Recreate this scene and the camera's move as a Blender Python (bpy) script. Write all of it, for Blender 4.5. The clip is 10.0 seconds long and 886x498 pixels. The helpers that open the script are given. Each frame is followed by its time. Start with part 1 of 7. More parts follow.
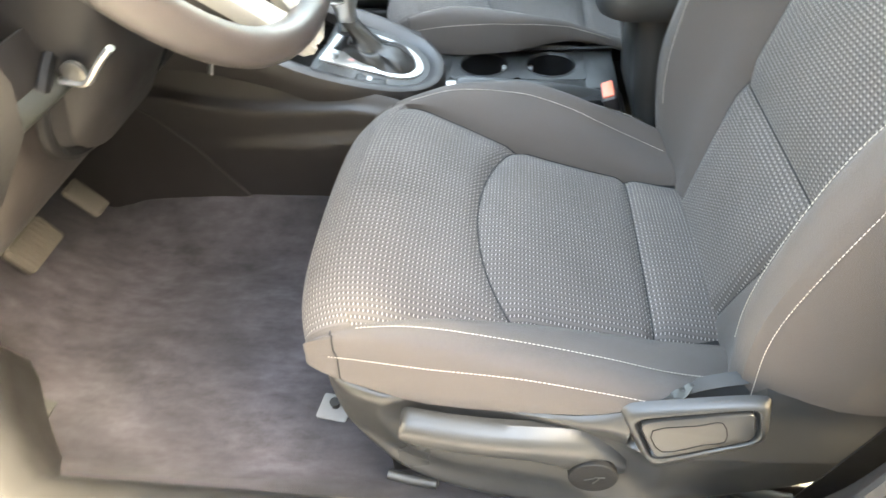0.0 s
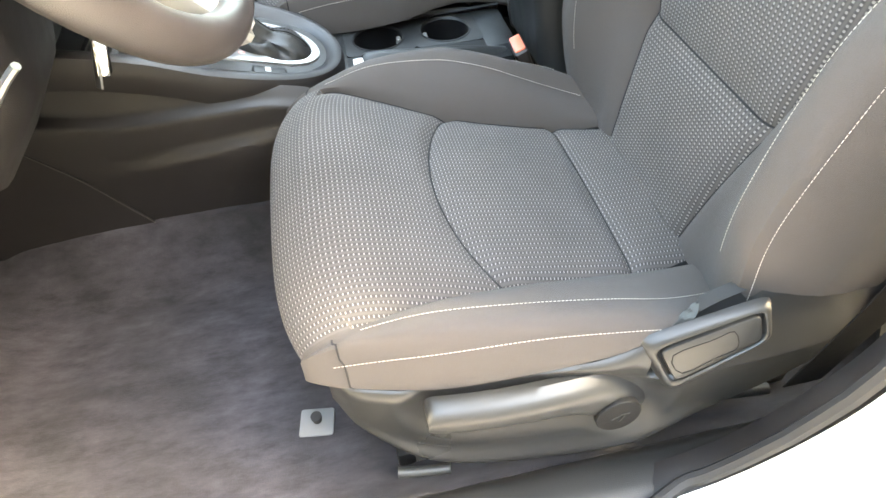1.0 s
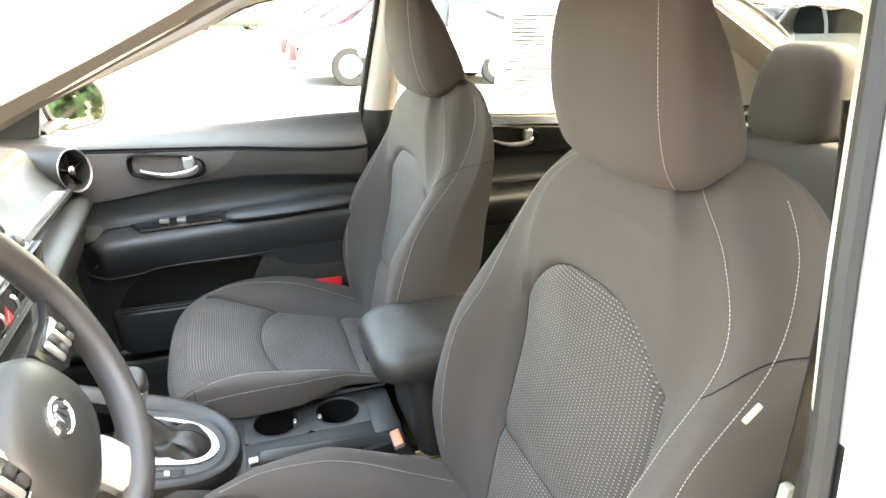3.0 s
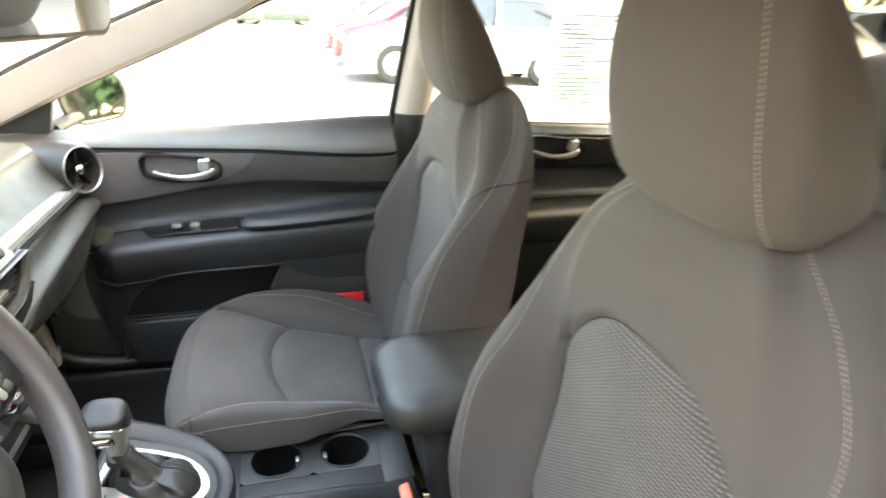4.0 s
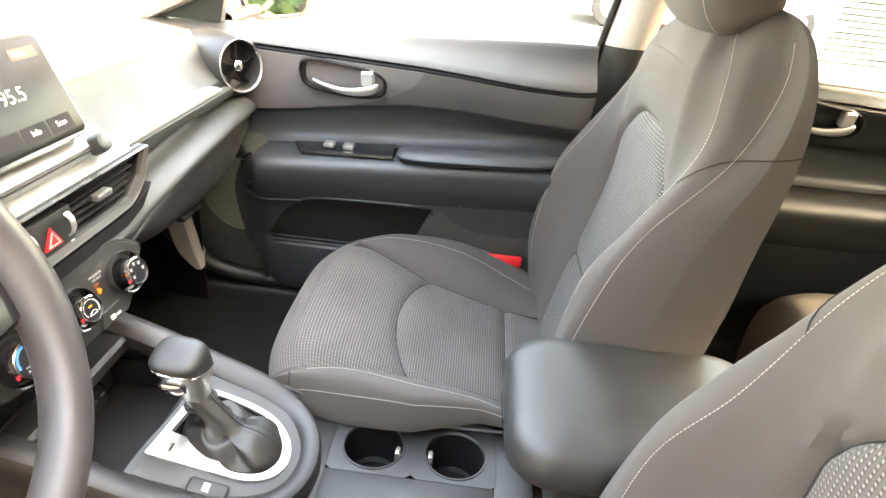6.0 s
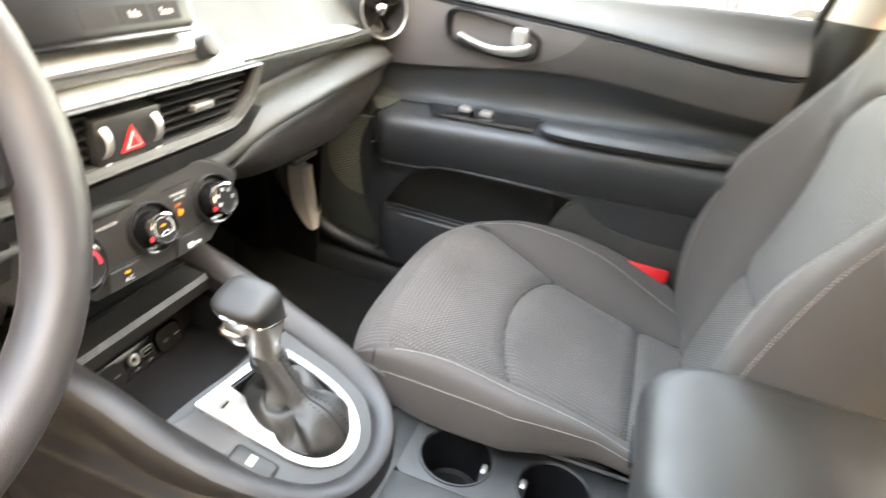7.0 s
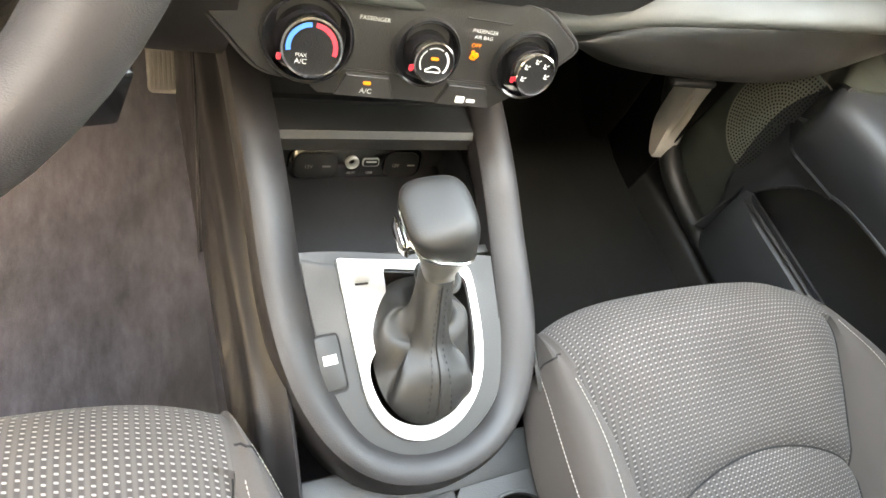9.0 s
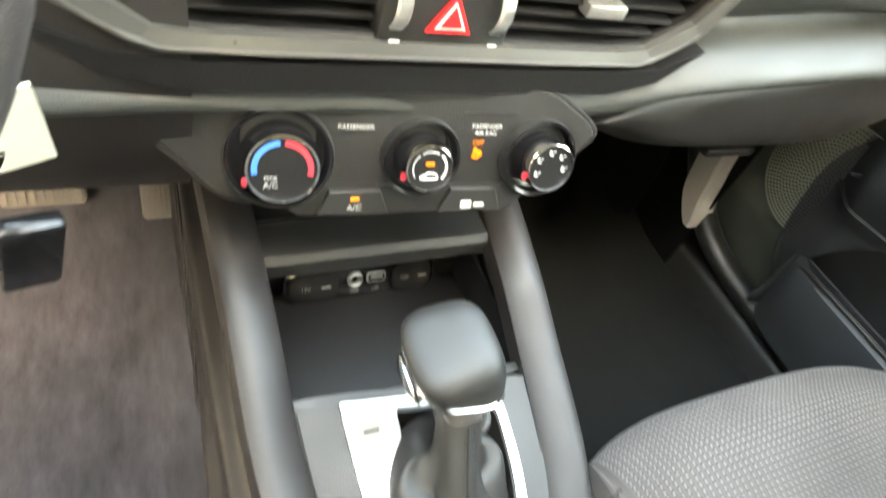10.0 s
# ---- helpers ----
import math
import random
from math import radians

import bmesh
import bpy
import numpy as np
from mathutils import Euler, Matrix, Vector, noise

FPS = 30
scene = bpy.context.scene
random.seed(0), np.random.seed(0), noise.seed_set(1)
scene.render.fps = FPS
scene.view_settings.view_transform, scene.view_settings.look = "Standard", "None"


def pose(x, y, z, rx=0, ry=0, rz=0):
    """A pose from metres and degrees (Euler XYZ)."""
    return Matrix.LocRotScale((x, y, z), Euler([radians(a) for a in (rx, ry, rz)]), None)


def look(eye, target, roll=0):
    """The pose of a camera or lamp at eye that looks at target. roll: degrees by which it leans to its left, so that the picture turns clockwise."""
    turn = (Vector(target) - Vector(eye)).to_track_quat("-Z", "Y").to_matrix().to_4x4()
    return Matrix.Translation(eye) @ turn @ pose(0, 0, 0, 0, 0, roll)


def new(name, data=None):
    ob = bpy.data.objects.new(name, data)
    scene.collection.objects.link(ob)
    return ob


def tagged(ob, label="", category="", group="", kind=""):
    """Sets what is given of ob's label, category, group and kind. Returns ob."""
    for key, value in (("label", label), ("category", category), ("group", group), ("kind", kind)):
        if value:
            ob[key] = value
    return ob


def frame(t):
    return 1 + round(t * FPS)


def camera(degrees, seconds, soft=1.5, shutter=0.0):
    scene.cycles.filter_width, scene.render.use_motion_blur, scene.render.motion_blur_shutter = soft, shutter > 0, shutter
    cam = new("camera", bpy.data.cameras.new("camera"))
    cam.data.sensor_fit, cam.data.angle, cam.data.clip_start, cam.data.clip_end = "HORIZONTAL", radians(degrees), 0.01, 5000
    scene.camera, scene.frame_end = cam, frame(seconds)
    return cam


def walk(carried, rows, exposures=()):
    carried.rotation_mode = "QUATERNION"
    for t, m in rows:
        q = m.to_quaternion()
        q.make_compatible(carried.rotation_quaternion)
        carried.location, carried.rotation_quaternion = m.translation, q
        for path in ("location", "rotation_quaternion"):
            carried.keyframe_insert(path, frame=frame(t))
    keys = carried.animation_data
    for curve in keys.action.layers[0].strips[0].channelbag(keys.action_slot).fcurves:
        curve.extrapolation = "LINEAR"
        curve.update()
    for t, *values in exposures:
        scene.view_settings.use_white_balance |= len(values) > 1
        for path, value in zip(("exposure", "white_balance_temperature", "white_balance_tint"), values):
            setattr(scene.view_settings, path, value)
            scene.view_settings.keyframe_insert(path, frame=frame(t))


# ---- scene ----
# The car's frame: x towards its tail, y towards the passenger side, z up from the ground.
cam = camera(73.2, 10.0, shutter=0.4)
PATH = [
    (0, (0.371, -0.928, 1.035), (0.177, 0.473, -0.379), -3.6),
    (0.5, (0.295, -0.895, 1.027), (0.419, 0.467, -0.432), -3.2),
    (1, (0.254, -0.905, 1.018), (0.485, 0.426, -0.457), -3.0),
    (1.5, (0.247, -0.903, 1.023), (0.524, 0.446, -0.427), -1.8),
    (2, (0.265, -0.911, 1.114), (0.641, 0.596, -0.145), 0.3),
    (2.5, (0.307, -0.924, 1.22), (0.86, 0.781, 0.332), 1.0),
    (2.7, (0.306, -0.93, 1.239), (0.924, 0.807, 0.466), 1.0),
    (3.8, (0.35, -0.863, 1.262), (0.958, 0.902, 0.544), 1.8),
    (4, (0.37, -0.798, 1.249), (0.875, 0.987, 0.501), 2.3),
    (4.5, (0.393, -0.62, 1.193), (0.602, 1.169, 0.325), 4.6),
    (5, (0.404, -0.558, 1.172), (0.447, 1.204, 0.227), 5.8),
    (6.3, (0.433, -0.537, 1.174), (0.323, 1.22, 0.225), 6.4),
    (6.5, (0.446, -0.508, 1.152), (0.269, 1.249, 0.213), 6.8),
    (7, (0.411, -0.427, 1.056), (-0.051, 1.264, 0.094), 8.9),
    (7.5, (0.361, -0.351, 1.0), (-0.402, 1.105, -0.139), 12.9),
    (8, (0.334, -0.304, 0.999), (-0.523, 0.882, -0.365), 22.1),
    (8.5, (0.323, -0.238, 1.008), (-0.547, 0.782, -0.477), 31.9),
    (9, (0.314, -0.207, 1.02), (-0.555, 0.706, -0.533), 34.4),
    (9.5, (0.316, -0.191, 1.008), (-0.612, 0.684, -0.532), 29.4),
    (10, (0.252, -0.158, 0.983), (-0.861, 0.693, -0.445), 22.0),
]
EXPOSURE = [(0.0, 5.70, 9100, 6), (1.0, 5.70, 9100, 6), (2.0, 5.75, 10300, 11), (2.7, 5.62, 9900, 10), (4.0, 5.22, 9600, 9), (5.0, 5.85, 10600, 14), (7.0, 6.10, 10800, 13), (8.5, 6.15, 11200, 10), (9.5, 6.18, 11200, 8), (10.0, 6.25, 10500, 4)]
walk(cam, [(t, look(eye, target, roll)) for t, eye, target, roll in PATH], EXPOSURE)

# ---- light ----
SUN = Vector((0.71, -0.085, 0.58)).normalized()
world = bpy.data.worlds.new("sky")
scene.world = world
world.use_nodes = True
sky = world.node_tree.nodes.new("ShaderNodeTexSky")
sky.sky_type = "NISHITA"
sky.sun_disc = False
sky.sun_elevation = math.asin(SUN.z)
sky.sun_rotation = math.atan2(SUN.x, SUN.y)
sky.air_density, sky.dust_density = 1.2, 2.5
world.node_tree.links.new(sky.outputs[0], world.node_tree.nodes["Background"].inputs[0])
world.node_tree.nodes["Background"].inputs[1].default_value = 0.15
sun = new("sun", bpy.data.lights.new("sun", "SUN"))
sun.data.energy, sun.data.angle, sun.data.color = 1.5, radians(4.0), (1.0, 0.95, 0.87)
sun.matrix_world = look(SUN * 30, (0, 0, 0))

# ---- materials ----
def nodes_of(name):
    m = bpy.data.materials.new(name)
    m.use_nodes = True
    nt = m.node_tree
    return m, nt, nt.nodes["Principled BSDF"]


def material(name, base, rough=0.6, metal=0.0, grain=0.0, scale=400.0, bump=0.0, vary=0.12, patches=14.0, sheen=0.0, rough_vary=0.1, coat=0.0):
    """A surface with wear at two scales: broad patches and a fine grain with relief."""
    m, nt, p = nodes_of(name)
    tc = nt.nodes.new("ShaderNodeTexCoord")
    big = nt.nodes.new("ShaderNodeTexNoise")
    big.inputs["Scale"].default_value, big.inputs["Detail"].default_value = patches, 5
    fine = nt.nodes.new("ShaderNodeTexNoise")
    fine.inputs["Scale"].default_value, fine.inputs["Detail"].default_value = scale, 3
    for n in (big, fine):
        nt.links.new(tc.outputs["Object"], n.inputs["Vector"])
    mix = nt.nodes.new("ShaderNodeMath")
    mix.operation = "MULTIPLY_ADD"
    nt.links.new(fine.outputs["Fac"], mix.inputs[0])
    mix.inputs[1].default_value = grain
    nt.links.new(big.outputs["Fac"], mix.inputs[2])
    ramp = nt.nodes.new("ShaderNodeMapRange")
    ramp.inputs["From Min"].default_value, ramp.inputs["From Max"].default_value = 0.3, 0.7 + grain
    ramp.inputs["To Min"].default_value, ramp.inputs["To Max"].default_value = 1 - vary, 1 + vary
    nt.links.new(mix.outputs[0], ramp.inputs["Value"])
    tint = nt.nodes.new("ShaderNodeVectorMath")
    tint.operation = "SCALE"
    tint.inputs[0].default_value = base
    nt.links.new(ramp.outputs[0], tint.inputs["Scale"])
    nt.links.new(tint.outputs[0], p.inputs["Base Color"])
    rr = nt.nodes.new("ShaderNodeMapRange")
    rr.inputs["From Min"].default_value, rr.inputs["From Max"].default_value = 0.3, 0.7
    rr.inputs["To Min"].default_value, rr.inputs["To Max"].default_value = max(0.02, rough - rough_vary), min(1, rough + rough_vary)
    nt.links.new(big.outputs["Fac"], rr.inputs["Value"])
    nt.links.new(rr.outputs[0], p.inputs["Roughness"])
    p.inputs["Metallic"].default_value = metal
    p.inputs["Sheen Weight"].default_value = sheen
    p.inputs["Coat Weight"].default_value = coat
    if bump:
        b = nt.nodes.new("ShaderNodeBump")
        b.inputs["Strength"].default_value, b.inputs["Distance"].default_value = bump, 0.0006
        nt.links.new(fine.outputs["Fac"], b.inputs["Height"])
        nt.links.new(b.outputs[0], p.inputs["Normal"])
    return m


def grained(name, base, rough, cell=900.0, depth=0.35, vary=0.1):
    """Moulded plastic or leather: a fine cell grain pressed into the surface."""
    m = material(name, base, rough, vary=vary)
    nt = m.node_tree
    p = nt.nodes["Principled BSDF"]
    tc = nt.nodes.new("ShaderNodeTexCoord")
    v = nt.nodes.new("ShaderNodeTexVoronoi")
    v.inputs["Scale"].default_value = cell
    nt.links.new(tc.outputs["Object"], v.inputs["Vector"])
    b = nt.nodes.new("ShaderNodeBump")
    b.inputs["Strength"].default_value, b.inputs["Distance"].default_value = depth, 0.0005
    nt.links.new(v.outputs["Distance"], b.inputs["Height"])
    nt.links.new(b.outputs[0], p.inputs["Normal"])
    return m


def woven(name, base, thread, across, along, fill):
    """Seat cloth with rows of light stitches on a dark weave; the UVs are metres."""
    m, nt, p = nodes_of(name)
    uv = nt.nodes.new("ShaderNodeUVMap")
    sep = nt.nodes.new("ShaderNodeSeparateXYZ")
    nt.links.new(uv.outputs[0], sep.inputs[0])

    def op(kind, a, b=None, c=None):
        n = nt.nodes.new("ShaderNodeMath")
        n.operation = kind
        for k, v in enumerate((a, b, c)):
            if v is None:
                continue
            if isinstance(v, (int, float)):
                n.inputs[k].default_value = v
            else:
                nt.links.new(v, n.inputs[k])
        return n.outputs[0]

    # columns of short pale stitches, each lying in a darker furrow between broad ribs
    col = op("SUBTRACT", op("FRACT", op("MULTIPLY", sep.outputs["X"], 1 / across)), 0.5)
    row = op("SUBTRACT", op("FRACT", op("ADD", op("MULTIPLY", sep.outputs["Y"], 1 / along), op("MULTIPLY", col, 0.25))), 0.5)
    a, b = op("ABSOLUTE", col), op("ABSOLUTE", row)
    d = op("ADD", op("POWER", op("MULTIPLY", a, 2 / fill[0]), 4.0), op("POWER", op("MULTIPLY", b, 2 / fill[1]), 4.0))
    spot = nt.nodes.new("ShaderNodeMapRange")
    spot.inputs["From Min"].default_value, spot.inputs["From Max"].default_value = 0.4, 1.6
    spot.inputs["To Min"].default_value, spot.inputs["To Max"].default_value = 1.0, 0.0
    nt.links.new(d, spot.inputs["Value"])
    rib = nt.nodes.new("ShaderNodeMapRange")
    rib.inputs["From Min"].default_value, rib.inputs["From Max"].default_value = 0.16, 0.36
    rib.inputs["To Min"].default_value, rib.inputs["To Max"].default_value = 0.62, 1.12
    nt.links.new(a, rib.inputs["Value"])
    noise_ = nt.nodes.new("ShaderNodeTexNoise")
    noise_.inputs["Scale"].default_value, noise_.inputs["Detail"].default_value = 9.0, 6
    tc = nt.nodes.new("ShaderNodeTexCoord")
    nt.links.new(tc.outputs["Object"], noise_.inputs["Vector"])
    wear = nt.nodes.new("ShaderNodeMapRange")
    wear.inputs["From Min"].default_value, wear.inputs["From Max"].default_value = 0.3, 0.7
    wear.inputs["To Min"].default_value, wear.inputs["To Max"].default_value = 0.85, 1.15
    nt.links.new(noise_.outputs["Fac"], wear.inputs["Value"])
    mixc = nt.nodes.new("ShaderNodeMix")
    mixc.data_type = "RGBA"
    ground = nt.nodes.new("ShaderNodeVectorMath")
    ground.operation = "SCALE"
    ground.inputs[0].default_value = base
    nt.links.new(rib.outputs[0], ground.inputs["Scale"])
    nt.links.new(ground.outputs[0], mixc.inputs[6])
    mixc.inputs[7].default_value = (*thread, 1)
    nt.links.new(spot.outputs[0], mixc.inputs[0])
    sc = nt.nodes.new("ShaderNodeVectorMath")
    sc.operation = "SCALE"
    nt.links.new(mixc.outputs[2], sc.inputs[0])
    nt.links.new(wear.outputs[0], sc.inputs["Scale"])
    nt.links.new(sc.outputs[0], p.inputs["Base Color"])
    p.inputs["Roughness"].default_value = 0.9
    p.inputs["Sheen Weight"].default_value = 0.05
    bp = nt.nodes.new("ShaderNodeBump")
    bp.inputs["Strength"].default_value, bp.inputs["Distance"].default_value = 0.7, 0.0008
    nt.links.new(op("ADD", spot.outputs[0], rib.outputs[0]), bp.inputs["Height"])
    nt.links.new(bp.outputs[0], p.inputs["Normal"])
    return m


def glowing(name, colour, strength):
    m, nt, p = nodes_of(name)
    p.inputs["Base Color"].default_value = (*[c * 0.3 for c in colour], 1)
    p.inputs["Emission Color"].default_value = (*colour, 1)
    p.inputs["Emission Strength"].default_value = strength
    p.inputs["Roughness"].default_value = 0.4
    return m


def pane_glass(name, tint, share):
    """Thin clear glass: mostly passes light straight on, with a sharp reflection."""
    m, nt, p = nodes_of(name)
    nt.nodes.remove(p)
    t = nt.nodes.new("ShaderNodeBsdfTransparent")
    t.inputs[0].default_value = (*tint, 1)
    g = nt.nodes.new("ShaderNodeBsdfGlossy")
    g.inputs["Roughness"].default_value = 0.02
    f = nt.nodes.new("ShaderNodeFresnel")
    f.inputs[0].default_value = 1.45
    mul = nt.nodes.new("ShaderNodeMath")
    mul.operation = "MULTIPLY"
    mul.inputs[1].default_value = share
    nt.links.new(f.outputs[0], mul.inputs[0])
    mx = nt.nodes.new("ShaderNodeMixShader")
    nt.links.new(mul.outputs[0], mx.inputs[0])
    nt.links.new(t.outputs[0], mx.inputs[1])
    nt.links.new(g.outputs[0], mx.inputs[2])
    nt.links.new(mx.outputs[0], nt.nodes["Material Output"].inputs[0])
    return m



def streaked(name, base):
    """Trodden carpet: pile brushed into streaks along the car, with pale worn and darker patches."""
    m = material(name, base, 0.98, grain=0.9, scale=650, bump=1.0, vary=0.38, patches=7, sheen=0.05)
    nt = m.node_tree
    p = nt.nodes["Principled BSDF"]
    tc = nt.nodes.new("ShaderNodeTexCoord")
    mp = nt.nodes.new("ShaderNodeMapping")
    mp.inputs["Scale"].default_value = (13, 36, 13)
    n = nt.nodes.new("ShaderNodeTexNoise")
    n.inputs["Scale"].default_value, n.inputs["Detail"].default_value, n.inputs["Roughness"].default_value = 1.6, 7, 0.65
    nt.links.new(tc.outputs["Object"], mp.inputs[0])
    nt.links.new(mp.outputs[0], n.inputs["Vector"])
    r = nt.nodes.new("ShaderNodeMapRange")
    r.inputs["From Min"].default_value, r.inputs["From Max"].default_value = 0.32, 0.68
    r.inputs["To Min"].default_value, r.inputs["To Max"].default_value = 0.58, 1.50
    nt.links.new(n.outputs["Fac"], r.inputs["Value"])
    # broad darker and dusty blotches
    n2 = nt.nodes.new("ShaderNodeTexNoise")
    n2.inputs["Scale"].default_value, n2.inputs["Detail"].default_value, n2.inputs["Roughness"].default_value = 5.5, 5, 0.6
    nt.links.new(tc.outputs["Object"], n2.inputs["Vector"])
    r2 = nt.nodes.new("ShaderNodeMapRange")
    r2.inputs["From Min"].default_value, r2.inputs["From Max"].default_value = 0.36, 0.64
    r2.inputs["To Min"].default_value, r2.inputs["To Max"].default_value = 0.62, 1.35
    nt.links.new(n2.outputs["Fac"], r2.inputs["Value"])
    both = nt.nodes.new("ShaderNodeMath")
    both.operation = "MULTIPLY"
    nt.links.new(r.outputs[0], both.inputs[0])
    nt.links.new(r2.outputs[0], both.inputs[1])
    sc = nt.nodes.new("ShaderNodeVectorMath")
    sc.operation = "SCALE"
    src = p.inputs["Base Color"].links[0].from_socket
    nt.links.new(src, sc.inputs[0])
    nt.links.new(both.outputs[0], sc.inputs["Scale"])
    nt.links.new(sc.outputs[0], p.inputs["Base Color"])
    return m


CLOTH = material("plain_cloth", (0.0620, 0.0515, 0.0465), 0.92, grain=0.9, scale=1300, bump=0.9, vary=0.22, sheen=0.04)
WOVEN = woven("woven_cloth", (0.064, 0.0545, 0.0505), (0.235, 0.210, 0.192), 0.0066, 0.0046, (0.40, 0.29))
WOVEN_BACK = woven("woven_cloth_back", (0.060, 0.051, 0.047), (0.185, 0.165, 0.150), 0.0066, 0.0046, (0.36, 0.50))
THREAD = material("white_thread", (0.40, 0.36, 0.31), 0.8, vary=0.1)
SEAM = material("seam_shadow", (0.012, 0.011, 0.011), 0.9)
PLASTIC = grained("charcoal_plastic", (0.0165, 0.0165, 0.0163), 0.46, depth=0.22)
SHIELD = grained("moulded_seat_plastic", (0.022, 0.0217, 0.0213), 0.37, cell=1400, depth=0.08, vary=0.05)
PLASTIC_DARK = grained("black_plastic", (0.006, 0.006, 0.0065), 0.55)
PLASTIC_SOFT = grained("soft_black_trim", (0.0195, 0.0218, 0.0200), 0.50, cell=1300, depth=0.25)
PLASTIC_WARM = grained("brown_black_plastic", (0.0150, 0.0128, 0.0130), 0.47, depth=0.2)
GLOSS = material("gloss_black", (0.008, 0.008, 0.009), 0.16, vary=0.05, rough_vary=0.04)
SATIN = material("satin_silver", (0.47, 0.465, 0.45), 0.36, metal=0.85, grain=0.2, scale=900, vary=0.04, rough_vary=0.06)
SILVER = material("silver_paint", (0.50, 0.50, 0.48), 0.38, metal=0.35, grain=0.2, scale=900, vary=0.04, rough_vary=0.05)
VENT_TRIM = material("satin_vent_frame", (0.060, 0.060, 0.058), 0.34, metal=0.3, vary=0.06)
DARK_TRIM = material("dark_silver_edge", (0.13, 0.13, 0.127), 0.35, metal=0.6, vary=0.05)
CHROME = material("chrome", (0.78, 0.78, 0.77), 0.10, metal=1.0, vary=0.03, rough_vary=0.03)
STEEL = material("bare_steel", (0.40, 0.39, 0.37), 0.38, metal=1.0, vary=0.12)
RAIL_STEEL = material("dull_rail_steel", (0.085, 0.085, 0.082), 0.5, metal=0.7, vary=0.15)
LEATHER = grained("black_leather", (0.019, 0.0185, 0.018), 0.44, cell=1500, depth=0.30)
RIM_LEATHER = grained("wheel_rubber_skin", (0.037, 0.032, 0.032), 0.40, cell=1500, depth=0.22)
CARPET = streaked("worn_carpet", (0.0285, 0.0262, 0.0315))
# carpet colour lowered to carry the passenger footwell's shade
CARPET_DARK = material("shade_darkened_carpet", (0.0075, 0.0082, 0.0080), 0.98, grain=0.8, scale=700, bump=0.9, vary=0.35, patches=16)
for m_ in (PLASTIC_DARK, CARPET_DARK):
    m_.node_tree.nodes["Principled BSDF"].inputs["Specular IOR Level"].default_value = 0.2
DOOR_GREY = grained("warm_grey_trim", (0.145, 0.132, 0.128), 0.5, cell=1200, depth=0.2)
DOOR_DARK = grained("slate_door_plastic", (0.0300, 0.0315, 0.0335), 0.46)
# the warm grey trim again, darkened to paint the shadow on its rear
DOOR_GREY_SHADED = grained("shaded_grey_trim", (0.088, 0.081, 0.078), 0.5, cell=1200, depth=0.2)
# lighter tone of the two-tone door, raised further for light it lacks
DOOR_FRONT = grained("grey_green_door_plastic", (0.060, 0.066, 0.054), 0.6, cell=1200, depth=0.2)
# green-black for every rear door panel, darkened to hold down sunlit streaks
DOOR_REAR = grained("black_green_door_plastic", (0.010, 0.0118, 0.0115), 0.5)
DOOR_UPPER = grained("upper_door_plastic", (0.048, 0.047, 0.044), 0.55)
HEADLINER = material("pale_headlining", (0.52, 0.48, 0.44), 0.9, grain=0.3, scale=900, bump=0.3, vary=0.06)
PAINT = material("white_car_paint", (0.78, 0.77, 0.74), 0.25, vary=0.02, coat=0.6)
RUBBER = material("weather_rubber", (0.018, 0.017, 0.017), 0.7, vary=0.15)
RED = material("red_plastic", (0.62, 0.015, 0.02), 0.4, vary=0.05)
ORANGE = material("orange_red_button", (0.72, 0.16, 0.09), 0.45, vary=0.06)
GLASS = pane_glass("window_glass", (0.93, 0.96, 0.94), 0.6)
TINTED = pane_glass("tinted_glass", (0.42, 0.45, 0.43), 0.6)
# worn pedal rubber, paler still for sunlight put into its colour
LIT_WORN_PAD = material("lit_worn_pedal_rubber", (0.10, 0.088, 0.076), 0.6, grain=0.4, scale=300, vary=0.25)
DOOR_MIRROR = material("tinted_mirror_glass", (0.80, 0.83, 0.81), 0.02, metal=1.0, vary=0.01, rough_vary=0.01)
MIRROR = material("mirror_glass", (0.85, 0.86, 0.85), 0.02, metal=1.0, vary=0.01, rough_vary=0.01)
SCREEN = material("display_glass", (0.008, 0.008, 0.009), 0.35, vary=0.04, rough_vary=0.05)
SCREEN.node_tree.nodes["Principled BSDF"].inputs["Specular IOR Level"].default_value = 0.12
WHITE_PRINT = material("white_print", (0.48, 0.48, 0.465), 0.6, vary=0.03)
BLUE_PRINT = material("blue_print", (0.02, 0.16, 0.62), 0.5, vary=0.03)
RED_PRINT = material("red_print", (0.60, 0.03, 0.05), 0.5, vary=0.03)
AMBER = glowing("amber_lamp", (1.0, 0.27, 0.02), 0.028)
LCD = glowing("display_text", (0.75, 0.78, 0.80), 0.05)
PAPER = material("window_sheet", (0.78, 0.83, 0.81), 0.7, vary=0.05)
thin_ = PAPER.node_tree.nodes.new("ShaderNodeBsdfTranslucent")
thin_.inputs[0].default_value = (0.80, 0.88, 0.85, 1)
blend_ = PAPER.node_tree.nodes.new("ShaderNodeMixShader")
blend_.inputs[0].default_value = 0.6
PAPER.node_tree.links.new(PAPER.node_tree.nodes["Principled BSDF"].outputs[0], blend_.inputs[1])
PAPER.node_tree.links.new(thin_.outputs[0], blend_.inputs[2])
PAPER.node_tree.links.new(blend_.outputs[0], PAPER.node_tree.nodes["Material Output"].inputs[0])
# ink nearly as pale as the paper: the backlight's washout is in its colour
INK = material("washed_out_ink", (0.60, 0.62, 0.59), 0.7, vary=0.1)
KRAFT = material("paper_tag", (0.60, 0.58, 0.47), 0.8, vary=0.08)
BELT = material("belt_webbing", (0.30, 0.285, 0.24), 0.8, grain=0.4, scale=900, bump=0.4)

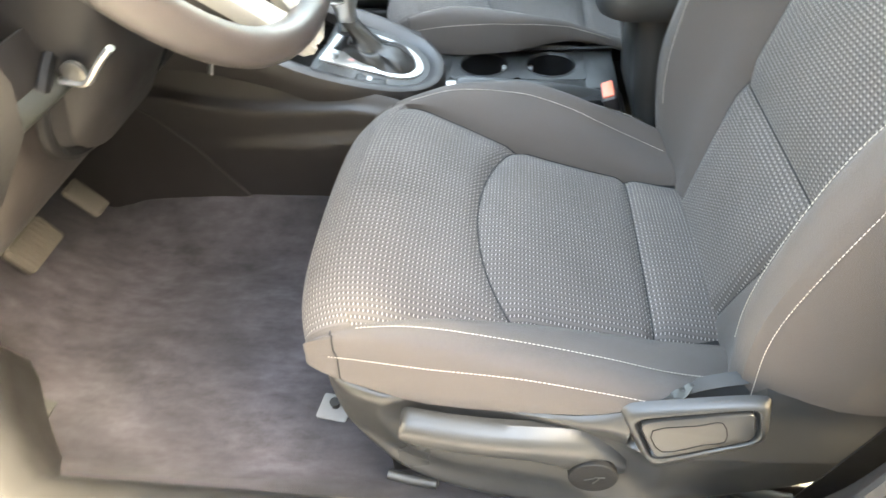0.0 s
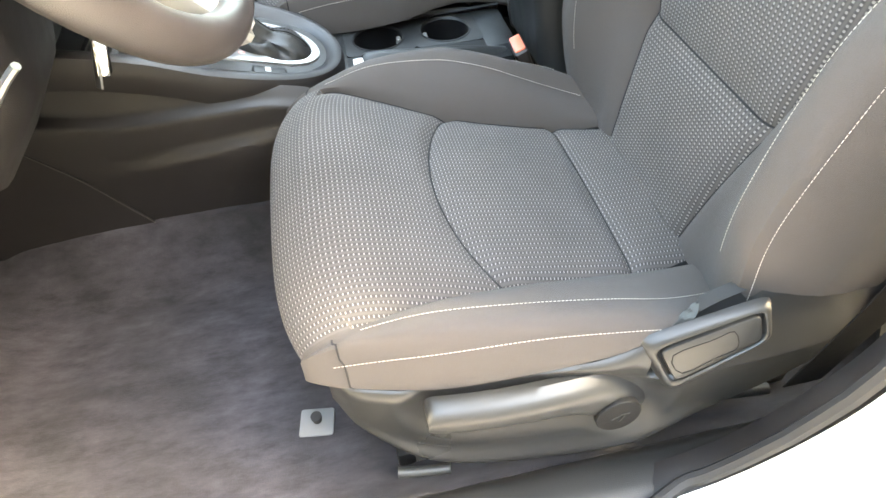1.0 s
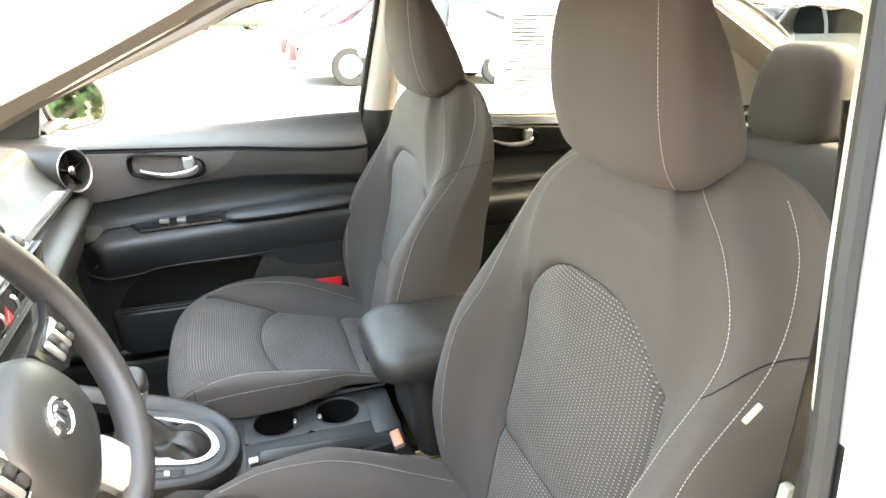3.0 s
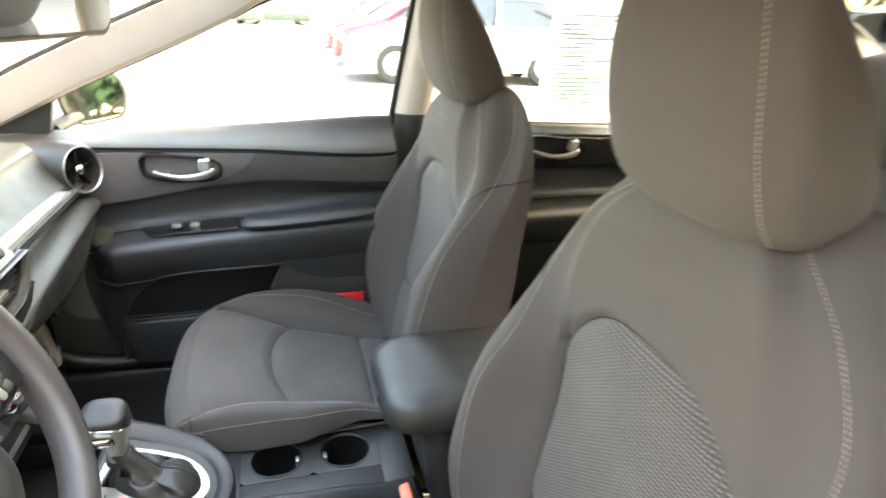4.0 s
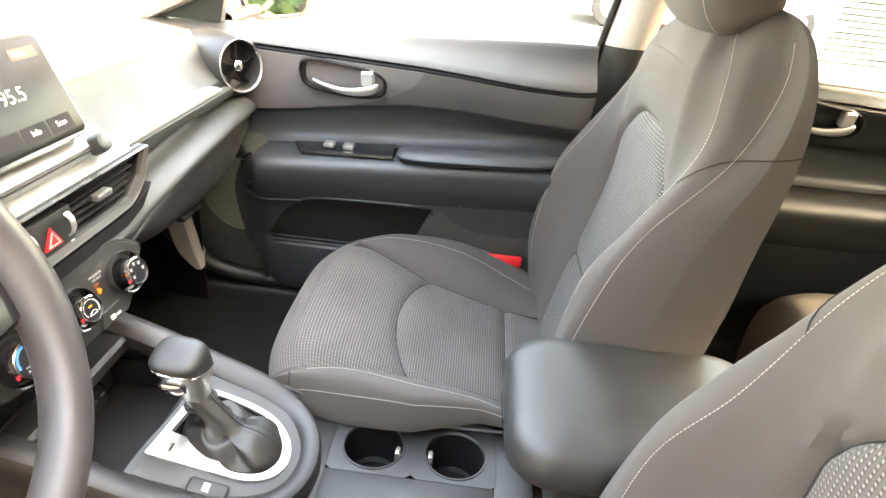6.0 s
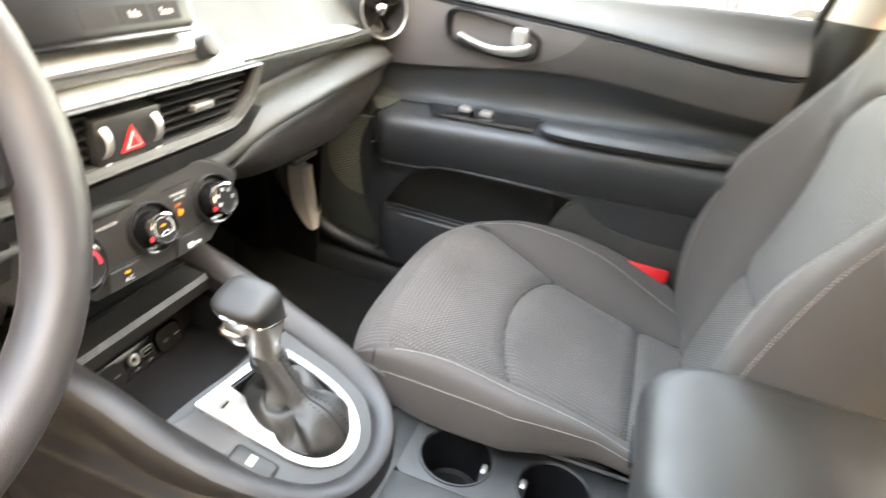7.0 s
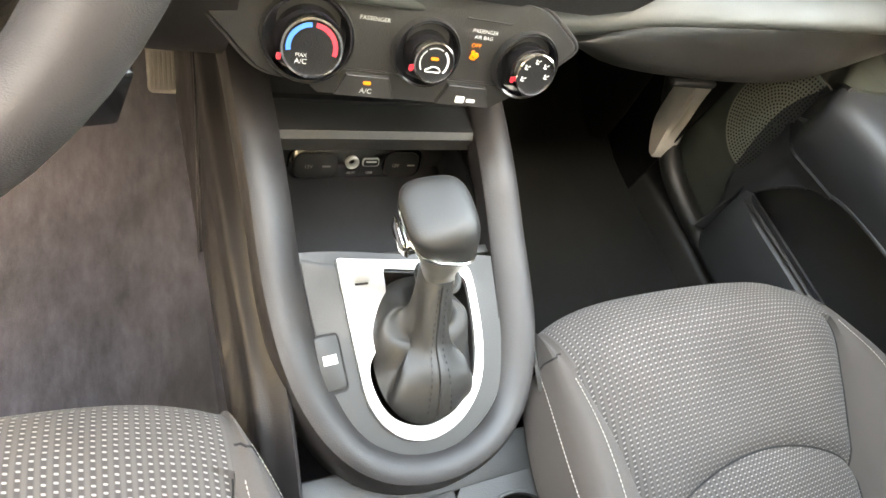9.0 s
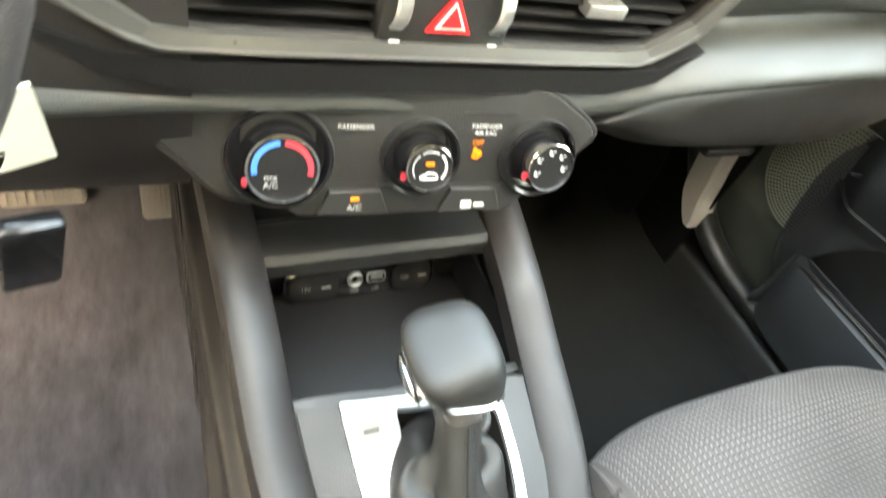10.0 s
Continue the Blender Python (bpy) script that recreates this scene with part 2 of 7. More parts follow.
# ---- building helpers ----
def part(name, bm, mat, parent=None, label="", smooth=True):
    """Links a bmesh as one mesh object, under a thing or a part."""
    bmesh.ops.recalc_face_normals(bm, faces=bm.faces)
    me = bpy.data.meshes.new(name)
    bm.to_mesh(me)
    bm.free()
    me.materials.append(mat)
    if smooth:
        me.polygons.foreach_set("use_smooth", [True] * len(me.polygons))
        me.set_sharp_from_angle(angle=radians(38))
    ob = new(name, me)
    under(ob, parent)
    if label:
        tagged(ob, label)
    return ob


def under(ob, parent):
    """All parts are built in the car's frame, whatever the base of their thing."""
    if parent is not None:
        ob.parent = parent
        if parent.type == "EMPTY":
            ob.matrix_parent_inverse = Matrix.Translation(-parent.location)


def thing(name, at, label, category, group="", kind=""):
    ob = new(name)
    ob.empty_display_size = 0.02
    ob.location = at
    return tagged(ob, label, category, group, kind)


def box(x0, x1, y0, y1, z0, z1, bevel=0.003, seg=2):
    bm = bmesh.new()
    bmesh.ops.create_cube(bm, size=1)
    for v in bm.verts:
        v.co = Vector((x0 + (v.co.x + 0.5) * (x1 - x0), y0 + (v.co.y + 0.5) * (y1 - y0), z0 + (v.co.z + 0.5) * (z1 - z0)))
    if bevel:
        bmesh.ops.bevel(bm, geom=bm.edges[:], offset=bevel, segments=seg, profile=0.5, affect="EDGES")
    return bm


def turned(bm, m):
    bmesh.ops.transform(bm, matrix=m, verts=bm.verts)
    return bm


def joined(*bms):
    out = bmesh.new()
    for b in bms:
        me = bpy.data.meshes.new("t")
        b.to_mesh(me)
        b.free()
        out.from_mesh(me)
        bpy.data.meshes.remove(me)
    return out


def spline(rows, per):
    """Catmull-Rom through rows of numbers, with per steps between two rows."""
    p = [np.array(r, float) for r in rows]
    out = []
    for i in range(len(p) - 1):
        a, b, c, d = p[max(i - 1, 0)], p[i], p[i + 1], p[min(i + 2, len(p) - 1)]
        for k in range(per):
            t = k / per
            out.append(0.5 * (2 * b + (c - a) * t + (2 * a - 5 * b + 4 * c - d) * t * t + (3 * b - a - 3 * c + d) * t ** 3))
    out.append(p[-1])
    return out


def interp(x, table):
    """A smooth curve through (x, value) pairs."""
    xs = [r[0] for r in table]
    if x <= xs[0]:
        return table[0][1]
    if x >= xs[-1]:
        return table[-1][1]
    i = max(k for k in range(len(xs) - 1) if xs[k] <= x)
    t = (x - xs[i]) / (xs[i + 1] - xs[i])

    def slope(k):
        lo, hi = max(k - 1, 0), min(k + 1, len(xs) - 1)
        return (table[hi][1] - table[lo][1]) / (xs[hi] - xs[lo])
    h = xs[i + 1] - xs[i]
    a, b, m0, m1 = table[i][1], table[i + 1][1], slope(i) * h, slope(i + 1) * h
    return (2 * t ** 3 - 3 * t * t + 1) * a + (t ** 3 - 2 * t * t + t) * m0 + (3 * t * t - 2 * t ** 3) * b + (t ** 3 - t * t) * m1


def loft(rings, closed=True, caps=True):
    """Skin over rings of equal length."""
    bm = bmesh.new()
    vs = [[bm.verts.new(p) for p in ring] for ring in rings]
    n = len(vs[0])
    for a, b in zip(vs, vs[1:]):
        for j in range(n if closed else n - 1):
            k = (j + 1) % n
            bm.faces.new((a[j], a[k], b[k], b[j]))
    if closed and caps:
        bm.faces.new(vs[0][::-1])
        bm.faces.new(vs[-1])
    return bm


def thick(bm, depth):
    """Gives an open skin its thickness, inward of its normals."""
    bmesh.ops.recalc_face_normals(bm, faces=bm.faces)
    bmesh.ops.solidify(bm, geom=bm.faces[:], thickness=depth)
    return bm


def tube(points, r, sides=10, per=6, closed=False, flat=1.0, taper=None):
    """A round bar along a smooth path."""
    pts = [Vector(p) for p in (spline([points[-1]] + list(points) + list(points[:2]), per)[per:-per - 0] if closed else (spline(points, per) if per > 1 else points))]
    if closed:
        pts = pts[: per * len(points)]
    rings = []
    ref = Vector((0, 0, 1))
    for i, p in enumerate(pts):
        a = pts[i - 1] if i or closed else p
        b = pts[(i + 1) % len(pts)] if i + 1 < len(pts) or closed else p
        d = (b - a).normalized()
        if abs(d.dot(ref)) > 0.95:
            ref = Vector((1, 0, 0)) if abs(d.x) < 0.9 else Vector((0, 1, 0))
        s = d.cross(ref).normalized()
        u = s.cross(d)
        ref = u
        rr = r if taper is None else r * interp(i / max(1, len(pts) - 1), taper)
        rings.append([p + s * (rr * math.cos(2 * math.pi * k / sides)) + u * (rr * flat * math.sin(2 * math.pi * k / sides)) for k in range(sides)])
    if closed:
        rings.append(rings[0])
        bm = loft(rings, caps=False)
        bmesh.ops.remove_doubles(bm, verts=bm.verts, dist=1e-6)
        return bm
    bm = loft(rings, caps=False)
    bm.faces.new(bm.verts[-sides:] if False else [v for v in list(bm.verts)[-sides:]])
    return bm


def rounded(w, h, r, per=5):
    """A rounded rectangle about the origin, in two coordinates."""
    out = []
    for cx, cy, a0 in ((w / 2 - r, h / 2 - r, 0), (-w / 2 + r, h / 2 - r, 90), (-w / 2 + r, -h / 2 + r, 180), (w / 2 - r, -h / 2 + r, 270)):
        for k in range(per + 1):
            a = radians(a0 + 90 * k / per)
            out.append((cx + r * math.cos(a), cy + r * math.sin(a)))
    return out


def plate(outline, depth, m, bevel=0.0):
    """A flat piece: outline in local x, y; its face at local z = 0, its back at -depth; placed by m."""
    b = min(bevel, depth * 0.5)
    cx = sum(p[0] for p in outline) / len(outline)
    cy = sum(p[1] for p in outline) / len(outline)

    def inset(d):
        out = []
        for x, y in outline:
            l = math.hypot(x - cx, y - cy)
            f = max(0.0, (l - d) / l) if l else 1
            out.append((cx + (x - cx) * f, cy + (y - cy) * f))
        return out
    rings = [[m @ Vector((x, y, -depth)) for x, y in outline], [m @ Vector((x, y, -b)) for x, y in outline]]
    if b:
        rings.append([m @ Vector((x, y, -b * 0.3)) for x, y in inset(b * 0.3)])
        rings.append([m @ Vector((x, y, 0)) for x, y in inset(b)])
    else:
        rings.append([m @ Vector((x, y, 0)) for x, y in outline])
    return loft(rings)


def lathe(profile, m, sides=32):
    """A turned piece: profile of (radius, height) along local z; one that ends off the axis closes on itself, as a ring."""
    rings = [[m @ Vector((r * math.cos(2 * math.pi * k / sides), r * math.sin(2 * math.pi * k / sides), z)) for k in range(sides)] for r, z in profile]
    if profile[-1][0] > 0.002:
        bm = loft(rings + rings[:1], caps=False)
        bmesh.ops.remove_doubles(bm, verts=bm.verts, dist=1e-7)
        return bm
    bm = loft(rings, caps=False)
    bm.faces.new(bm.verts[-sides:] if False else [v for v in list(bm.verts)[-sides:]])
    return bm


def facing(origin, normal, up=(0, 0, 1)):
    """A frame whose z is the normal, whose y is nearest up."""
    z = Vector(normal).normalized()
    x = Vector(up).cross(z).normalized()
    y = z.cross(x)
    m = Matrix((x, y, z)).transposed().to_4x4()
    m.translation = Vector(origin)
    return m


def stitches(lines, dash=0.0032, gap=0.0010, r=0.00042):
    """Rows of single stitches along smooth lines of (point, normal)."""
    bm = bmesh.new()
    for line in lines:
        pts = [Vector(p) for p in line]
        acc, step = 0.0, dash + gap
        d = [0.0]
        for a, b in zip(pts, pts[1:]):
            d.append(d[-1] + (b - a).length)

        def at(s):
            i = max(0, min(len(d) - 2, int(np.searchsorted(d, s)) - 1))
            f = (s - d[i]) / max(1e-9, d[i + 1] - d[i])
            return pts[i].lerp(pts[i + 1], f)
        while acc + dash < d[-1]:
            a, b = at(acc), at(acc + dash)
            t = (b - a).normalized()
            s = t.cross(Vector((0.31, 0.52, 0.79))).normalized() * r
            u = t.cross(s).normalized() * r
            ends = []
            for c, f in ((a, 0.6), ((a + b) / 2, 1.15), (b, 0.6)):
                ends.append([bm.verts.new(c + (s * x + u * y) * f) for x, y in ((1, 0), (0, 1), (-1, 0), (0, -1))])
            for e, f in zip(ends, ends[1:]):
                for k in range(4):
                    bm.faces.new((e[k], e[(k + 1) % 4], f[(k + 1) % 4], f[k]))
            acc += step
    return bm


def writing(text, size, m, mat, parent, name="printed_text"):
    """Flat lettering, its middle at m's origin, read along m's x."""
    cu = bpy.data.curves.new(name, "FONT")
    cu.body, cu.size, cu.align_x, cu.align_y = text, size, "CENTER", "CENTER"
    ob = bpy.data.objects.new(name, cu)
    scene.collection.objects.link(ob)
    bpy.context.view_layer.update()
    me = bpy.data.meshes.new_from_object(ob.evaluated_get(bpy.context.evaluated_depsgraph_get()))
    bpy.data.objects.remove(ob)
    me.transform(m)
    me.materials.append(mat)
    o = new(name, me)
    under(o, parent)
    return o

# ---- body shell ----
def sheet(rows, depth=0.004):
    return thick(loft(rows, closed=False), depth)


def floor_height(x, y):
    z = 0.25
    if x < -0.26:
        z += interp(-x, [(0.26, 0.0), (0.36, 0.035), (0.50, 0.15), (0.66, 0.34), (0.76, 0.50)])
    z += 0.010 * noise.noise(Vector((x * 5, y * 9, 1.7))) + 0.004 * noise.noise(Vector((x * 17, y * 30, 4.1)))
    z += 0.05 * max(0, (abs(y) - 0.56) / 0.09) ** 2
    if y < 0:
        z += 0.085 * min(1.1, max(0, (y + 0.235) / 0.095)) ** 2 * interp(x, [(-0.42, 0.0), (-0.36, 0.22), (-0.28, 0.80), (-0.20, 1.0)])
    return z


def floor_half(name, y0, y1, mat, label):
    rows = [[Vector((x, y, floor_height(x, y))) for y in np.linspace(y0, y1, 40)] for x in np.linspace(-0.76, 1.12, 110)]
    ob = part(name, sheet(rows, 0.012), mat)
    return tagged(ob, label, "floor", kind="structure")


floor_half("floor_driver", -0.655, -0.02, CARPET, "worn grey carpet in the driver footwell")
floor_half("floor_passenger", 0.0, 0.655, CARPET_DARK, "carpet in the passenger footwell, shade put into its dark colour")
tagged(part("floor_pan", box(-0.8, 2.3, -0.66, 0.66, 0.17, 0.225, 0), PLASTIC_DARK), "dark steel floor pan under the carpet", "floor", kind="structure")
tagged(part("bulkhead", box(-0.80, -0.77, -0.70, 0.70, 0.2, 0.95, 0), PLASTIC_DARK), "dark bulkhead ahead of the pedals", "wall", kind="structure")


def sill(side):
    """Scuff plate, rubber seal and painted sill along a door opening."""
    prof = [(0.634, 0.272), (0.643, 0.302), (0.653, 0.335), (0.670, 0.352), (0.700, 0.358), (0.722, 0.354)]
    if side > 0:
        prof = [(0.652, 0.300), (0.658, 0.335), (0.668, 0.352), (0.700, 0.358), (0.722, 0.354)]
    seal = [(0.722, 0.348), (0.726, 0.366), (0.738, 0.374), (0.750, 0.366), (0.753, 0.348)]
    paint = [(0.753, 0.352), (0.775, 0.350), (0.815, 0.342), (0.842, 0.322), (0.856, 0.270), (0.850, 0.200), (0.820, 0.170)]
    xs = np.linspace(-0.40, 1.66, 76)

    def lift(x):
        return 0.03 * max(0, (-x - 0.18) / 0.2) ** 2
    def tuck(x):
        return 0 if side > 0 else 0.12 * min(1.3, max(0, (-0.18 - x) / 0.12)) ** 1.3
    base = thing("door_sill", (0.15, side * 0.7, 0.25), "dark scuff plate, rubber seal and white painted sill", "sill", kind="structure")
    for name, pr, mat, lab in (("scuff_plate", prof, PLASTIC, "black plastic scuff plate"), ("weather_seal", seal, RUBBER, "black rubber seal"), ("painted_sill", paint, PAINT, "glossy white paint")):
        part(name, sheet([[Vector((x, side * (y - tuck(x)), z + lift(x))) for y, z in [tuple(v) for v in spline(pr, 3)]] for x in xs], 0.003), mat, base, lab)
    return base


sill(-1)
sill(1)

PILLAR_A = [(-0.36, 0.735, 0.93), (-0.21, 0.722, 1.005), (-0.05, 0.705, 1.085), (0.25, 0.660, 1.215), (0.40, 0.625, 1.285), (0.70, 0.612, 1.330), (1.10, 0.610, 1.340), (1.45, 0.600, 1.310), (1.80, 0.590, 1.200), (2.10, 0.600, 1.000)]


def rail(side):
    """A pillar and roof rail in one sweep: pale trim inside, white paint outside."""
    base = thing("pillar_a", (-0.2, side * 0.72, 1.0), "pale trimmed windscreen pillar running into the roof rail", "pillar", kind="structure")
    lift = 0.034 if side < 0 else 0.006
    path = spline([(x, side * y, z + lift * interp(x, [(-0.1, 0.0), (0.2, 1.0), (0.5, 1.0), (0.9, 0.2)])) for x, y, z in PILLAR_A], 6)
    inner, outer = [], []
    for i, p in enumerate(path):
        p = Vector(p)
        d = (Vector(path[min(i + 1, len(path) - 1)]) - Vector(path[max(i - 1, 0)])).normalized()
        s = d.cross(Vector((0, 0, 1))).normalized() * side * -1
        u = Vector((0, 0, 1)) - d * d.z
        u.normalize()
        inward = s if (s.y * side) < 0 else -s
        inner.append([p + inward * a + u * b for a, b in ((-0.012, -0.020), (0.000, -0.022), (0.020, -0.016), (0.034, 0.004), (0.046, 0.030), (0.060, 0.052))])
        outer.append([p + inward * a + u * b for a, b in ((-0.012, -0.020), (-0.030, -0.014), (-0.040, 0.004), (-0.034, 0.030), (-0.010, 0.055), (0.060, 0.066))])
    part("pillar_trim", sheet(inner), HEADLINER, base, "pale grey cloth trim")
    part("pillar_skin", sheet(outer), PAINT, base, "white painted steel")
    part("door_seal", tube([Vector(p) + Vector((0, -side * -0.010, -0.024)) for p in path[4:48:4]], 0.007, 8, 3), RUBBER, base, "black rubber seal")
    return base


rail(-1)
rail(1)


def pillar_b(side, pale):
    base = thing("pillar_b", (0.69, side * 0.70, 0.3), "dark lower and pale upper trim between the doors", "pillar", kind="structure")

    def y_at(z):
        return interp(z, [(0.33, 0.675), (0.60, 0.700), (0.95, 0.690), (1.10, 0.655), (1.34, 0.600)])
    def edge(z):
        return interp(z, [(0.355, 0.50), (0.38, 0.548), (0.42, 0.582), (0.49, 0.612), (0.57, 0.632), (0.75, 0.646), (0.95, 0.650), (1.335, 0.700)])
    rows_low, rows_up, rows_out = [], [], []
    zs = list(np.linspace(0.355, 0.60, 16)) + list(np.linspace(0.63, 1.335, 22))
    for z in zs:
        y = y_at(z)
        w = interp(z, [(0.33, 0.105), (0.60, 0.062), (0.95, 0.045), (1.335, 0.040)])
        xr = interp(z, [(0.33, 0.725), (0.60, 0.705), (0.95, 0.695), (1.335, 0.740)]) + w
        xf = edge(z)
        row = [Vector((x, side * (y + b), z)) for x, b in ((xf, 0.045), (xf + 0.002, 0.022), (xf + 0.018, 0.004), ((xf + xr) / 2, -0.006), (xr - 0.015, 0.0), (xr, 0.012), (xr, 0.045))]
        if z < 0.98:
            rows_low.append(row)
        else:
            if not rows_up:
                rows_low.append(row)
            rows_up.append(row)
        rows_out.append([Vector((x, side * (y + b), z)) for x, b in ((xf - 0.002, 0.046), (xf + 0.006, 0.070), (xf + 0.03, 0.095), (xr, 0.095), (xr, 0.045))])
    part("pillar_lower_trim", sheet(rows_low), PLASTIC_WARM if side < 0 else PLASTIC_SOFT, base, "dark plastic trim")
    part("pillar_upper_trim", sheet(rows_up), HEADLINER, base, "pale trim")
    part("pillar_skin", sheet(rows_out), PAINT if side < 0 else GLOSS, base, "outer skin")
    front = [Vector((0.40, side * 0.736, 0.364)), Vector((0.47, side * 0.734, 0.362))] + [Vector((edge(z) - 0.006, side * (y_at(z) + 0.036), z)) for z in (0.372, 0.39, 0.42, 0.46, 0.50, 0.60, 0.80, 0.95, 1.10, 1.22, 1.32)]
    part("door_seal", tube(front, 0.008, 8, 3), RUBBER, base, "thick black rubber seal")
    return base


pillar_b(-1, False)
pillar_b(1, True)

# roof, glass and rear end
rows = []
for x in np.linspace(0.40, 1.50, 16):
    zc = interp(x, [(0.40, 1.33), (0.70, 1.372), (1.10, 1.378), (1.50, 1.335)])
    rows.append([Vector((x, y, zc - 0.035 * (abs(y) / 0.58) ** 3)) for y in np.linspace(-0.57, 0.57, 17)])
tagged(part("ceiling", sheet(rows, 0.01), HEADLINER), "pale cloth headlining", "ceiling", kind="structure")
rows = [[v + Vector((0, v.y * 0.10, 0.045)) for v in r] for r in rows]
tagged(part("roof_skin", sheet(rows, 0.004), PAINT), "white painted roof panel", "roof", kind="structure")


def pane(name, corners, n, bow, label, tinted=False):
    """A gently bowed sheet of glass between four corners."""
    a, b, c, d = [Vector(p) for p in corners]
    rows = []
    for i in range(n + 1):
        u = i / n
        p, q = a.lerp(d, u), b.lerp(c, u)
        rows.append([p.lerp(q, j / n) + Vector(bow) * (4 * u * (1 - u)) * (4 * (j / n) * (1 - j / n)) for j in range(n + 1)])
    ob = part(name, loft(rows, closed=False), TINTED if tinted else GLASS)
    ob.visible_shadow = tinted
    return tagged(ob, label, "window", kind="structure")


pane("windscreen", ((-0.80, -0.70, 0.985), (-0.80, 0.70, 0.985), (0.40, 0.575, 1.335), (0.40, -0.575, 1.335)), 10, (-0.06, 0, 0.05), "clear laminated windscreen")
pane("rear_window", ((1.50, -0.56, 1.335), (1.50, 0.56, 1.335), (2.15, 0.60, 1.02), (2.15, -0.60, 1.02)), 8, (0.03, 0, 0.03), "lightly tinted sloping rear window", True)
pane("side_window_front", ((-0.22, 0.742, 0.955), (0.66, 0.722, 0.985), (0.68, 0.625, 1.325), (0.40, 0.640, 1.275)), 8, (0, 0.008, 0), "clear front passenger window")
pane("side_window_rear", ((0.72, 0.718, 0.975), (1.55, 0.715, 0.965), (1.40, 0.620, 1.30), (0.74, 0.622, 1.325)), 8, (0, 0.008, 0), "clear rear passenger window")
pane("side_window_rear_driver", ((0.72, -0.718, 0.975), (1.55, -0.715, 0.965), (1.40, -0.620, 1.30), (0.74, -0.622, 1.325)), 8, (0, -0.008, 0), "tinted rear window behind the driver", True)


def hinge_pillar(side):
    base = thing("pillar_hinge", (-0.38, side * 0.70, 0.3), "white painted hinge pillar at the front of the door opening", "pillar", kind="structure")
    rows = []
    for z in np.linspace(0.25, 0.96, 14):
        x0 = interp(z, [(0.25, -0.30), (0.34, -0.345), (0.45, -0.365), (0.96, -0.40)])
        rows.append([Vector((x0 + a, side * y, z)) for a, y in ((0.0, 0.64), (0.012, 0.672), (0.004, 0.70), (0.006, 0.76), (-0.02, 0.81), (-0.2, 0.84))])
    part("pillar_skin", sheet(rows), PAINT, base, "white paint")
    rows = []
    for z in np.linspace(0.26, 0.90, 10):
        rows.append([Vector((-0.30 + a - 0.12 * max(0, z - 0.4), side * y, z)) for a, y in ((-0.30, 0.60), (-0.12, 0.615), (-0.02, 0.628), (0.002, 0.642))])
    part("kick_panel", sheet(rows), PLASTIC_SOFT if side < 0 else PLASTIC_DARK, base, "plastic kick panel")
    return base


hinge_pillar(-1)
hinge_pillar(1)


# ---- doors ----
def door_rows(x, front):
    """The section of a door's inner face at x, as (distance from the middle, height)."""
    yb = interp(x, [(-0.40, 0.765), (-0.13, 0.755), (0.30, 0.735), (0.65, 0.712), (1.10, 0.705), (1.60, 0.700)])
    zb = interp(x, [(-0.40, 0.945), (-0.13, 0.956), (0.30, 0.972), (0.65, 0.992), (1.10, 0.974), (1.60, 0.965)])
    yg = interp(x, [(-0.40, 0.660), (-0.04, 0.640), (0.30, 0.628), (0.62, 0.618), (0.75, 0.640), (1.60, 0.640)])
    zg = interp(x, [(-0.40, 0.942), (-0.04, 0.937), (0.30, 0.930), (0.62, 0.918), (0.75, 0.952), (1.60, 0.930)])
    zl = interp(x, [(-0.40, 0.790), (-0.04, 0.806), (0.30, 0.850), (0.64, 0.842), (0.75, 0.86), (1.60, 0.86)])
    za = interp(x, [(-0.40, 0.700), (-0.10, 0.722), (0.05, 0.735), (0.27, 0.752), (0.58, 0.772), (0.75, 0.765), (1.60, 0.772)])
    f = min(1, max(0, (x + 0.092) / 0.085)) if x < 0.2 else 1.0
    f = f * f * (3 - 2 * f)

    def arm(y):
        return 0.668 + (y - 0.668) * f
    return [(yb, zb - 0.012), (yb - 0.006, zb), (yb - 0.020, zb + 0.002), (yb * 0.5 + yg * 0.5 + 0.006, (zb + zg) / 2 + 0.007), (yg + 0.002, zg + 0.006), (yg + 0.006, zg),
            (yg + 0.006, zg - 0.003), (yg + 0.001, zg - 0.008), (yg + 0.010, (zg + zl) / 2), (yg + 0.026, zl + 0.006), (yg + 0.030, zl),
            (yg + 0.040, zl - 0.012), (0.682, zl * 0.5 + za * 0.5), (0.676, za + 0.016), (arm(0.660), za + 0.003), (arm(0.625), za), (arm(0.588), za - 0.004), (arm(0.572), za - 0.018),
            (arm(0.574), za - 0.042), (arm(0.586), za - 0.072), (arm(0.606), za - 0.105), (arm(0.625), 0.600), (arm(0.636), 0.560), (arm(0.652), 0.50), (0.690, 0.44), (0.706, 0.39), (0.716, 0.345)]


POCKET = [(-0.020, 0.522), (-0.012, 0.540), (0.008, 0.575), (0.040, 0.612), (0.075, 0.634), (0.120, 0.643), (0.200, 0.646), (0.300, 0.647), (0.358, 0.646), (0.345, 0.620), (0.322, 0.565), (0.300, 0.522)]


def in_pocket(x, z):
    """Whether a spot of the front door lies in the mouth of the map pocket."""
    hit = False
    for (xa, za), (xb, zb) in zip(POCKET, POCKET[1:] + POCKET[:1]):
        if (za > z) != (zb > z) and x < xa + (z - za) / (zb - za) * (xb - xa):
            hit = not hit
    return hit


def panel_edge(z):
    """The curved front edge of the slate panels."""
    return interp(z, [(0.34, -0.05), (0.44, -0.060), (0.50, -0.076), (0.56, -0.090), (0.62, -0.096), (0.665, -0.085), (0.712, -0.055), (0.74, -0.03), (0.80, -0.40)])


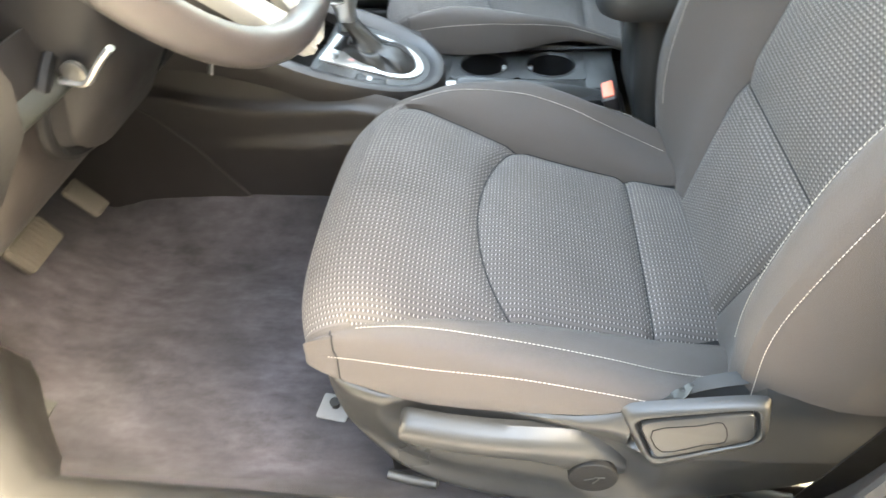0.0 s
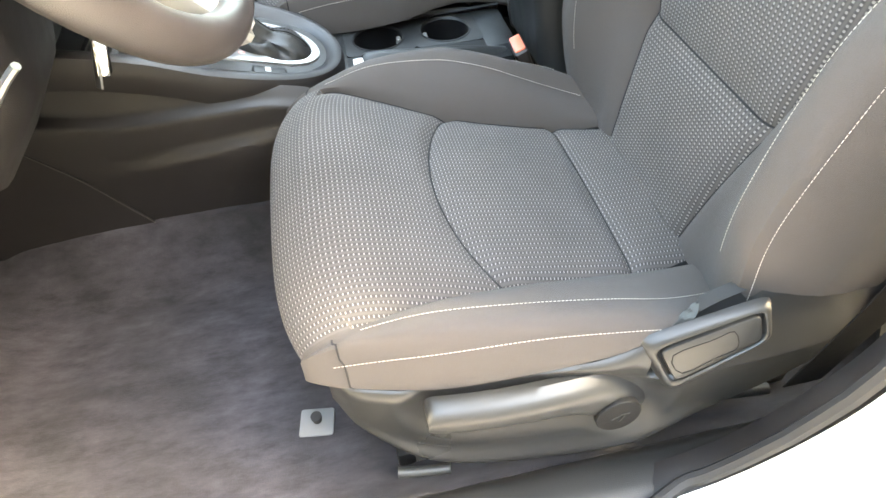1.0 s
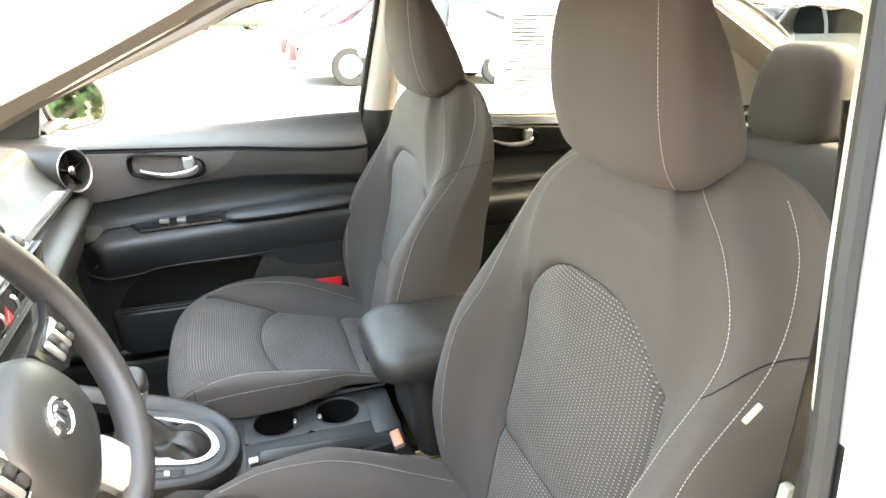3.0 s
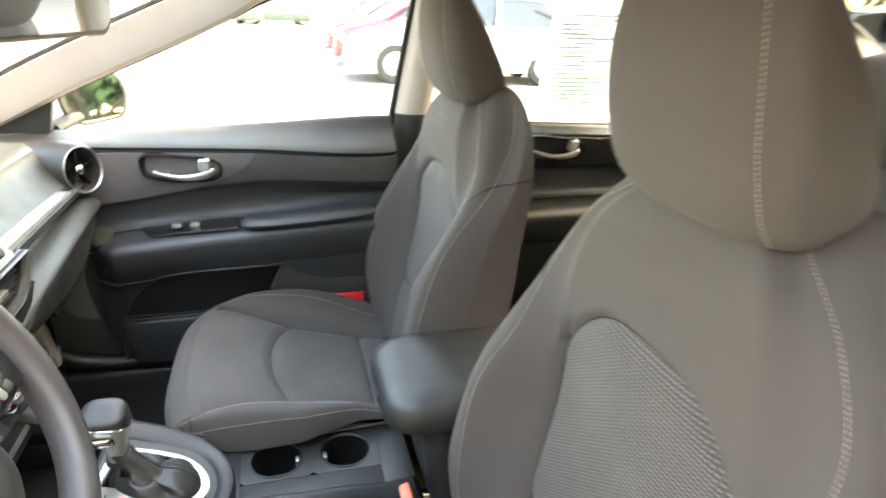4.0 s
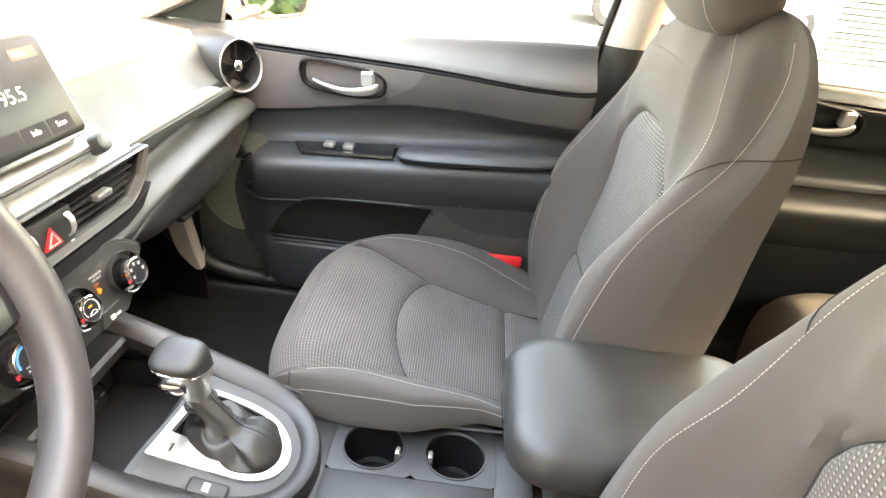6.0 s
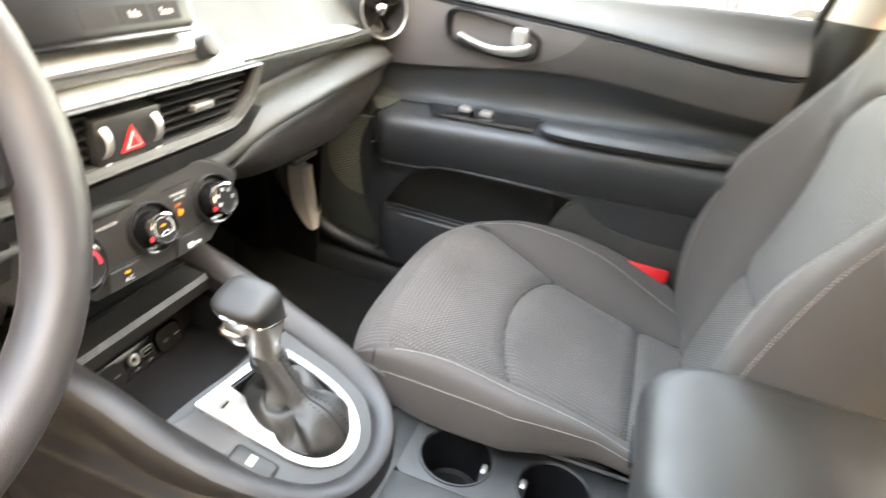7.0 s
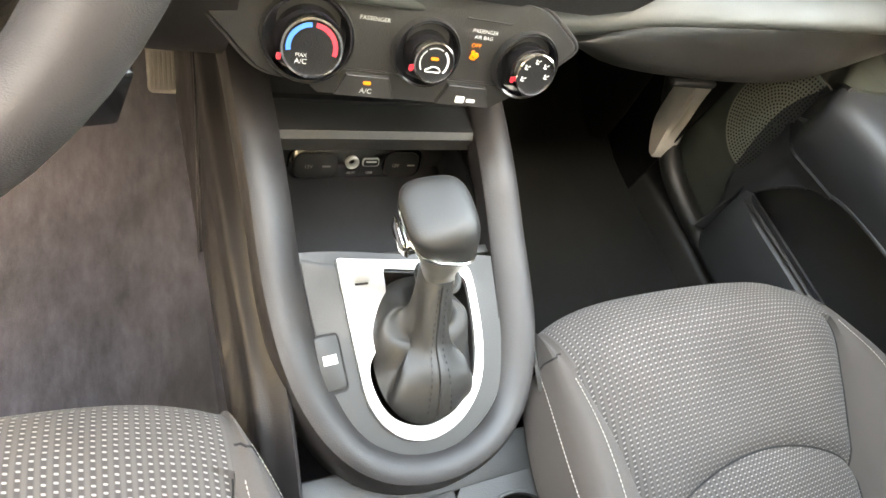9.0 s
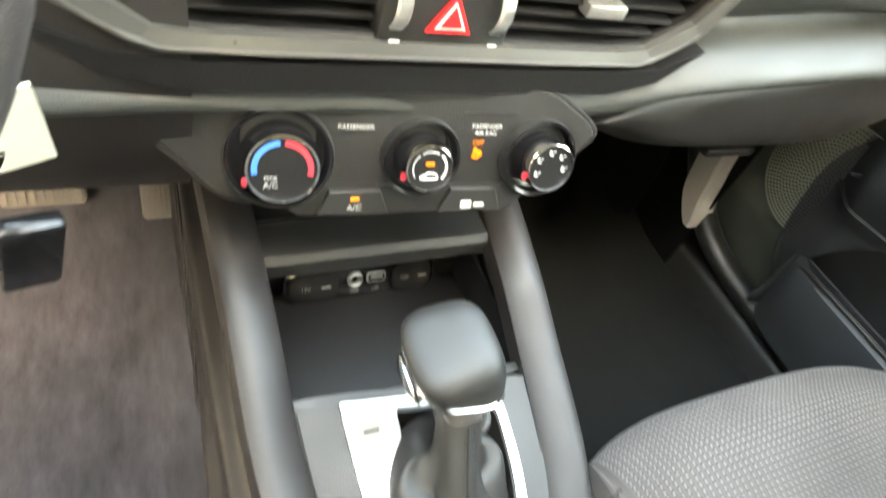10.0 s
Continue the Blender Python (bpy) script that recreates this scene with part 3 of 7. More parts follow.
def band_edge(z):
    """The curved edge of the shadow painted on the front door's grey band."""
    return interp(z, [(0.80, 0.0), (0.83, 0.14), (0.855, 0.225), (0.873, 0.262), (0.894, 0.292), (0.930, 0.318)])


def split(skin, edge):
    """Parts a skin of columns along a curve x = edge(z), into the columns before it and after it."""
    lines = list(zip(*skin))
    ahead, behind = [], []
    for line in lines:
        xs = [v.x for v in line]
        zs = [v.z for v in line]
        ys = [v.y for v in line]
        x = xs[-1]
        for a, b in zip(line, line[1:]):
            fa, fb = a.x - edge(a.z), b.x - edge(b.z)
            if fa <= 0 < fb:
                x = a.x + (b.x - a.x) * fa / (fa - fb)
                break
            if fa > 0:
                x = a.x
                break
        for out, lo, hi, n in ((ahead, xs[0], x, 50), (behind, x, xs[-1], 150)):
            out.append([Vector((u, float(np.interp(u, xs, ys)), float(np.interp(u, xs, zs)))) for u in np.linspace(lo, hi, n)])
    return [list(r) for r in zip(*ahead)], [list(r) for r in zip(*behind)]


def door_panel(side, x0, x1, name, label, front):
    base = thing(name, ((x0 + x1) / 2, side * 0.70, 0.35), label, "door", kind="structure")
    xs = list(np.linspace(x0, x1, 150 if front else 36))
    grid = [[Vector((x, side * y, z)) for y, z in door_rows(x, front)] for x in xs]
    cut = {"upper_trim": (0, 5, DOOR_UPPER, "soft charcoal upper trim"), "trim_groove": (5, 7, PLASTIC_DARK, "black joint line"), "trim_band": (7, 10, DOOR_GREY if front else DOOR_DARK, "warm grey trim band"), "concave_panel": (10, 14, DOOR_DARK, "slate concave panel"), "armrest": (14, 20, DOOR_DARK, "slate padded armrest"), "lower_panel": (20, 26, DOOR_DARK, "slate lower panel")}
    for nm, (a, b, mat, lab) in cut.items():
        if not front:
            mat, lab = DOOR_REAR, "green-black plastic, darkened against sunlit streaks"
        skin = [[Vector(v) for v in spline(r[a:b + 1], 3 if nm != "lower_panel" or not front else 9)] for r in grid]
        if front and nm == "trim_band":
            # one grey band: behind the curve a darker copy paints the shadow on it
            lit_band, band = split(skin, band_edge)
            part(nm, sheet(lit_band, 0.004), mat, base, lab)
            part("rear_band", sheet(band, 0.004), DOOR_GREY_SHADED, base, "rear of the grey trim band, shadow put into its colour")
            continue
        if not front or nm in ("upper_trim", "trim_groove"):
            part(nm, sheet(skin, 0.004), mat, base, lab)
            continue
        # the lighter front panel, and the open mouth of the map pocket, are cut out of the slate panels
        ahead, behind = split(skin, panel_edge)
        if max(r[-1].x - r[0].x for r in zip(*ahead)) > 0.01:
            part("front_panel", sheet(ahead, 0.004), DOOR_FRONT, base, "grey-green front panel round the loudspeaker, lifted as if lit")
        bm = loft(behind, closed=False)
        bmesh.ops.delete(bm, geom=[f for f in bm.faces if in_pocket(f.calc_center_median().x, f.calc_center_median().z)], context="FACES")
        part(nm, thick(bm, 0.004), mat, base, lab)
    # outer skin
    part("door_skin", sheet([[Vector((x, side * y, z)) for y, z in ((door_rows(x, front)[0][0] + 0.02, door_rows(x, front)[0][1]), (0.83, 0.85), (0.87, 0.65), (0.865, 0.45), (0.84, 0.25))] for x in xs]), PAINT, base, "white painted outer skin")
    return base


def pull_handle(side, x, y, z, door):
    """Recess, satin bowl and thumb lever of an inside door handle."""
    m = Matrix.Translation((x, side * (y - 0.002), z)) @ Matrix(((1, 0, 0, 0), (0, 0, -side, 0), (0, 1, 0, 0), (0, 0, 0, 1))) @ pose(0, 0, 0, 13, 0, 0)
    out = []
    for k in range(40):
        a = 2 * math.pi * k / 40
        c, s = math.cos(a), math.sin(a)
        px = 0.086 * math.copysign(abs(c) ** 0.7, c)
        pz = 0.032 * math.copysign(abs(s) ** 0.7, s) - 0.06 * px + (0.010 if c < 0 and s > 0 else 0) * abs(c)
        out.append((px, pz))
    rim = part("handle_recess", loft([[m @ Vector((px * f, pz * f, d)) for px, pz in out] for f, d in ((1.04, -0.006), (1.0, 0.009), (0.965, 0.010), (0.93, 0.006), (0.85, -0.0005), (0.4, -0.001))]), PLASTIC_WARM, door, "dark bowl behind the handle")
    part("recess_edge", tube([m @ Vector((px * 0.985, pz * 0.985, 0.010)) for px, pz in out[::2]], 0.0022, 8, 2, closed=True), PLASTIC_DARK, door, "black edge of the bowl")
    ring = []
    for i, (px, pz, h, d) in enumerate(spline([(-0.060, -0.004, 0.003, 0.002), (-0.035, -0.012, 0.005, 0.007), (0.0, -0.018, 0.007, 0.011), (0.035, -0.016, 0.009, 0.012), (0.060, -0.010, 0.011, 0.008), (0.070, -0.006, 0.007, 0.004)], 4)):
        ring.append([m @ Vector((px, pz + h * math.sin(2 * math.pi * k / 12), 0.006 + d + 0.006 * math.cos(2 * math.pi * k / 12))) for k in range(12)])
    part("handle_lever", loft(ring), SATIN, door, "satin silver pull lever")
    part("lock_knob", loft([[m @ Vector((0.050 + px, 0.010 + py, d)) for px, py in rounded(w, h, 0.006)] for w, h, d in ((0.026, 0.032, -0.002), (0.026, 0.032, 0.014), (0.020, 0.026, 0.018))]), SILVER, door, "bright lock tab")


front_door = door_panel(1, -0.36, 0.643, "door_front", "closed front passenger door with grey band and slate panels", True)
pull_handle(1, 0.150, 0.643, 0.890, front_door)
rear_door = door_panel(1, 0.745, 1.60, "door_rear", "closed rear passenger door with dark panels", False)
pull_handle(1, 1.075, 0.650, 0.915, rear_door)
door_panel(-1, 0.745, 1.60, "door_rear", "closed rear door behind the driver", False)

# the driver's own door, swung wide open about its hinge
driver_door = door_panel(-1, -0.36, 0.643, "door_driver", "open driver door with dark inner trim", True)
pull_handle(-1, 0.150, 0.643, 0.890, driver_door)
SWING = Matrix.Translation((-0.40, -0.84, 0)) @ pose(0, 0, 0, 0, 0, -68) @ Matrix.Translation((0.40, 0.84, 0))
for o in driver_door.children_recursive:
    o.data.transform(SWING)

# window switches on the front door's armrest
sw = part("switch_panel", loft([[Vector((x, y, z)) for x, y, z in ((0.045, 0.650, 0.741), (0.262, 0.650, 0.758), (0.262, 0.588, 0.753), (0.070, 0.600, 0.739))], [Vector((x, y, z + 0.005)) for x, y, z in ((0.045, 0.650, 0.741), (0.262, 0.650, 0.758), (0.262, 0.590, 0.753), (0.072, 0.602, 0.739))]]), GLOSS, front_door, "gloss black switch panel")
for x in (0.115, 0.155):
    part("window_switch", box(x, x + 0.022, 0.612, 0.634, 0.752, 0.762, 0.003), SATIN, sw, "small silver-edged switch")
part("armrest_pad", tube([(0.275, 0.612, 0.762), (0.33, 0.604, 0.764), (0.43, 0.602, 0.770), (0.53, 0.604, 0.776), (0.60, 0.612, 0.780)], 0.036, 14, 5, flat=0.42, taper=[(0, 0.6), (0.12, 1.0), (0.85, 1.0), (1, 0.5)]), DOOR_DARK, front_door, "padded slate arm pad")
# map pocket: the recess behind its mouth, with its own front wall
rows = []
for z, y in ((0.665, 0.640), (0.655, 0.668), (0.62, 0.700), (0.55, 0.706), (0.47, 0.704), (0.40, 0.700)):
    rows.append([Vector((x, y - d, z)) for x, d in ((-0.040, 0.055), (-0.030, 0.02), (0.0, 0.004), (0.15, 0.0), (0.32, 0.0), (0.40, 0.01), (0.41, 0.05))])
part("pocket_recess", sheet(rows, 0.003), DOOR_DARK, front_door, "dark inside of the map pocket")
def door_y(x, z):
    """How far out the front door's inner face lies."""
    rows_ = spline(door_rows(x, True)[14:], 6)
    return min(rows_, key=lambda v: abs(v[1] - z))[0]


part("pocket_edge", tube([(x, door_y(x, z) - 0.0005, z) for x, z in POCKET[:9]], 0.0035, 8, 5), DOOR_DARK, front_door, "rolled edge of the pocket mouth")
part("pocket_side_edge", tube([(x, door_y(x, z) - 0.0005, z) for x, z in POCKET[8:]], 0.0030, 8, 4), DOOR_UPPER, front_door, "grey rolled edge of the infill panel")
part("pocket_wall", loft([[Vector((x, y + d, z)) for y, z in ((0.700, 0.37), (0.640, 0.385), (0.618, 0.47), (0.616, 0.512), (0.622, 0.520), (0.630, 0.512), (0.632, 0.48), (0.690, 0.40))] for x, d in ((-0.03, 0.03), (-0.005, 0.008), (0.03, 0.0), (0.15, 0.0), (0.27, 0.0), (0.305, 0.012), (0.325, 0.05))]), DOOR_DARK, front_door, "slate wall of the map pocket")
part("pocket_lip", tube([(-0.012, 0.632, 0.510), (0.02, 0.620, 0.521), (0.10, 0.6195, 0.5225), (0.25, 0.6195, 0.5225), (0.28, 0.621, 0.522), (0.305, 0.632, 0.518)], 0.0035, 8, 3), PLASTIC, front_door, "glossy lip of the map pocket")
rows = []
for x in np.linspace(0.315, 0.600, 30):
    top = interp(x, [(0.315, 0.545), (0.362, 0.640), (0.395, 0.618), (0.44, 0.598), (0.50, 0.592), (0.60, 0.594)])
    rows.append([Vector((x, door_y(x, z) - 0.003 - 0.002 * math.sin(math.pi * k / 9), z)) for k, z in enumerate(np.linspace(top, 0.470, 10))])
part("rear_pocket_panel", sheet(rows, 0.003), DOOR_UPPER, front_door, "grey lower infill panel")
part("door_reflector", plate(rounded(0.078, 0.024, 0.004), 0.006, facing((0.518, 0.610, 0.540), (0, -1, 0.1)), 0.001), RED, front_door, "bright red reflector")
# grille's pale tone, with the strong light on it put into the colour
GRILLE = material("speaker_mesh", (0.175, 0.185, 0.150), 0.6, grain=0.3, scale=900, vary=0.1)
grille_m = facing((-0.085, 0.656, 0.600), (0.06, -1, 0.0))
def grille_disc(name, keep, mat, label):
    """One tone of the round grille, on its side of the panel's edge, with its rings of holes."""
    R_, o = 0.086, grille_m.translation
    rows = []
    for k in range(61):
        dz = R_ * math.sin(math.pi * (k / 60 - 0.5))
        half = math.sqrt(max(0, R_ * R_ - dz * dz))
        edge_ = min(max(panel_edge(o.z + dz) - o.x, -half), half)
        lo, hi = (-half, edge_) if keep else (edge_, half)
        rows.append([o + Vector((lo + (hi - lo) * j / 10, 0.0022 * ((lo + (hi - lo) * j / 10) ** 2 + dz * dz) / R_ ** 2, dz)) for j in range(11)])
    bm = loft(rows, closed=False)
    bmesh.ops.remove_doubles(bm, verts=bm.verts, dist=1e-5)
    disc = part(name, bm, mat, front_door, label)
    bm = bmesh.new()
    for r in np.arange(0.006, 0.083, 0.0050):
        n = int(2 * math.pi * r / 0.0054)
        for k in range(n):
            a = 2 * math.pi * (k + 0.5 * (int(r / 0.0050) % 2)) / n
            c = o + Vector((r * math.cos(a), -0.0006 + 0.0022 * r * r / R_ ** 2, r * math.sin(a)))
            if keep == (c.x < panel_edge(c.z)):
                bm.faces.new([bm.verts.new(c + Vector((0.0016 * math.cos(b), 0, 0.0016 * math.sin(b)))) for b in np.linspace(0, 2 * math.pi, 7)[:-1]])
    part("grille_holes", bm, SEAM, disc, "rings of small dark holes", smooth=False)["kind"] = "stuff"


part("panel_lip", tube([(panel_edge(z) + 0.002, door_y(panel_edge(z), z) - 0.0015, z) for z in np.linspace(0.40, 0.725, 22)], 0.0055, 8, 2), DOOR_DARK, front_door, "rolled front edge of the slate panel")
grille_disc("speaker_grille", True, GRILLE, "perforated speaker grille, pale tone lifted as if lit")
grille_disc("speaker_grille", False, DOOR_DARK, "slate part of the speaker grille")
part("panel_joint", tube([(-0.104, door_y(-0.10, 0.684) - 0.002, 0.683), (-0.062, door_y(-0.062, 0.694) - 0.002, 0.695)], 0.0012, 6, 3), SATIN, front_door, "thin pale joint line")
# near-black sheet over the door's front end, standing in for deep shade
tagged(part("footwell_side", sheet([[Vector((x, y, z)) for y, z in ((0.655, 0.26), (0.656, 0.40), (0.657, 0.52), (0.659, 0.66))] for x in np.linspace(-0.76, -0.185, 12)]), PLASTIC_DARK), "near-black panel added for the shade at the footwell's side", "wall", kind="structure")
# the sun patch on the kick trim is built as a pale curved piece
kick = thing("kick_trim", (-0.235, 0.66, 0.30), "trim behind the sill, sunlight put into its pale cover", "trim", kind="structure")
rings = []
for x, z, w in spline([(-0.228, 0.552, 0.022), (-0.226, 0.520, 0.025), (-0.220, 0.490, 0.026), (-0.212, 0.455, 0.024), (-0.196, 0.425, 0.016), (-0.186, 0.410, 0.007)], 4):
    rings.append([Vector((x + a * w, 0.634 + b, z)) for a, b in ((-1.0, 0.030), (-0.98, -0.004), (-0.80, -0.010), (0.75, -0.010), (0.97, -0.004), (1.0, 0.030))])
part("trim_cover", loft(rings), HEADLINER, kick, "curved cover, pale in place of a sun patch")
part("cover_clip", box(-0.240, -0.205, 0.620, 0.630, 0.552, 0.566, 0.003), SATIN, kick, "bright clip above the cover")
part("sill_cover", tube([(-0.30, 0.645, 0.56), (-0.245, 0.655, 0.48), (-0.185, 0.668, 0.415), (-0.11, 0.682, 0.380), (0.05, 0.688, 0.368), (0.25, 0.690, 0.366), (0.50, 0.690, 0.368)], 0.024, 12, 4, flat=0.8), PLASTIC, kick, "black rounded sill cover")

# ---- front seats ----
SEAT_Y = 0.364
# x, middle z | half width of the insert, rise | crest of the bolster, rise | side seam, its z | lower edge, its z
CUSHION = [
    (0.240, 0.466, 0.184, 0.000, 0.188, 0.000, 0.193, 0.467, 0.194, 0.464),
    (0.192, 0.476, 0.189, 0.000, 0.194, 0.000, 0.198, 0.477, 0.199, 0.474),
    (0.165, 0.500, 0.196, -0.002, 0.201, -0.003, 0.205, 0.500, 0.207, 0.493),
    (0.163, 0.533, 0.203, -0.005, 0.208, -0.009, 0.213, 0.517, 0.217, 0.504),
    (0.192, 0.557, 0.206, -0.003, 0.212, -0.006, 0.224, 0.530, 0.231, 0.506),
    (0.235, 0.562, 0.204, 0.000, 0.213, 0.004, 0.236, 0.544, 0.243, 0.507),
    (0.300, 0.546, 0.184, 0.003, 0.219, 0.032, 0.250, 0.557, 0.257, 0.509),
    (0.390, 0.520, 0.162, 0.000, 0.224, 0.050, 0.260, 0.564, 0.267, 0.520),
    (0.470, 0.500, 0.152, 0.000, 0.223, 0.050, 0.264, 0.554, 0.271, 0.528),
    (0.547, 0.484, 0.146, 0.000, 0.215, 0.034, 0.262, 0.533, 0.269, 0.522),
    (0.620, 0.474, 0.140, 0.000, 0.200, 0.018, 0.250, 0.505, 0.258, 0.498),
    (0.680, 0.470, 0.135, 0.000, 0.185, 0.010, 0.240, 0.490, 0.250, 0.484),
]
ARC_ROW, REAR_ROW = 7, 9
# z | middle x | insert edge w, x | inner seam w, x | outer seam w, x | back corner w, x | back middle x
BACK = [
    (0.455, 0.612, 0.101, 0.612, 0.197, 0.617, 0.240, 0.623, 0.250, 0.725, 0.735),
    (0.550, 0.632, 0.114, 0.630, 0.204, 0.596, 0.252, 0.601, 0.262, 0.744, 0.752),
    (0.648, 0.655, 0.131, 0.655, 0.207, 0.588, 0.251, 0.594, 0.265, 0.758, 0.766),
    (0.780, 0.684, 0.151, 0.692, 0.209, 0.608, 0.248, 0.624, 0.267, 0.777, 0.783),
    (0.865, 0.694, 0.155, 0.698, 0.206, 0.657, 0.240, 0.662, 0.263, 0.786, 0.792),
    (0.965, 0.698, 0.149, 0.696, 0.210, 0.708, 0.236, 0.736, 0.256, 0.800, 0.804),
    (1.040, 0.702, 0.124, 0.704, 0.172, 0.728, 0.208, 0.776, 0.236, 0.804, 0.808),
    (1.090, 0.722, 0.085, 0.728, 0.108, 0.748, 0.172, 0.790, 0.198, 0.803, 0.806),
    (1.116, 0.750, 0.060, 0.756, 0.078, 0.768, 0.135, 0.792, 0.152, 0.799, 0.802),
    (1.124, 0.772, 0.035, 0.774, 0.050, 0.780, 0.080, 0.790, 0.092, 0.794, 0.796),
]
SEAM_ROW_B, ARC_ROW_B = 2, 4


def tent(i, at, lo, hi):
    return max(0.0, 1 - abs(i - at) / ((at - lo) if i < at else (hi - at)))


def seat_grid(points, tags, uvs=None):
    """Splits one grid of points into a bmesh for each tag, so that panels meet along their seams."""
    out = {}
    for i in range(len(points) - 1):
        for j in range(len(points[0]) - 1):
            tag = tags(i, j)
            if tag is None:
                continue
            if tag not in out:
                bm = bmesh.new()
                out[tag] = (bm, {}, bm.loops.layers.uv.new("cloth"))
            bm, seen, lay = out[tag]
            quad = []
            for a, b in ((i, j), (i + 1, j), (i + 1, j + 1), (i, j + 1)):
                if (a, b) not in seen:
                    seen[(a, b)] = bm.verts.new(points[a][b])
                quad.append((seen[(a, b)], (a, b)))
            if len({tuple(v.co) for v, _ in quad}) < 3:
                continue
            f = bm.faces.new([v for v, _ in quad])
            for lp, (_, ab) in zip(f.loops, quad):
                lp[lay].uv = uvs[ab[0]][ab[1]] if uvs else (0, 0)
    return {k: v[0] for k, v in out.items()}


def front_seat(side, label, slide=0.0):
    """side: -1 for the driver's seat, 1 for the passenger's; slide: how far back it stands."""
    cy = side * SEAT_Y
    base = thing("front_seat", (0.45, cy, 0.25), label, "car seat", "front seats")

    def at(x, w, z):
        return Vector((x + slide, cy + side * w, z))

    # cushion
    PER, NI = 10, 28
    rows = spline(CUSHION, PER)
    pts, uvs = [], []
    run = 0.0
    for i, r in enumerate(rows):
        x, zc, w0, d0, w1, d1, w2, z2, w3, z3 = r
        if i:
            run += math.hypot(x - rows[i - 1][0], zc - rows[i - 1][1])
        k = i / PER
        arc = 0.050 * tent(k, ARC_ROW, 4.2, REAR_ROW)
        wk = min(1, max(0, (6.6 - k) / 2.4))
        wk = wk * wk * (3 - 2 * wk)
        x += 0.006 * wk
        row, uv = [], []

        def flank(s):
            pull = 0.030 * min(1, max(0, (x - 0.40) / 0.10)) if s < 0 else 0.0
            w0, w1, w2, w3 = r[2], r[4] - 0.5 * pull, r[6] - pull, r[8] - pull
            ctrl = [at(x, s * w0, zc + d0), at(x, s * (w0 * 0.55 + w1 * 0.45), zc + d0 + (d1 - d0) * 0.62), at(x, s * w1, zc + d1), at(x, s * (w1 * 0.4 + w2 * 0.6), (zc + d1) * 0.55 + z2 * 0.45 + 0.010), at(x, s * w2, z2), at(x, s * w3, z3), at(x, s * (w3 - 0.004), z3 - 0.006)]
            return [Vector(v) for v in spline(ctrl, 3)]
        f = flank(-1)[::-1]
        row += f[:-1]
        uv += [(0, 0)] * (len(f) - 1)
        left = len(row)
        for j in range(NI + 1):
            t = -1 + 2 * j / NI
            groove = 0.0
            for rr, wid in ((ARC_ROW, 0.35), (REAR_ROW, 0.30)):
                groove -= 0.009 * math.exp(-((k - rr) / wid * 3.2) ** 2)
            groove -= 0.008 * math.exp(-((1 - abs(t)) / 0.06) ** 2) * (1 if k > 4.6 else 0)
            puff = 0.010 * (1 - t * t) * (0.4 + 0.6 * math.sin(math.pi * min(1, max(0, (k - 4) / 3 if k < 7 else (k - 7) / 2 if k < 9 else (k - 9) / 2))))
            bow = -0.024 * wk * (1 - t ** 4)
            dx = -arc * (1 - t * t) ** 0.8
            slope = (rows[min(i + 1, len(rows) - 1)][1] - rows[max(i - 1, 0)][1]) / (rows[min(i + 1, len(rows) - 1)][0] - rows[max(i - 1, 0)][0] + 1e-9) if k > 4.5 else 0
            row.append(at(x + dx + bow, t * w0, zc + d0 * abs(t) + dx * slope + 0.004 * wk * (1 - t * t) + (groove + puff if k > 3.2 else 0)))
            uv.append((t * w0, run + dx))
        f = flank(1)
        row += f[1:]
        uv += [(0, 0)] * (len(f) - 1)
        pts.append(row)
        uvs.append(uv)
    n = len(pts[0])
    a0, a1 = left, left + NI

    def tag(i, j):
        if j < a0:
            return "bolster_a"
        if j >= a1:
            return "bolster_b"
        return "front" if i < ARC_ROW * PER else "centre" if i < REAR_ROW * PER else "rear"
    g = seat_grid(pts, tag, uvs)
    part("cushion_front_panel", g["front"], WOVEN, base, "charcoal woven cloth with rows of pale stitches")
    part("cushion_centre_panel", g["centre"], WOVEN, base, "charcoal woven cloth with rows of pale stitches")
    part("cushion_rear_panel", g["rear"], WOVEN, base, "charcoal woven cloth with rows of pale stitches")
    part("cushion_bolster", g["bolster_a"], CLOTH, base, "plain dark grey cloth")
    part("cushion_bolster", g["bolster_b"], CLOTH, base, "plain dark grey cloth")
    lines = []
    first = int(4.4 * PER)
    for jj in (a0 - 6, a1 + 6):
        lines.append([pts[i][jj] + Vector((0, 0, 0.0012)) for i in range(first + 4, len(pts) - 12)])
    for jj, s in ((a0 - 12, -1), (a1 + 12, 1)):
        lines.append([pts[i][jj] + Vector((0, side * s * 0.0012, 0.0006)) for i in range(first - 4, len(pts) - 16)])
    for line in lines:
        part("cushion_stitching", stitches([line]), THREAD, base, "off-white stitching")["kind"] = "stuff"
    for line in ([pts[ARC_ROW * PER][j] for j in range(a0, a1 + 1)], [pts[REAR_ROW * PER][j] for j in range(a0, a1 + 1)], [pts[i][a0] for i in range(47, len(pts))], [pts[i][a1] for i in range(47, len(pts))]):
        part("cushion_seam", tube(line, 0.0016, 6, 1), SEAM, base, "dark sewn seam")

    for s in (-1, 1):
        k = 41
        seq = range(0, 15) if s < 0 else range(len(pts[0]) - 15, len(pts[0]))
        part("corner_seam", tube([pts[k + (abs(j - (14 if s < 0 else len(pts[0]) - 15)) // 4)][j] for j in seq], 0.0011, 6, 1), SEAM, base, "dark sewn seam")

    # backrest
    PB = 10
    brows = spline(BACK, PB)
    bp, buv = [], []
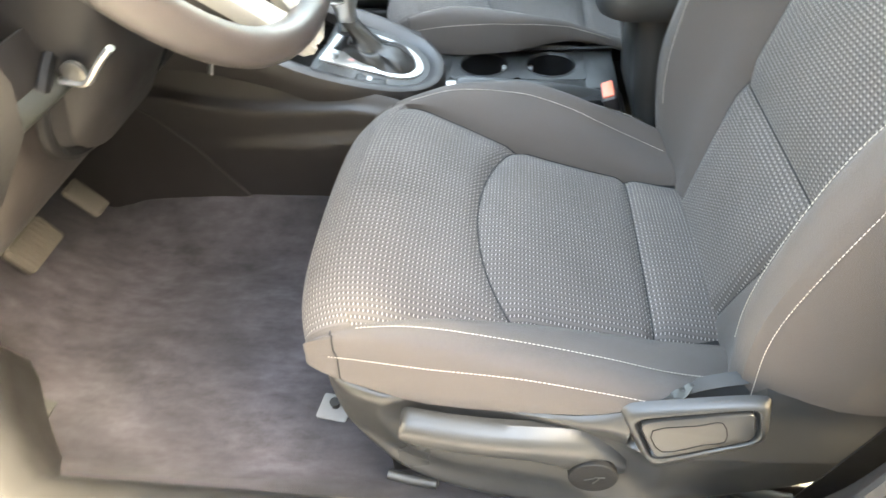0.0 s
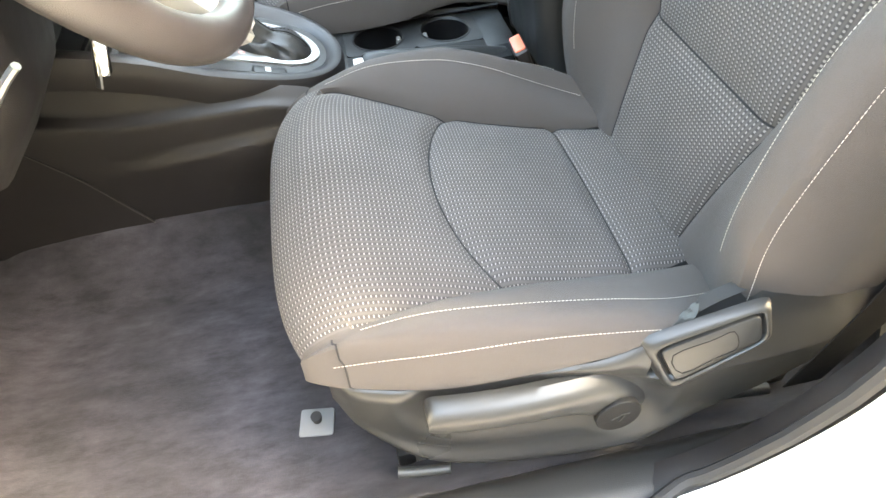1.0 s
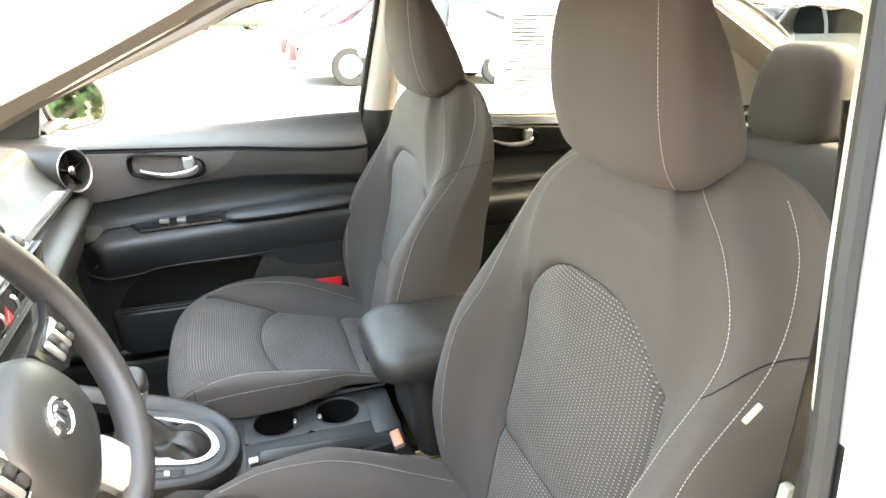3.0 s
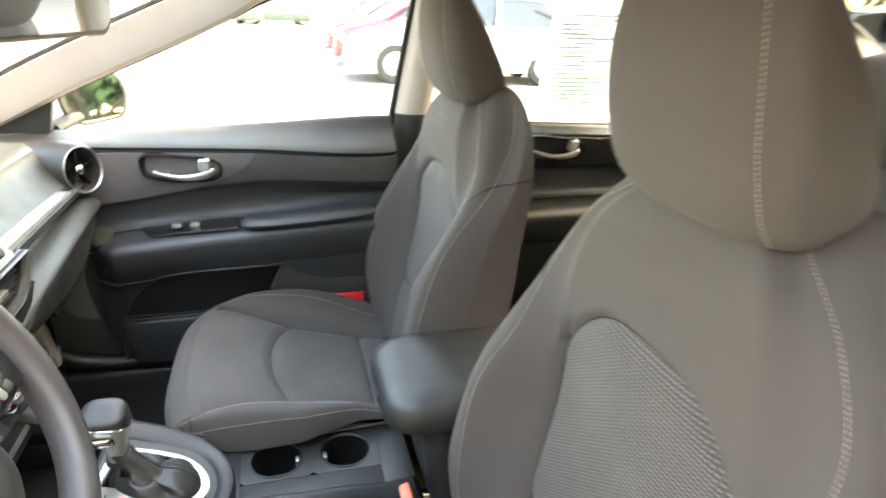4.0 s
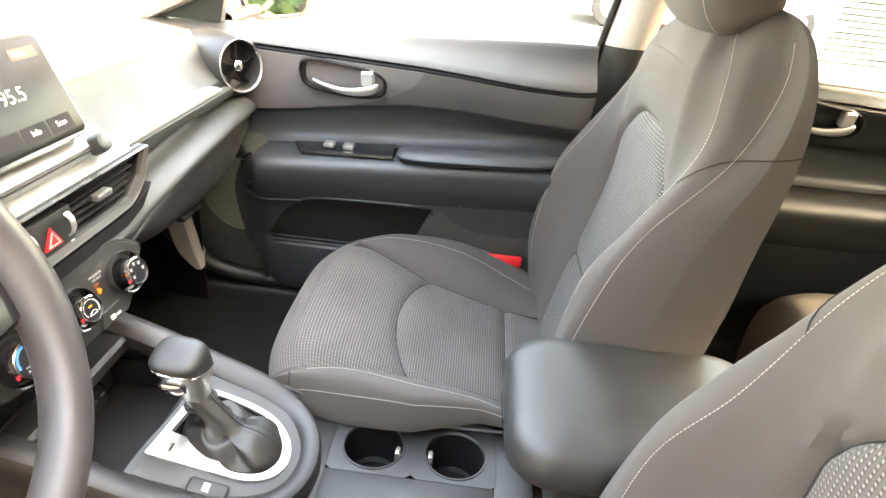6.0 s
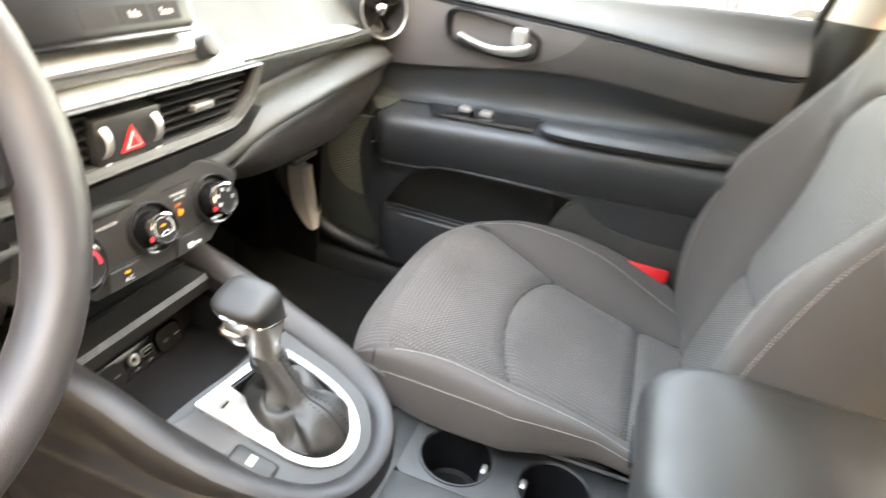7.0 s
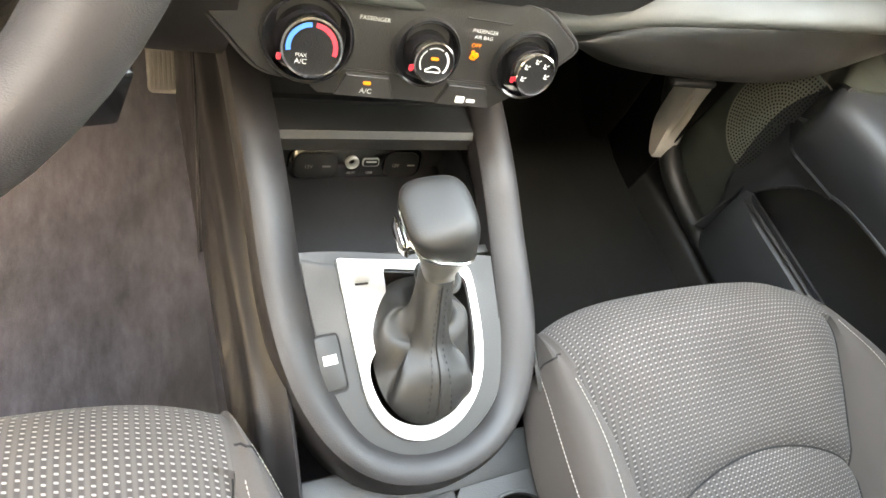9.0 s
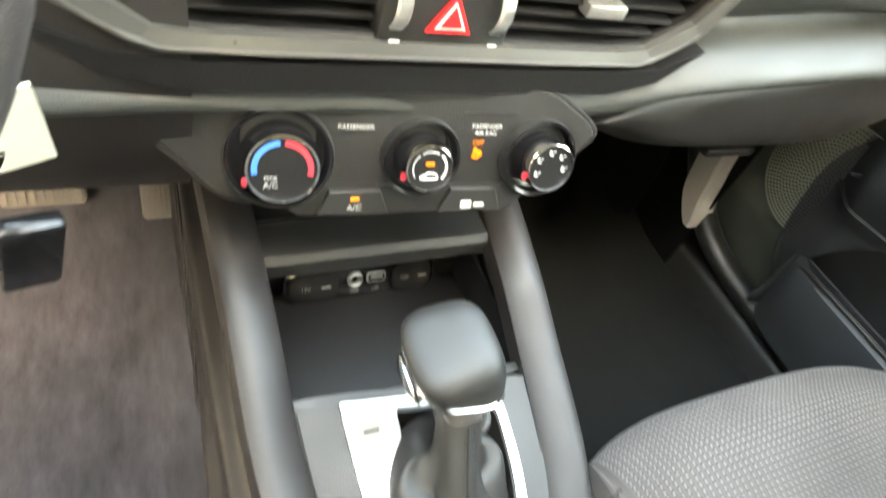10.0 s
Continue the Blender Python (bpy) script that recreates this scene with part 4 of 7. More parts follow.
    for i, r in enumerate(brows):
        z, x0, w1, x1, w2, x2, w3, x3, w4, x4, x5 = r
        k = i / PB
        lift = 0.086 * tent(k, ARC_ROW_B, SEAM_ROW_B, 6.2)
        row, uv = [], []

        def wing(s):
            ctrl = [at(x1, s * w1, z), at((x1 + x2) / 2 + 0.006, s * (w1 + w2) / 2, z), at(x2, s * w2, z), at((x2 + x3) / 2 - 0.008, s * ((w2 + w3) / 2 + 0.002), z), at(x3, s * w3, z), at((x3 + x4) / 2, s * ((w3 + w4) / 2 + 0.008), z), at(x4, s * w4, z), at(x5, 0, z)]
            v = [Vector(c) for c in spline(ctrl[:7], 3)]
            last = v[-1]
            return v + [last.lerp(ctrl[7], t) + Vector((0.006 * math.sin(math.pi * min(1, t * 2)), 0, 0)) for t in (0.06, 0.2, 0.5, 1.0)]
        f = wing(-1)[::-1]
        row += f[:-1]
        uv += [(0, 0)] * (len(f) - 1)
        bl = len(row)
        for j in range(NI + 1):
            t = -1 + 2 * j / NI
            xx = x0 + (x1 - x0) * t * t
            dz = lift * (1 - abs(t) ** 3.0)
            g_ = 0.0
            for rr, wid in ((SEAM_ROW_B, 0.30), (ARC_ROW_B, 0.22)):
                g_ += 0.008 * math.exp(-((k - rr) / wid * 2.6) ** 2)
            if k < ARC_ROW_B + 0.3:
                g_ += 0.008 * math.exp(-((1 - abs(t)) / 0.07) ** 2)
            puff = -0.006 * (1 - t * t) * math.sin(math.pi * min(1, max(0, (k - SEAM_ROW_B) / 2)))
            dxs = (brows[min(i + 1, len(brows) - 1)][1] - brows[max(i - 1, 0)][1]) / (brows[min(i + 1, len(brows) - 1)][0] - brows[max(i - 1, 0)][0] + 1e-9)
            row.append(at(xx + g_ + puff + dz * (dxs if k < 6 else 0), t * w1, z + dz))
            uv.append((t * w1, z + dz))
        f = wing(1)
        row += f[1:]
        uv += [(0, 0)] * (len(f) - 1)
        bp.append(row)
        buv.append(uv)
    b0, b1 = bl, bl + NI

    SHOULDER = [(0, 41.0), (6, 46.0), (12, 50.5), (18, 52.5)]

    def btag(i, j):
        if j < b0 or j >= b1:
            d = b0 - 1 - j if j < b0 else j - b1
            if d < 15 and i >= round(interp(d, SHOULDER)):
                return "upper"
            name = "shell" if d >= 15 else "bolster"
            return name + ("_a" if j < b0 else "_b") if name == "bolster" else name
        return "lower" if i < SEAM_ROW_B * PB else "centre" if i < ARC_ROW_B * PB else "upper"
    g = seat_grid(bp, btag, buv)
    part("backrest_lower_panel", g["lower"], WOVEN_BACK, base, "charcoal woven cloth with pale ribs")
    part("backrest_centre_panel", g["centre"], WOVEN_BACK, base, "charcoal woven cloth with pale ribs")
    part("backrest_upper_panel", g["upper"], CLOTH, base, "plain dark grey cloth")
    part("backrest_bolster", g["bolster_a"], CLOTH, base, "plain dark grey cloth")
    part("backrest_bolster", g["bolster_b"], CLOTH, base, "plain dark grey cloth")
    part("backrest_rear_cover", g["shell"], CLOTH, base, "plain dark grey cloth")
    lines = []
    for jj, s in ((b0 - 6, -1), (b1 + 6, 1)):
        lines.append([bp[i][jj] + Vector((-0.0012, 0, 0)) for i in range(12, len(bp) - 18)])
    for jj, s in ((b0 - 12, -1), (b1 + 12, 1)):
        lines.append([bp[i][jj] + Vector((-0.0008, side * s * 0.001, 0)) for i in range(8, len(bp) - 18)])
    for line in lines:
        part("backrest_stitching", stitches([line]), THREAD, base, "off-white stitching")["kind"] = "stuff"
    for line in ([bp[SEAM_ROW_B * PB][j] for j in range(b0, b1 + 1)], [bp[ARC_ROW_B * PB][j] for j in range(b0, b1 + 1)], [bp[i][b0] for i in range(2, ARC_ROW_B * PB + 1)], [bp[i][b1] for i in range(2, ARC_ROW_B * PB + 1)]):
        part("backrest_seam", tube(line, 0.0015, 6, 1), SEAM, base, "dark sewn seam")

    # the bolster's own panel ends in a seam that climbs outwards to the rear edge
    for s in (-1, 1):
        line = []
        for d in range(6, 19):
            jj = (b1 if s > 0 else b0) + s * d
            k = interp(d, SHOULDER)
            lo = int(k)
            line.append(bp[lo][jj].lerp(bp[lo + 1][jj], k - lo) + Vector((-0.0006, side * s * 0.0006, 0)))
        part("bolster_seam", tube(line, 0.0006, 6, 1), PLASTIC_DARK, base, "dark sewn seam")

    # headrest on two posts
    # front x, z | rear x, z | half width, from the underside to the top
    shape = [(0.748, 1.092, 0.764, 1.104, 0.050), (0.730, 1.082, 0.792, 1.114, 0.098), (0.708, 1.090, 0.806, 1.128, 0.120), (0.688, 1.114, 0.802, 1.148, 0.126), (0.672, 1.160, 0.784, 1.184, 0.128), (0.666, 1.215, 0.760, 1.228, 0.123), (0.668, 1.265, 0.733, 1.270, 0.110), (0.676, 1.303, 0.722, 1.304, 0.090), (0.690, 1.324, 0.712, 1.325, 0.064), (0.699, 1.329, 0.705, 1.329, 0.030)]
    smooth_shape = spline(shape, 5)
    rings, hl = [], ([], [])
    for xf, zf, xr, zr, w in smooth_shape:
        ring = []
        for k in range(48):
            a = 2 * math.pi * k / 48
            c, s = math.cos(a), math.sin(a)
            ring.append((math.copysign(abs(c) ** (0.50 if c > 0 else 0.62), c), math.copysign(abs(s) ** 0.60, s)))
        def spot(c, s):
            f = 0.5 - 0.5 * c
            dish = 0.012 * abs(s) ** 3 * max(0, c)
            return at(xf + (xr - xf) * f + dish, w * s, zf + (zr - zf) * f)
        rings.append([spot(c, s) for c, s in ring])
        for n_, s in enumerate((-0.80, 0.80)):
            sn = abs(s) ** (1 / 0.60)
            hl[n_].append(spot(math.sqrt(1 - sn * sn) ** 0.50, s) + Vector((-0.0012, 0, 0)))
    head = part("headrest", loft(rings), CLOTH, base, "plain dark grey cloth headrest")
    hl = [line[6:-6] for line in hl]
    for line in hl:
        part("headrest_stitching", stitches([line]), THREAD, head, "off-white stitching")["kind"] = "stuff"
    for s in (-1, 1):
        part("headrest_post", tube([at(0.775, s * 0.062, 1.06), at(0.770, s * 0.062, 1.10), at(0.764, s * 0.062, 1.14)], 0.006), CHROME, base, "chromed steel post")
        part("post_guide", lathe([(0.012, -0.006), (0.013, 0.004), (0.010, 0.007), (0.008, 0.007)], pose(0.776 + slide, cy + s * 0.062, 1.116), 16), PLASTIC_DARK, base, "black plastic guide")

    # under the cushion
    part("seat_base", loft([[at(x, s * w, z) for x, s, w in ((0.24, -1, 0.19), (0.70, -1, 0.22), (0.70, 1, 0.22), (0.24, 1, 0.19))] for w_, z in ((0, 0.31), (0, 0.47))]), PLASTIC_DARK, base, "black steel and plastic frame")
    for s in (-1, 1):
        part("seat_rail", box(0.25, 0.78, cy + s * 0.20 - 0.018, cy + s * 0.20 + 0.018, 0.262, 0.292, 0.004), STEEL, base, "grey steel rail")
        part("rail_cap", box(0.238, 0.262, cy + s * 0.20 - 0.020, cy + s * 0.20 + 0.020, 0.258, 0.296, 0.005), PLASTIC_DARK, base, "black end cap")
    return base, at


driver_seat, dat = front_seat(-1, "charcoal cloth driver seat with woven inserts and pale stitching")
front_seat(1, "charcoal cloth passenger seat beside the centre console", -0.02)


def side_shield(base, at):
    """The plastic cover along the outer side of the driver's seat, with its levers."""
    # where the cover meets the cushion: x, half width, z
    edge = [(0.186, 0.200, 0.484), (0.196, 0.221, 0.497), (0.210, 0.233, 0.501), (0.24, 0.243, 0.502), (0.28, 0.254, 0.503), (0.335, 0.262, 0.507), (0.39, 0.267, 0.514), (0.447, 0.2705, 0.522), (0.486, 0.2715, 0.534), (0.51, 0.269, 0.544), (0.535, 0.264, 0.550), (0.56, 0.258, 0.556), (0.60, 0.254, 0.564), (0.68, 0.250, 0.570), (0.78, 0.240, 0.570)]
    low = [(0.186, 0.455), (0.205, 0.425), (0.24, 0.386), (0.272, 0.362), (0.33, 0.340), (0.43, 0.334), (0.51, 0.354), (0.55, 0.374), (0.61, 0.398), (0.69, 0.440), (0.78, 0.520)]
    out = [(0.186, 0.214), (0.205, 0.236), (0.24, 0.250), (0.28, 0.260), (0.34, 0.269), (0.42, 0.277), (0.50, 0.287), (0.60, 0.288), (0.72, 0.280), (0.78, 0.268)]
    rim = [Vector(c) for c in spline(edge, 14)]
    rows = []

    def step(v):
        v = min(1, max(0, v))
        return v * v * (3 - 2 * v)
    for x, we, t in rim:
        l, wo = interp(x, low), interp(x, out)
        row = [at(x, we - 0.030, t - 0.060), at(x, we - 0.022, t - 0.034), at(x, we - 0.011, t - 0.011), at(x, we - 0.003, t - 0.0015)]
        back = step((x - 0.43) / 0.08)
        for k in range(91):
            v = k / 90
            z = t + (l - t) * v
            u = min(1, (t - z) / 0.017)
            near = we + (wo - we) * math.sqrt(max(0, 1 - (1 - u) ** 2))
            far = we + (wo + 0.001 - we) * min(1, (t - z) / max(0.02, t - 0.490)) ** 0.75
            ww = near * (1 - back) + far * back - 0.030 * max(0, (v - 0.88) / 0.12) ** 2
            soft = step((x - 0.20) / 0.08) * step((0.60 - x) / 0.10)
            ww += soft * 0.010 * math.exp(-((v - 0.84) / 0.09) ** 2)
            d = math.hypot(max(0, abs(x - 0.392) - 0.080) / 0.046, (z - 0.460 + 0.07 * (x - 0.392)) / 0.046)
            ww -= 0.011 * step((1.45 - d) / 0.75)
            d = ((abs(x - 0.552) / 0.051) ** 5 + (abs(z - 0.530 - 0.45 * (x - 0.552)) / 0.024) ** 5) ** 0.2
            ww -= 0.014 * step((1.12 - d) / 0.15)
            row.append(at(x, ww, z))
        rows.append(row + [p + Vector((0, 0.004, -0.003 + 0.006 * k / len(row))) for k, p in reversed(list(enumerate(row)))])
    part("side_shield", loft(rows), SHIELD, base, "black moulded plastic side cover")
    # height lever: long bar that swells to a round boss
    ring = []
    spine = [(0.276, 0.482, 0.012), (0.284, 0.482, 0.020), (0.31, 0.481, 0.022), (0.36, 0.483, 0.022), (0.41, 0.481, 0.025), (0.445, 0.468, 0.034), (0.465, 0.456, 0.037), (0.487, 0.448, 0.031), (0.503, 0.444, 0.014)]
    for x, z, h in spline(spine, 5):
        w = 0.275 + 0.011 * math.sin(math.pi * min(1, max(0, (x - 0.27) / 0.24)))
        ring.append([at(x, w - 0.010 + 0.018 * (1 - abs(c) ** 4), z + c * h) for c in np.linspace(-1, 1, 13)] + [at(x, w - 0.018, z + h * 0.9), at(x, w - 0.018, z - h * 0.9)])
    lever = part("height_lever", loft(ring), SHIELD, base, "smooth black plastic lever")
    m = facing(at(0.470, 0.2955, 0.446), (0, -1, 0.10))
    part("pivot_cap", lathe([(0.0245, -0.008), (0.0245, -0.0012), (0.0235, 0.0), (0.001, 0.0008)], m, 40), PLASTIC_DARK, lever, "round black cap")
    bars = joined(*[turned(box(-0.005, 0.005, -0.0007, 0.0007, 0, 0.0010, 0), m @ pose(dx, dy, 0.0004, 0, 0, a)) for dx, dy, a in ((-0.004, 0.0, 25), (0.003, -0.003, 60), (0.006, 0.004, 0))])
    part("embossed_mark", bars, PLASTIC, lever)
    # recline paddle lying in its hollow, level with a raised rim
    corner = [at(*c) for c in ((0.500, 0.2800, 0.533), (0.522, 0.2915, 0.489), (0.598, 0.2915, 0.536), (0.593, 0.2800, 0.563))]
    tl, bl, br, tr = corner
    face = (br - tl).cross(tr - bl).normalized()
    face = -face if face.y > 0 else face

    def spot(a, b, f, off):
        a, b = 0.5 + a * f / 2, 0.5 + b * f / 2
        return tl.lerp(tr, a).lerp(bl.lerp(br, a), b) + face * off

    def outline(f, off, g=1.0):
        """Rounded quad about the paddle's face; g widens it more across than along."""
        ring = []
        for k in range(56):
            c, q = math.cos(2 * math.pi * k / 56), math.sin(2 * math.pi * k / 56)
            ring.append(spot(math.copysign(abs(c) ** 0.28, c), math.copysign(abs(q) ** 0.28, q) * g, f, off))
        return ring
    part("lever_surround", loft([outline(1.30, -0.010, 1.30), outline(1.22, -0.002, 1.25), outline(1.15, 0.0004, 1.16), outline(1.11, 0.0006, 1.10), outline(1.085, -0.0006, 1.06), outline(1.07, -0.010, 1.04)]), SHIELD, base, "moulded rim round the recline lever")
    part("lever_gap", loft([outline(1.12, -0.011), outline(1.12, -0.007)]), SEAM, base, "dark gap round the recline lever")
    paddle = part("recline_lever", loft([outline(1.0, -0.009), outline(1.0, -0.001), outline(0.975, 0.0006), outline(0.90, 0.0012), outline(0.5, 0.0016), outline(0.02, 0.0017)]), SHIELD, base, "black plastic recline lever")
    part("lever_groove", tube([spot(a, b, 0.80, 0.0014) for a, b in ((-1, -0.7), (-1, 0.8), (0, 0.8), (0.55, 0.8), (0.55, -0.7), (0, -0.7))], 0.0006, 6, 3, closed=True), PLASTIC_DARK, paddle, "pressed outline")
    # rail ends on the floor
    for x, z, r in ((0.236, 0.285, 0.007), (0.655, 0.312, 0.008)):
        part("rail_bolt", tube([at(x, 0.235, z), at(x + 0.03, 0.24, z), at(x + 0.065, 0.245, z + 0.003)], r, 10, 2), RAIL_STEEL, base, "grey steel rail end")
    part("airbag_tag", plate(rounded(0.022, 0.0065, 0.002), 0.002, facing(at(0.7165, 0.2458, 0.926), (-0.12, -1, 0.05), (-0.75, 0, 0.66)), 0.0005), KRAFT, base, "small white sewn tag")


side_shield(driver_seat, dat)

# ---- centre console ----
console = thing("centre_console", (0.2, 0.01, 0.25), "black centre console with gear bezel, cup holders and bin", "console")
CY = 0.012


def deck(x):
    """Height of the sloping gear bezel."""
    return 0.5965 - 0.308 * x


def rim_z(x):
    return interp(x, [(-0.40, 0.66), (-0.16, 0.650), (-0.10, 0.645), (0.0, 0.618), (0.07, 0.590), (0.15, 0.564), (0.22, 0.540), (0.27, 0.524)])


# raised U-shaped rim from dash to dash round the gear bezel
path = [(-0.30, -0.120), (-0.20, -0.120), (-0.12, -0.119), (0.0, -0.115), (0.10, -0.111), (0.165, -0.100), (0.215, -0.075), (0.245, -0.038), (0.255, CY), (0.245, 0.060), (0.217, 0.098), (0.165, 0.123), (0.10, 0.133), (0.0, 0.137), (-0.12, 0.141), (-0.20, 0.142), (-0.30, 0.142)]
sm = [Vector((*p, 0)) for p in spline(path, 6)]
rings = []
for i, p in enumerate(sm):
    d = (sm[min(i + 1, len(sm) - 1)] - sm[max(i - 1, 0)]).normalized()
    o = Vector((d.y, -d.x, 0))
    z = rim_z(p.x)
    rings.append([Vector((*(p + o * a).xy, z + b)) for a, b in ((-0.029, -0.032), (-0.0285, -0.0135), (-0.026, -0.0105), (-0.016, -0.004), (-0.007, -0.0004), (0.002, -0.001), (0.007, -0.004), (0.0095, -0.012), (0.0095, -0.030), (0.006, -0.052), (-0.010, -0.056))])
part("console_rim", loft(rings), PLASTIC_WARM, console, "brown-black moulded rim")
part("rim_joint", tube([r[1].lerp(r[0], 0.02) + Vector((0, 0, 0.0004)) for r in rings if r[0].x > 0.062], 0.0011, 6, 1), SEAM, console, "dark joint between rim and bezel")


def console_side(s):
    base_y = -0.125 if s < 0 else 0.147
    rows = []
    for x in np.linspace(-0.62, 0.56, 70):
        top = interp(x, [(-0.62, 0.66), (-0.30, 0.585), (-0.18, 0.564), (-0.07, 0.544), (0.05, 0.541), (0.14, 0.541), (0.20, 0.528), (0.27, 0.500), (0.40, 0.495), (0.56, 0.50)])
        out = 0.006 * interp(x, [(-0.62, 1.6), (-0.2, 1.0), (0.3, 0.2), (0.56, 0.0)])
        ridge = 0.55 * x * 0.16 + 0.468
        swell = 0.011 * min(1, max(0, (x + 0.14) / 0.18))
        tuck = max(top + 0.012, min(top + 0.070, rim_z(x) - 0.038))
        pr = []
        for z, o in spline([(tuck, -0.018), (top + 0.006, -0.013), (top - 0.004, -0.006), (top - 0.010, 0.003), (top - 0.016, 0.005)], 3):
            pr.append(Vector((x, base_y + s * (o + out), z)))
        z0 = top - 0.017
        for k in range(1, 41):
            z = z0 + (0.255 - z0) * k / 40
            d = z - ridge
            bulge = swell * (math.exp(-(d / 0.008) ** 2) if d > 0 else math.exp(-(d / 0.07) ** 2))
            pr.append(Vector((x, base_y + s * (0.005 + out + bulge + 0.005 * max(0, (0.36 - z) / 0.1)), z)))
        rows.append(pr)
    part("console_side", sheet(rows), PLASTIC_WARM if s < 0 else PLASTIC, console, "brown-black side panel")


console_side(-1)
console_side(1)
# thin pale joint between the front kick cover and the console side
seam = [(-0.235, 0.545), (-0.205, 0.523), (-0.17, 0.485), (-0.143, 0.453), (-0.10, 0.388), (-0.066, 0.334), (-0.048, 0.300)]
part("kick_cover", sheet([[Vector((x + dx, -0.1372 - 0.0004 * k + 0.006 * dx, z)) for dx in (0.0, -0.010, -0.12, -0.26)] for k, (x, z) in enumerate(seam)], 0.003), PLASTIC_WARM, console, "lower kick cover ahead of the console side")
part("cover_edge", tube([(x, -0.1390 - 0.0004 * k, z) for k, (x, z) in enumerate(seam)], 0.0006, 6, 4), material("pale_edge", (0.05, 0.046, 0.042), 0.45), console, "pale edge of the cover")


def on_deck(x, y, up=0.0):
    return Vector((x, y, deck(x) + up))


def ring_plate(outer, inner, up, depth, name, mat, label, parent):
    rings = [[on_deck(x, y, up - depth) for x, y in outer], [on_deck(x, y, up - 0.0008) for x, y in outer], [on_deck(x * 0.985 + ix * 0.015, y * 0.985 + iy * 0.015, up) for (x, y), (ix, iy) in zip(outer, inner)],
             [on_deck(x * 0.03 + ix * 0.97, y * 0.03 + iy * 0.97, up) for (x, y), (ix, iy) in zip(outer, inner)], [on_deck(x, y, up - depth) for x, y in inner]]
    return part(name, loft(rings, caps=False), mat, parent, label)


def around(ctrl, per=6):
    pts = spline([ctrl[-1]] + ctrl + ctrl[:2], per)
    return [tuple(p) for p in pts[per:per * (len(ctrl) + 1)]]


plate_out = around([(0.068, -0.052), (0.069, -0.04), (0.073, 0.0), (0.079, 0.060), (0.083, 0.072), (0.098, 0.078), (0.15, 0.077), (0.19, 0.066), (0.217, 0.040), (0.227, 0.006), (0.217, -0.024), (0.19, -0.043), (0.15, -0.048), (0.10, -0.052), (0.075, -0.053)])
plate_in = around([(0.082, -0.010), (0.081, -0.004), (0.084, 0.02), (0.088, 0.058), (0.094, 0.066), (0.105, 0.070), (0.15, 0.068), (0.185, 0.058), (0.207, 0.036), (0.215, 0.006), (0.206, -0.020), (0.187, -0.034), (0.160, -0.037), (0.135, -0.018), (0.10, -0.011)])
bezel_out = around([(0.060, -0.094), (0.060, -0.05), (0.068, 0.02), (0.074, 0.09), (0.080, 0.114), (0.10, 0.113), (0.15, 0.106), (0.20, 0.084), (0.228, 0.050), (0.238, CY), (0.229, -0.028), (0.20, -0.064), (0.15, -0.084), (0.10, -0.092), (0.075, -0.094)])
ring_plate(bezel_out, [(x * 0.97 + 0.15 * 0.03, y * 0.97 + 0.01 * 0.03) for x, y in plate_in], 0.0, 0.02, "gear_bezel", PLASTIC, "charcoal bezel round the gear lever", console)
gear_plate = ring_plate(plate_out, plate_in, 0.0035, 0.006, "gear_plate", SATIN, "satin silver gear surround", console)


def deck_frame(x, y, up, turn=0.0):
    return Matrix.Translation(on_deck(x, y, up)) @ Euler((0, math.atan(0.308), 0)).to_matrix().to_4x4() @ pose(0, 0, 0, 0, 0, turn)


part("release_cover", plate(rounded(0.013, 0.018, 0.003), 0.002, deck_frame(0.084, -0.034, 0.0048), 0.0006), SATIN, gear_plate, "small square silver cover")
part("release_notch", box(-0.001, 0.001, -0.006, 0.006, 0, 0.0006, 0), SEAM, gear_plate).matrix_basis = deck_frame(0.092, -0.034, 0.0048)
part("gear_position_lamp", plate(rounded(0.010, 0.006, 0.002), 0.001, deck_frame(0.114, -0.030, 0.0042), 0.0003), material("faint_red_lamp", (0.75, 0.42, 0.38), 0.4), gear_plate, "faint red gear position mark")
mode = part("mode_button", plate(rounded(0.046, 0.020, 0.004), 0.006, deck_frame(0.152, -0.071, 0.004, 4), 0.0012), PLASTIC, console, "black drive mode button")
part("mode_button_gap", plate(rounded(0.0505, 0.0245, 0.005), 0.004, deck_frame(0.152, -0.071, 0.0018, 4), 0.0), SEAM, console)
part("button_print", box(-0.004, 0.004, -0.006, 0.006, 0, 0.0006, 0), WHITE_PRINT, mode, "white print").matrix_basis = deck_frame(0.150, -0.071, 0.0042, 4)

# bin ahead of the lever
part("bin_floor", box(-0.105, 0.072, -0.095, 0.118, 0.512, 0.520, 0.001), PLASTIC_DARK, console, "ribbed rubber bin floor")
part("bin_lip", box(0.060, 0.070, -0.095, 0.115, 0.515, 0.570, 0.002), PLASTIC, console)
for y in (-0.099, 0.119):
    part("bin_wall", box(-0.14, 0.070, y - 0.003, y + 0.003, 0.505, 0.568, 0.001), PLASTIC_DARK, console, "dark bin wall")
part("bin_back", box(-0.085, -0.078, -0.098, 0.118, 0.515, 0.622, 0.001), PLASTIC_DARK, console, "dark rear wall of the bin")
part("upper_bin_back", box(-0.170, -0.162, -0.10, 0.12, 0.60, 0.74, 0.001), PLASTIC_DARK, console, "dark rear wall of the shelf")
part("shelf", loft([[Vector((x, y, z)) for x, z in ((-0.155, 0.604), (-0.052, 0.588), (-0.043, 0.592), (-0.040, 0.611), (-0.045, 0.617), (-0.155, 0.619))] for y in (-0.096, 0.0, 0.116)]), PLASTIC, console, "black shelf above the sockets")
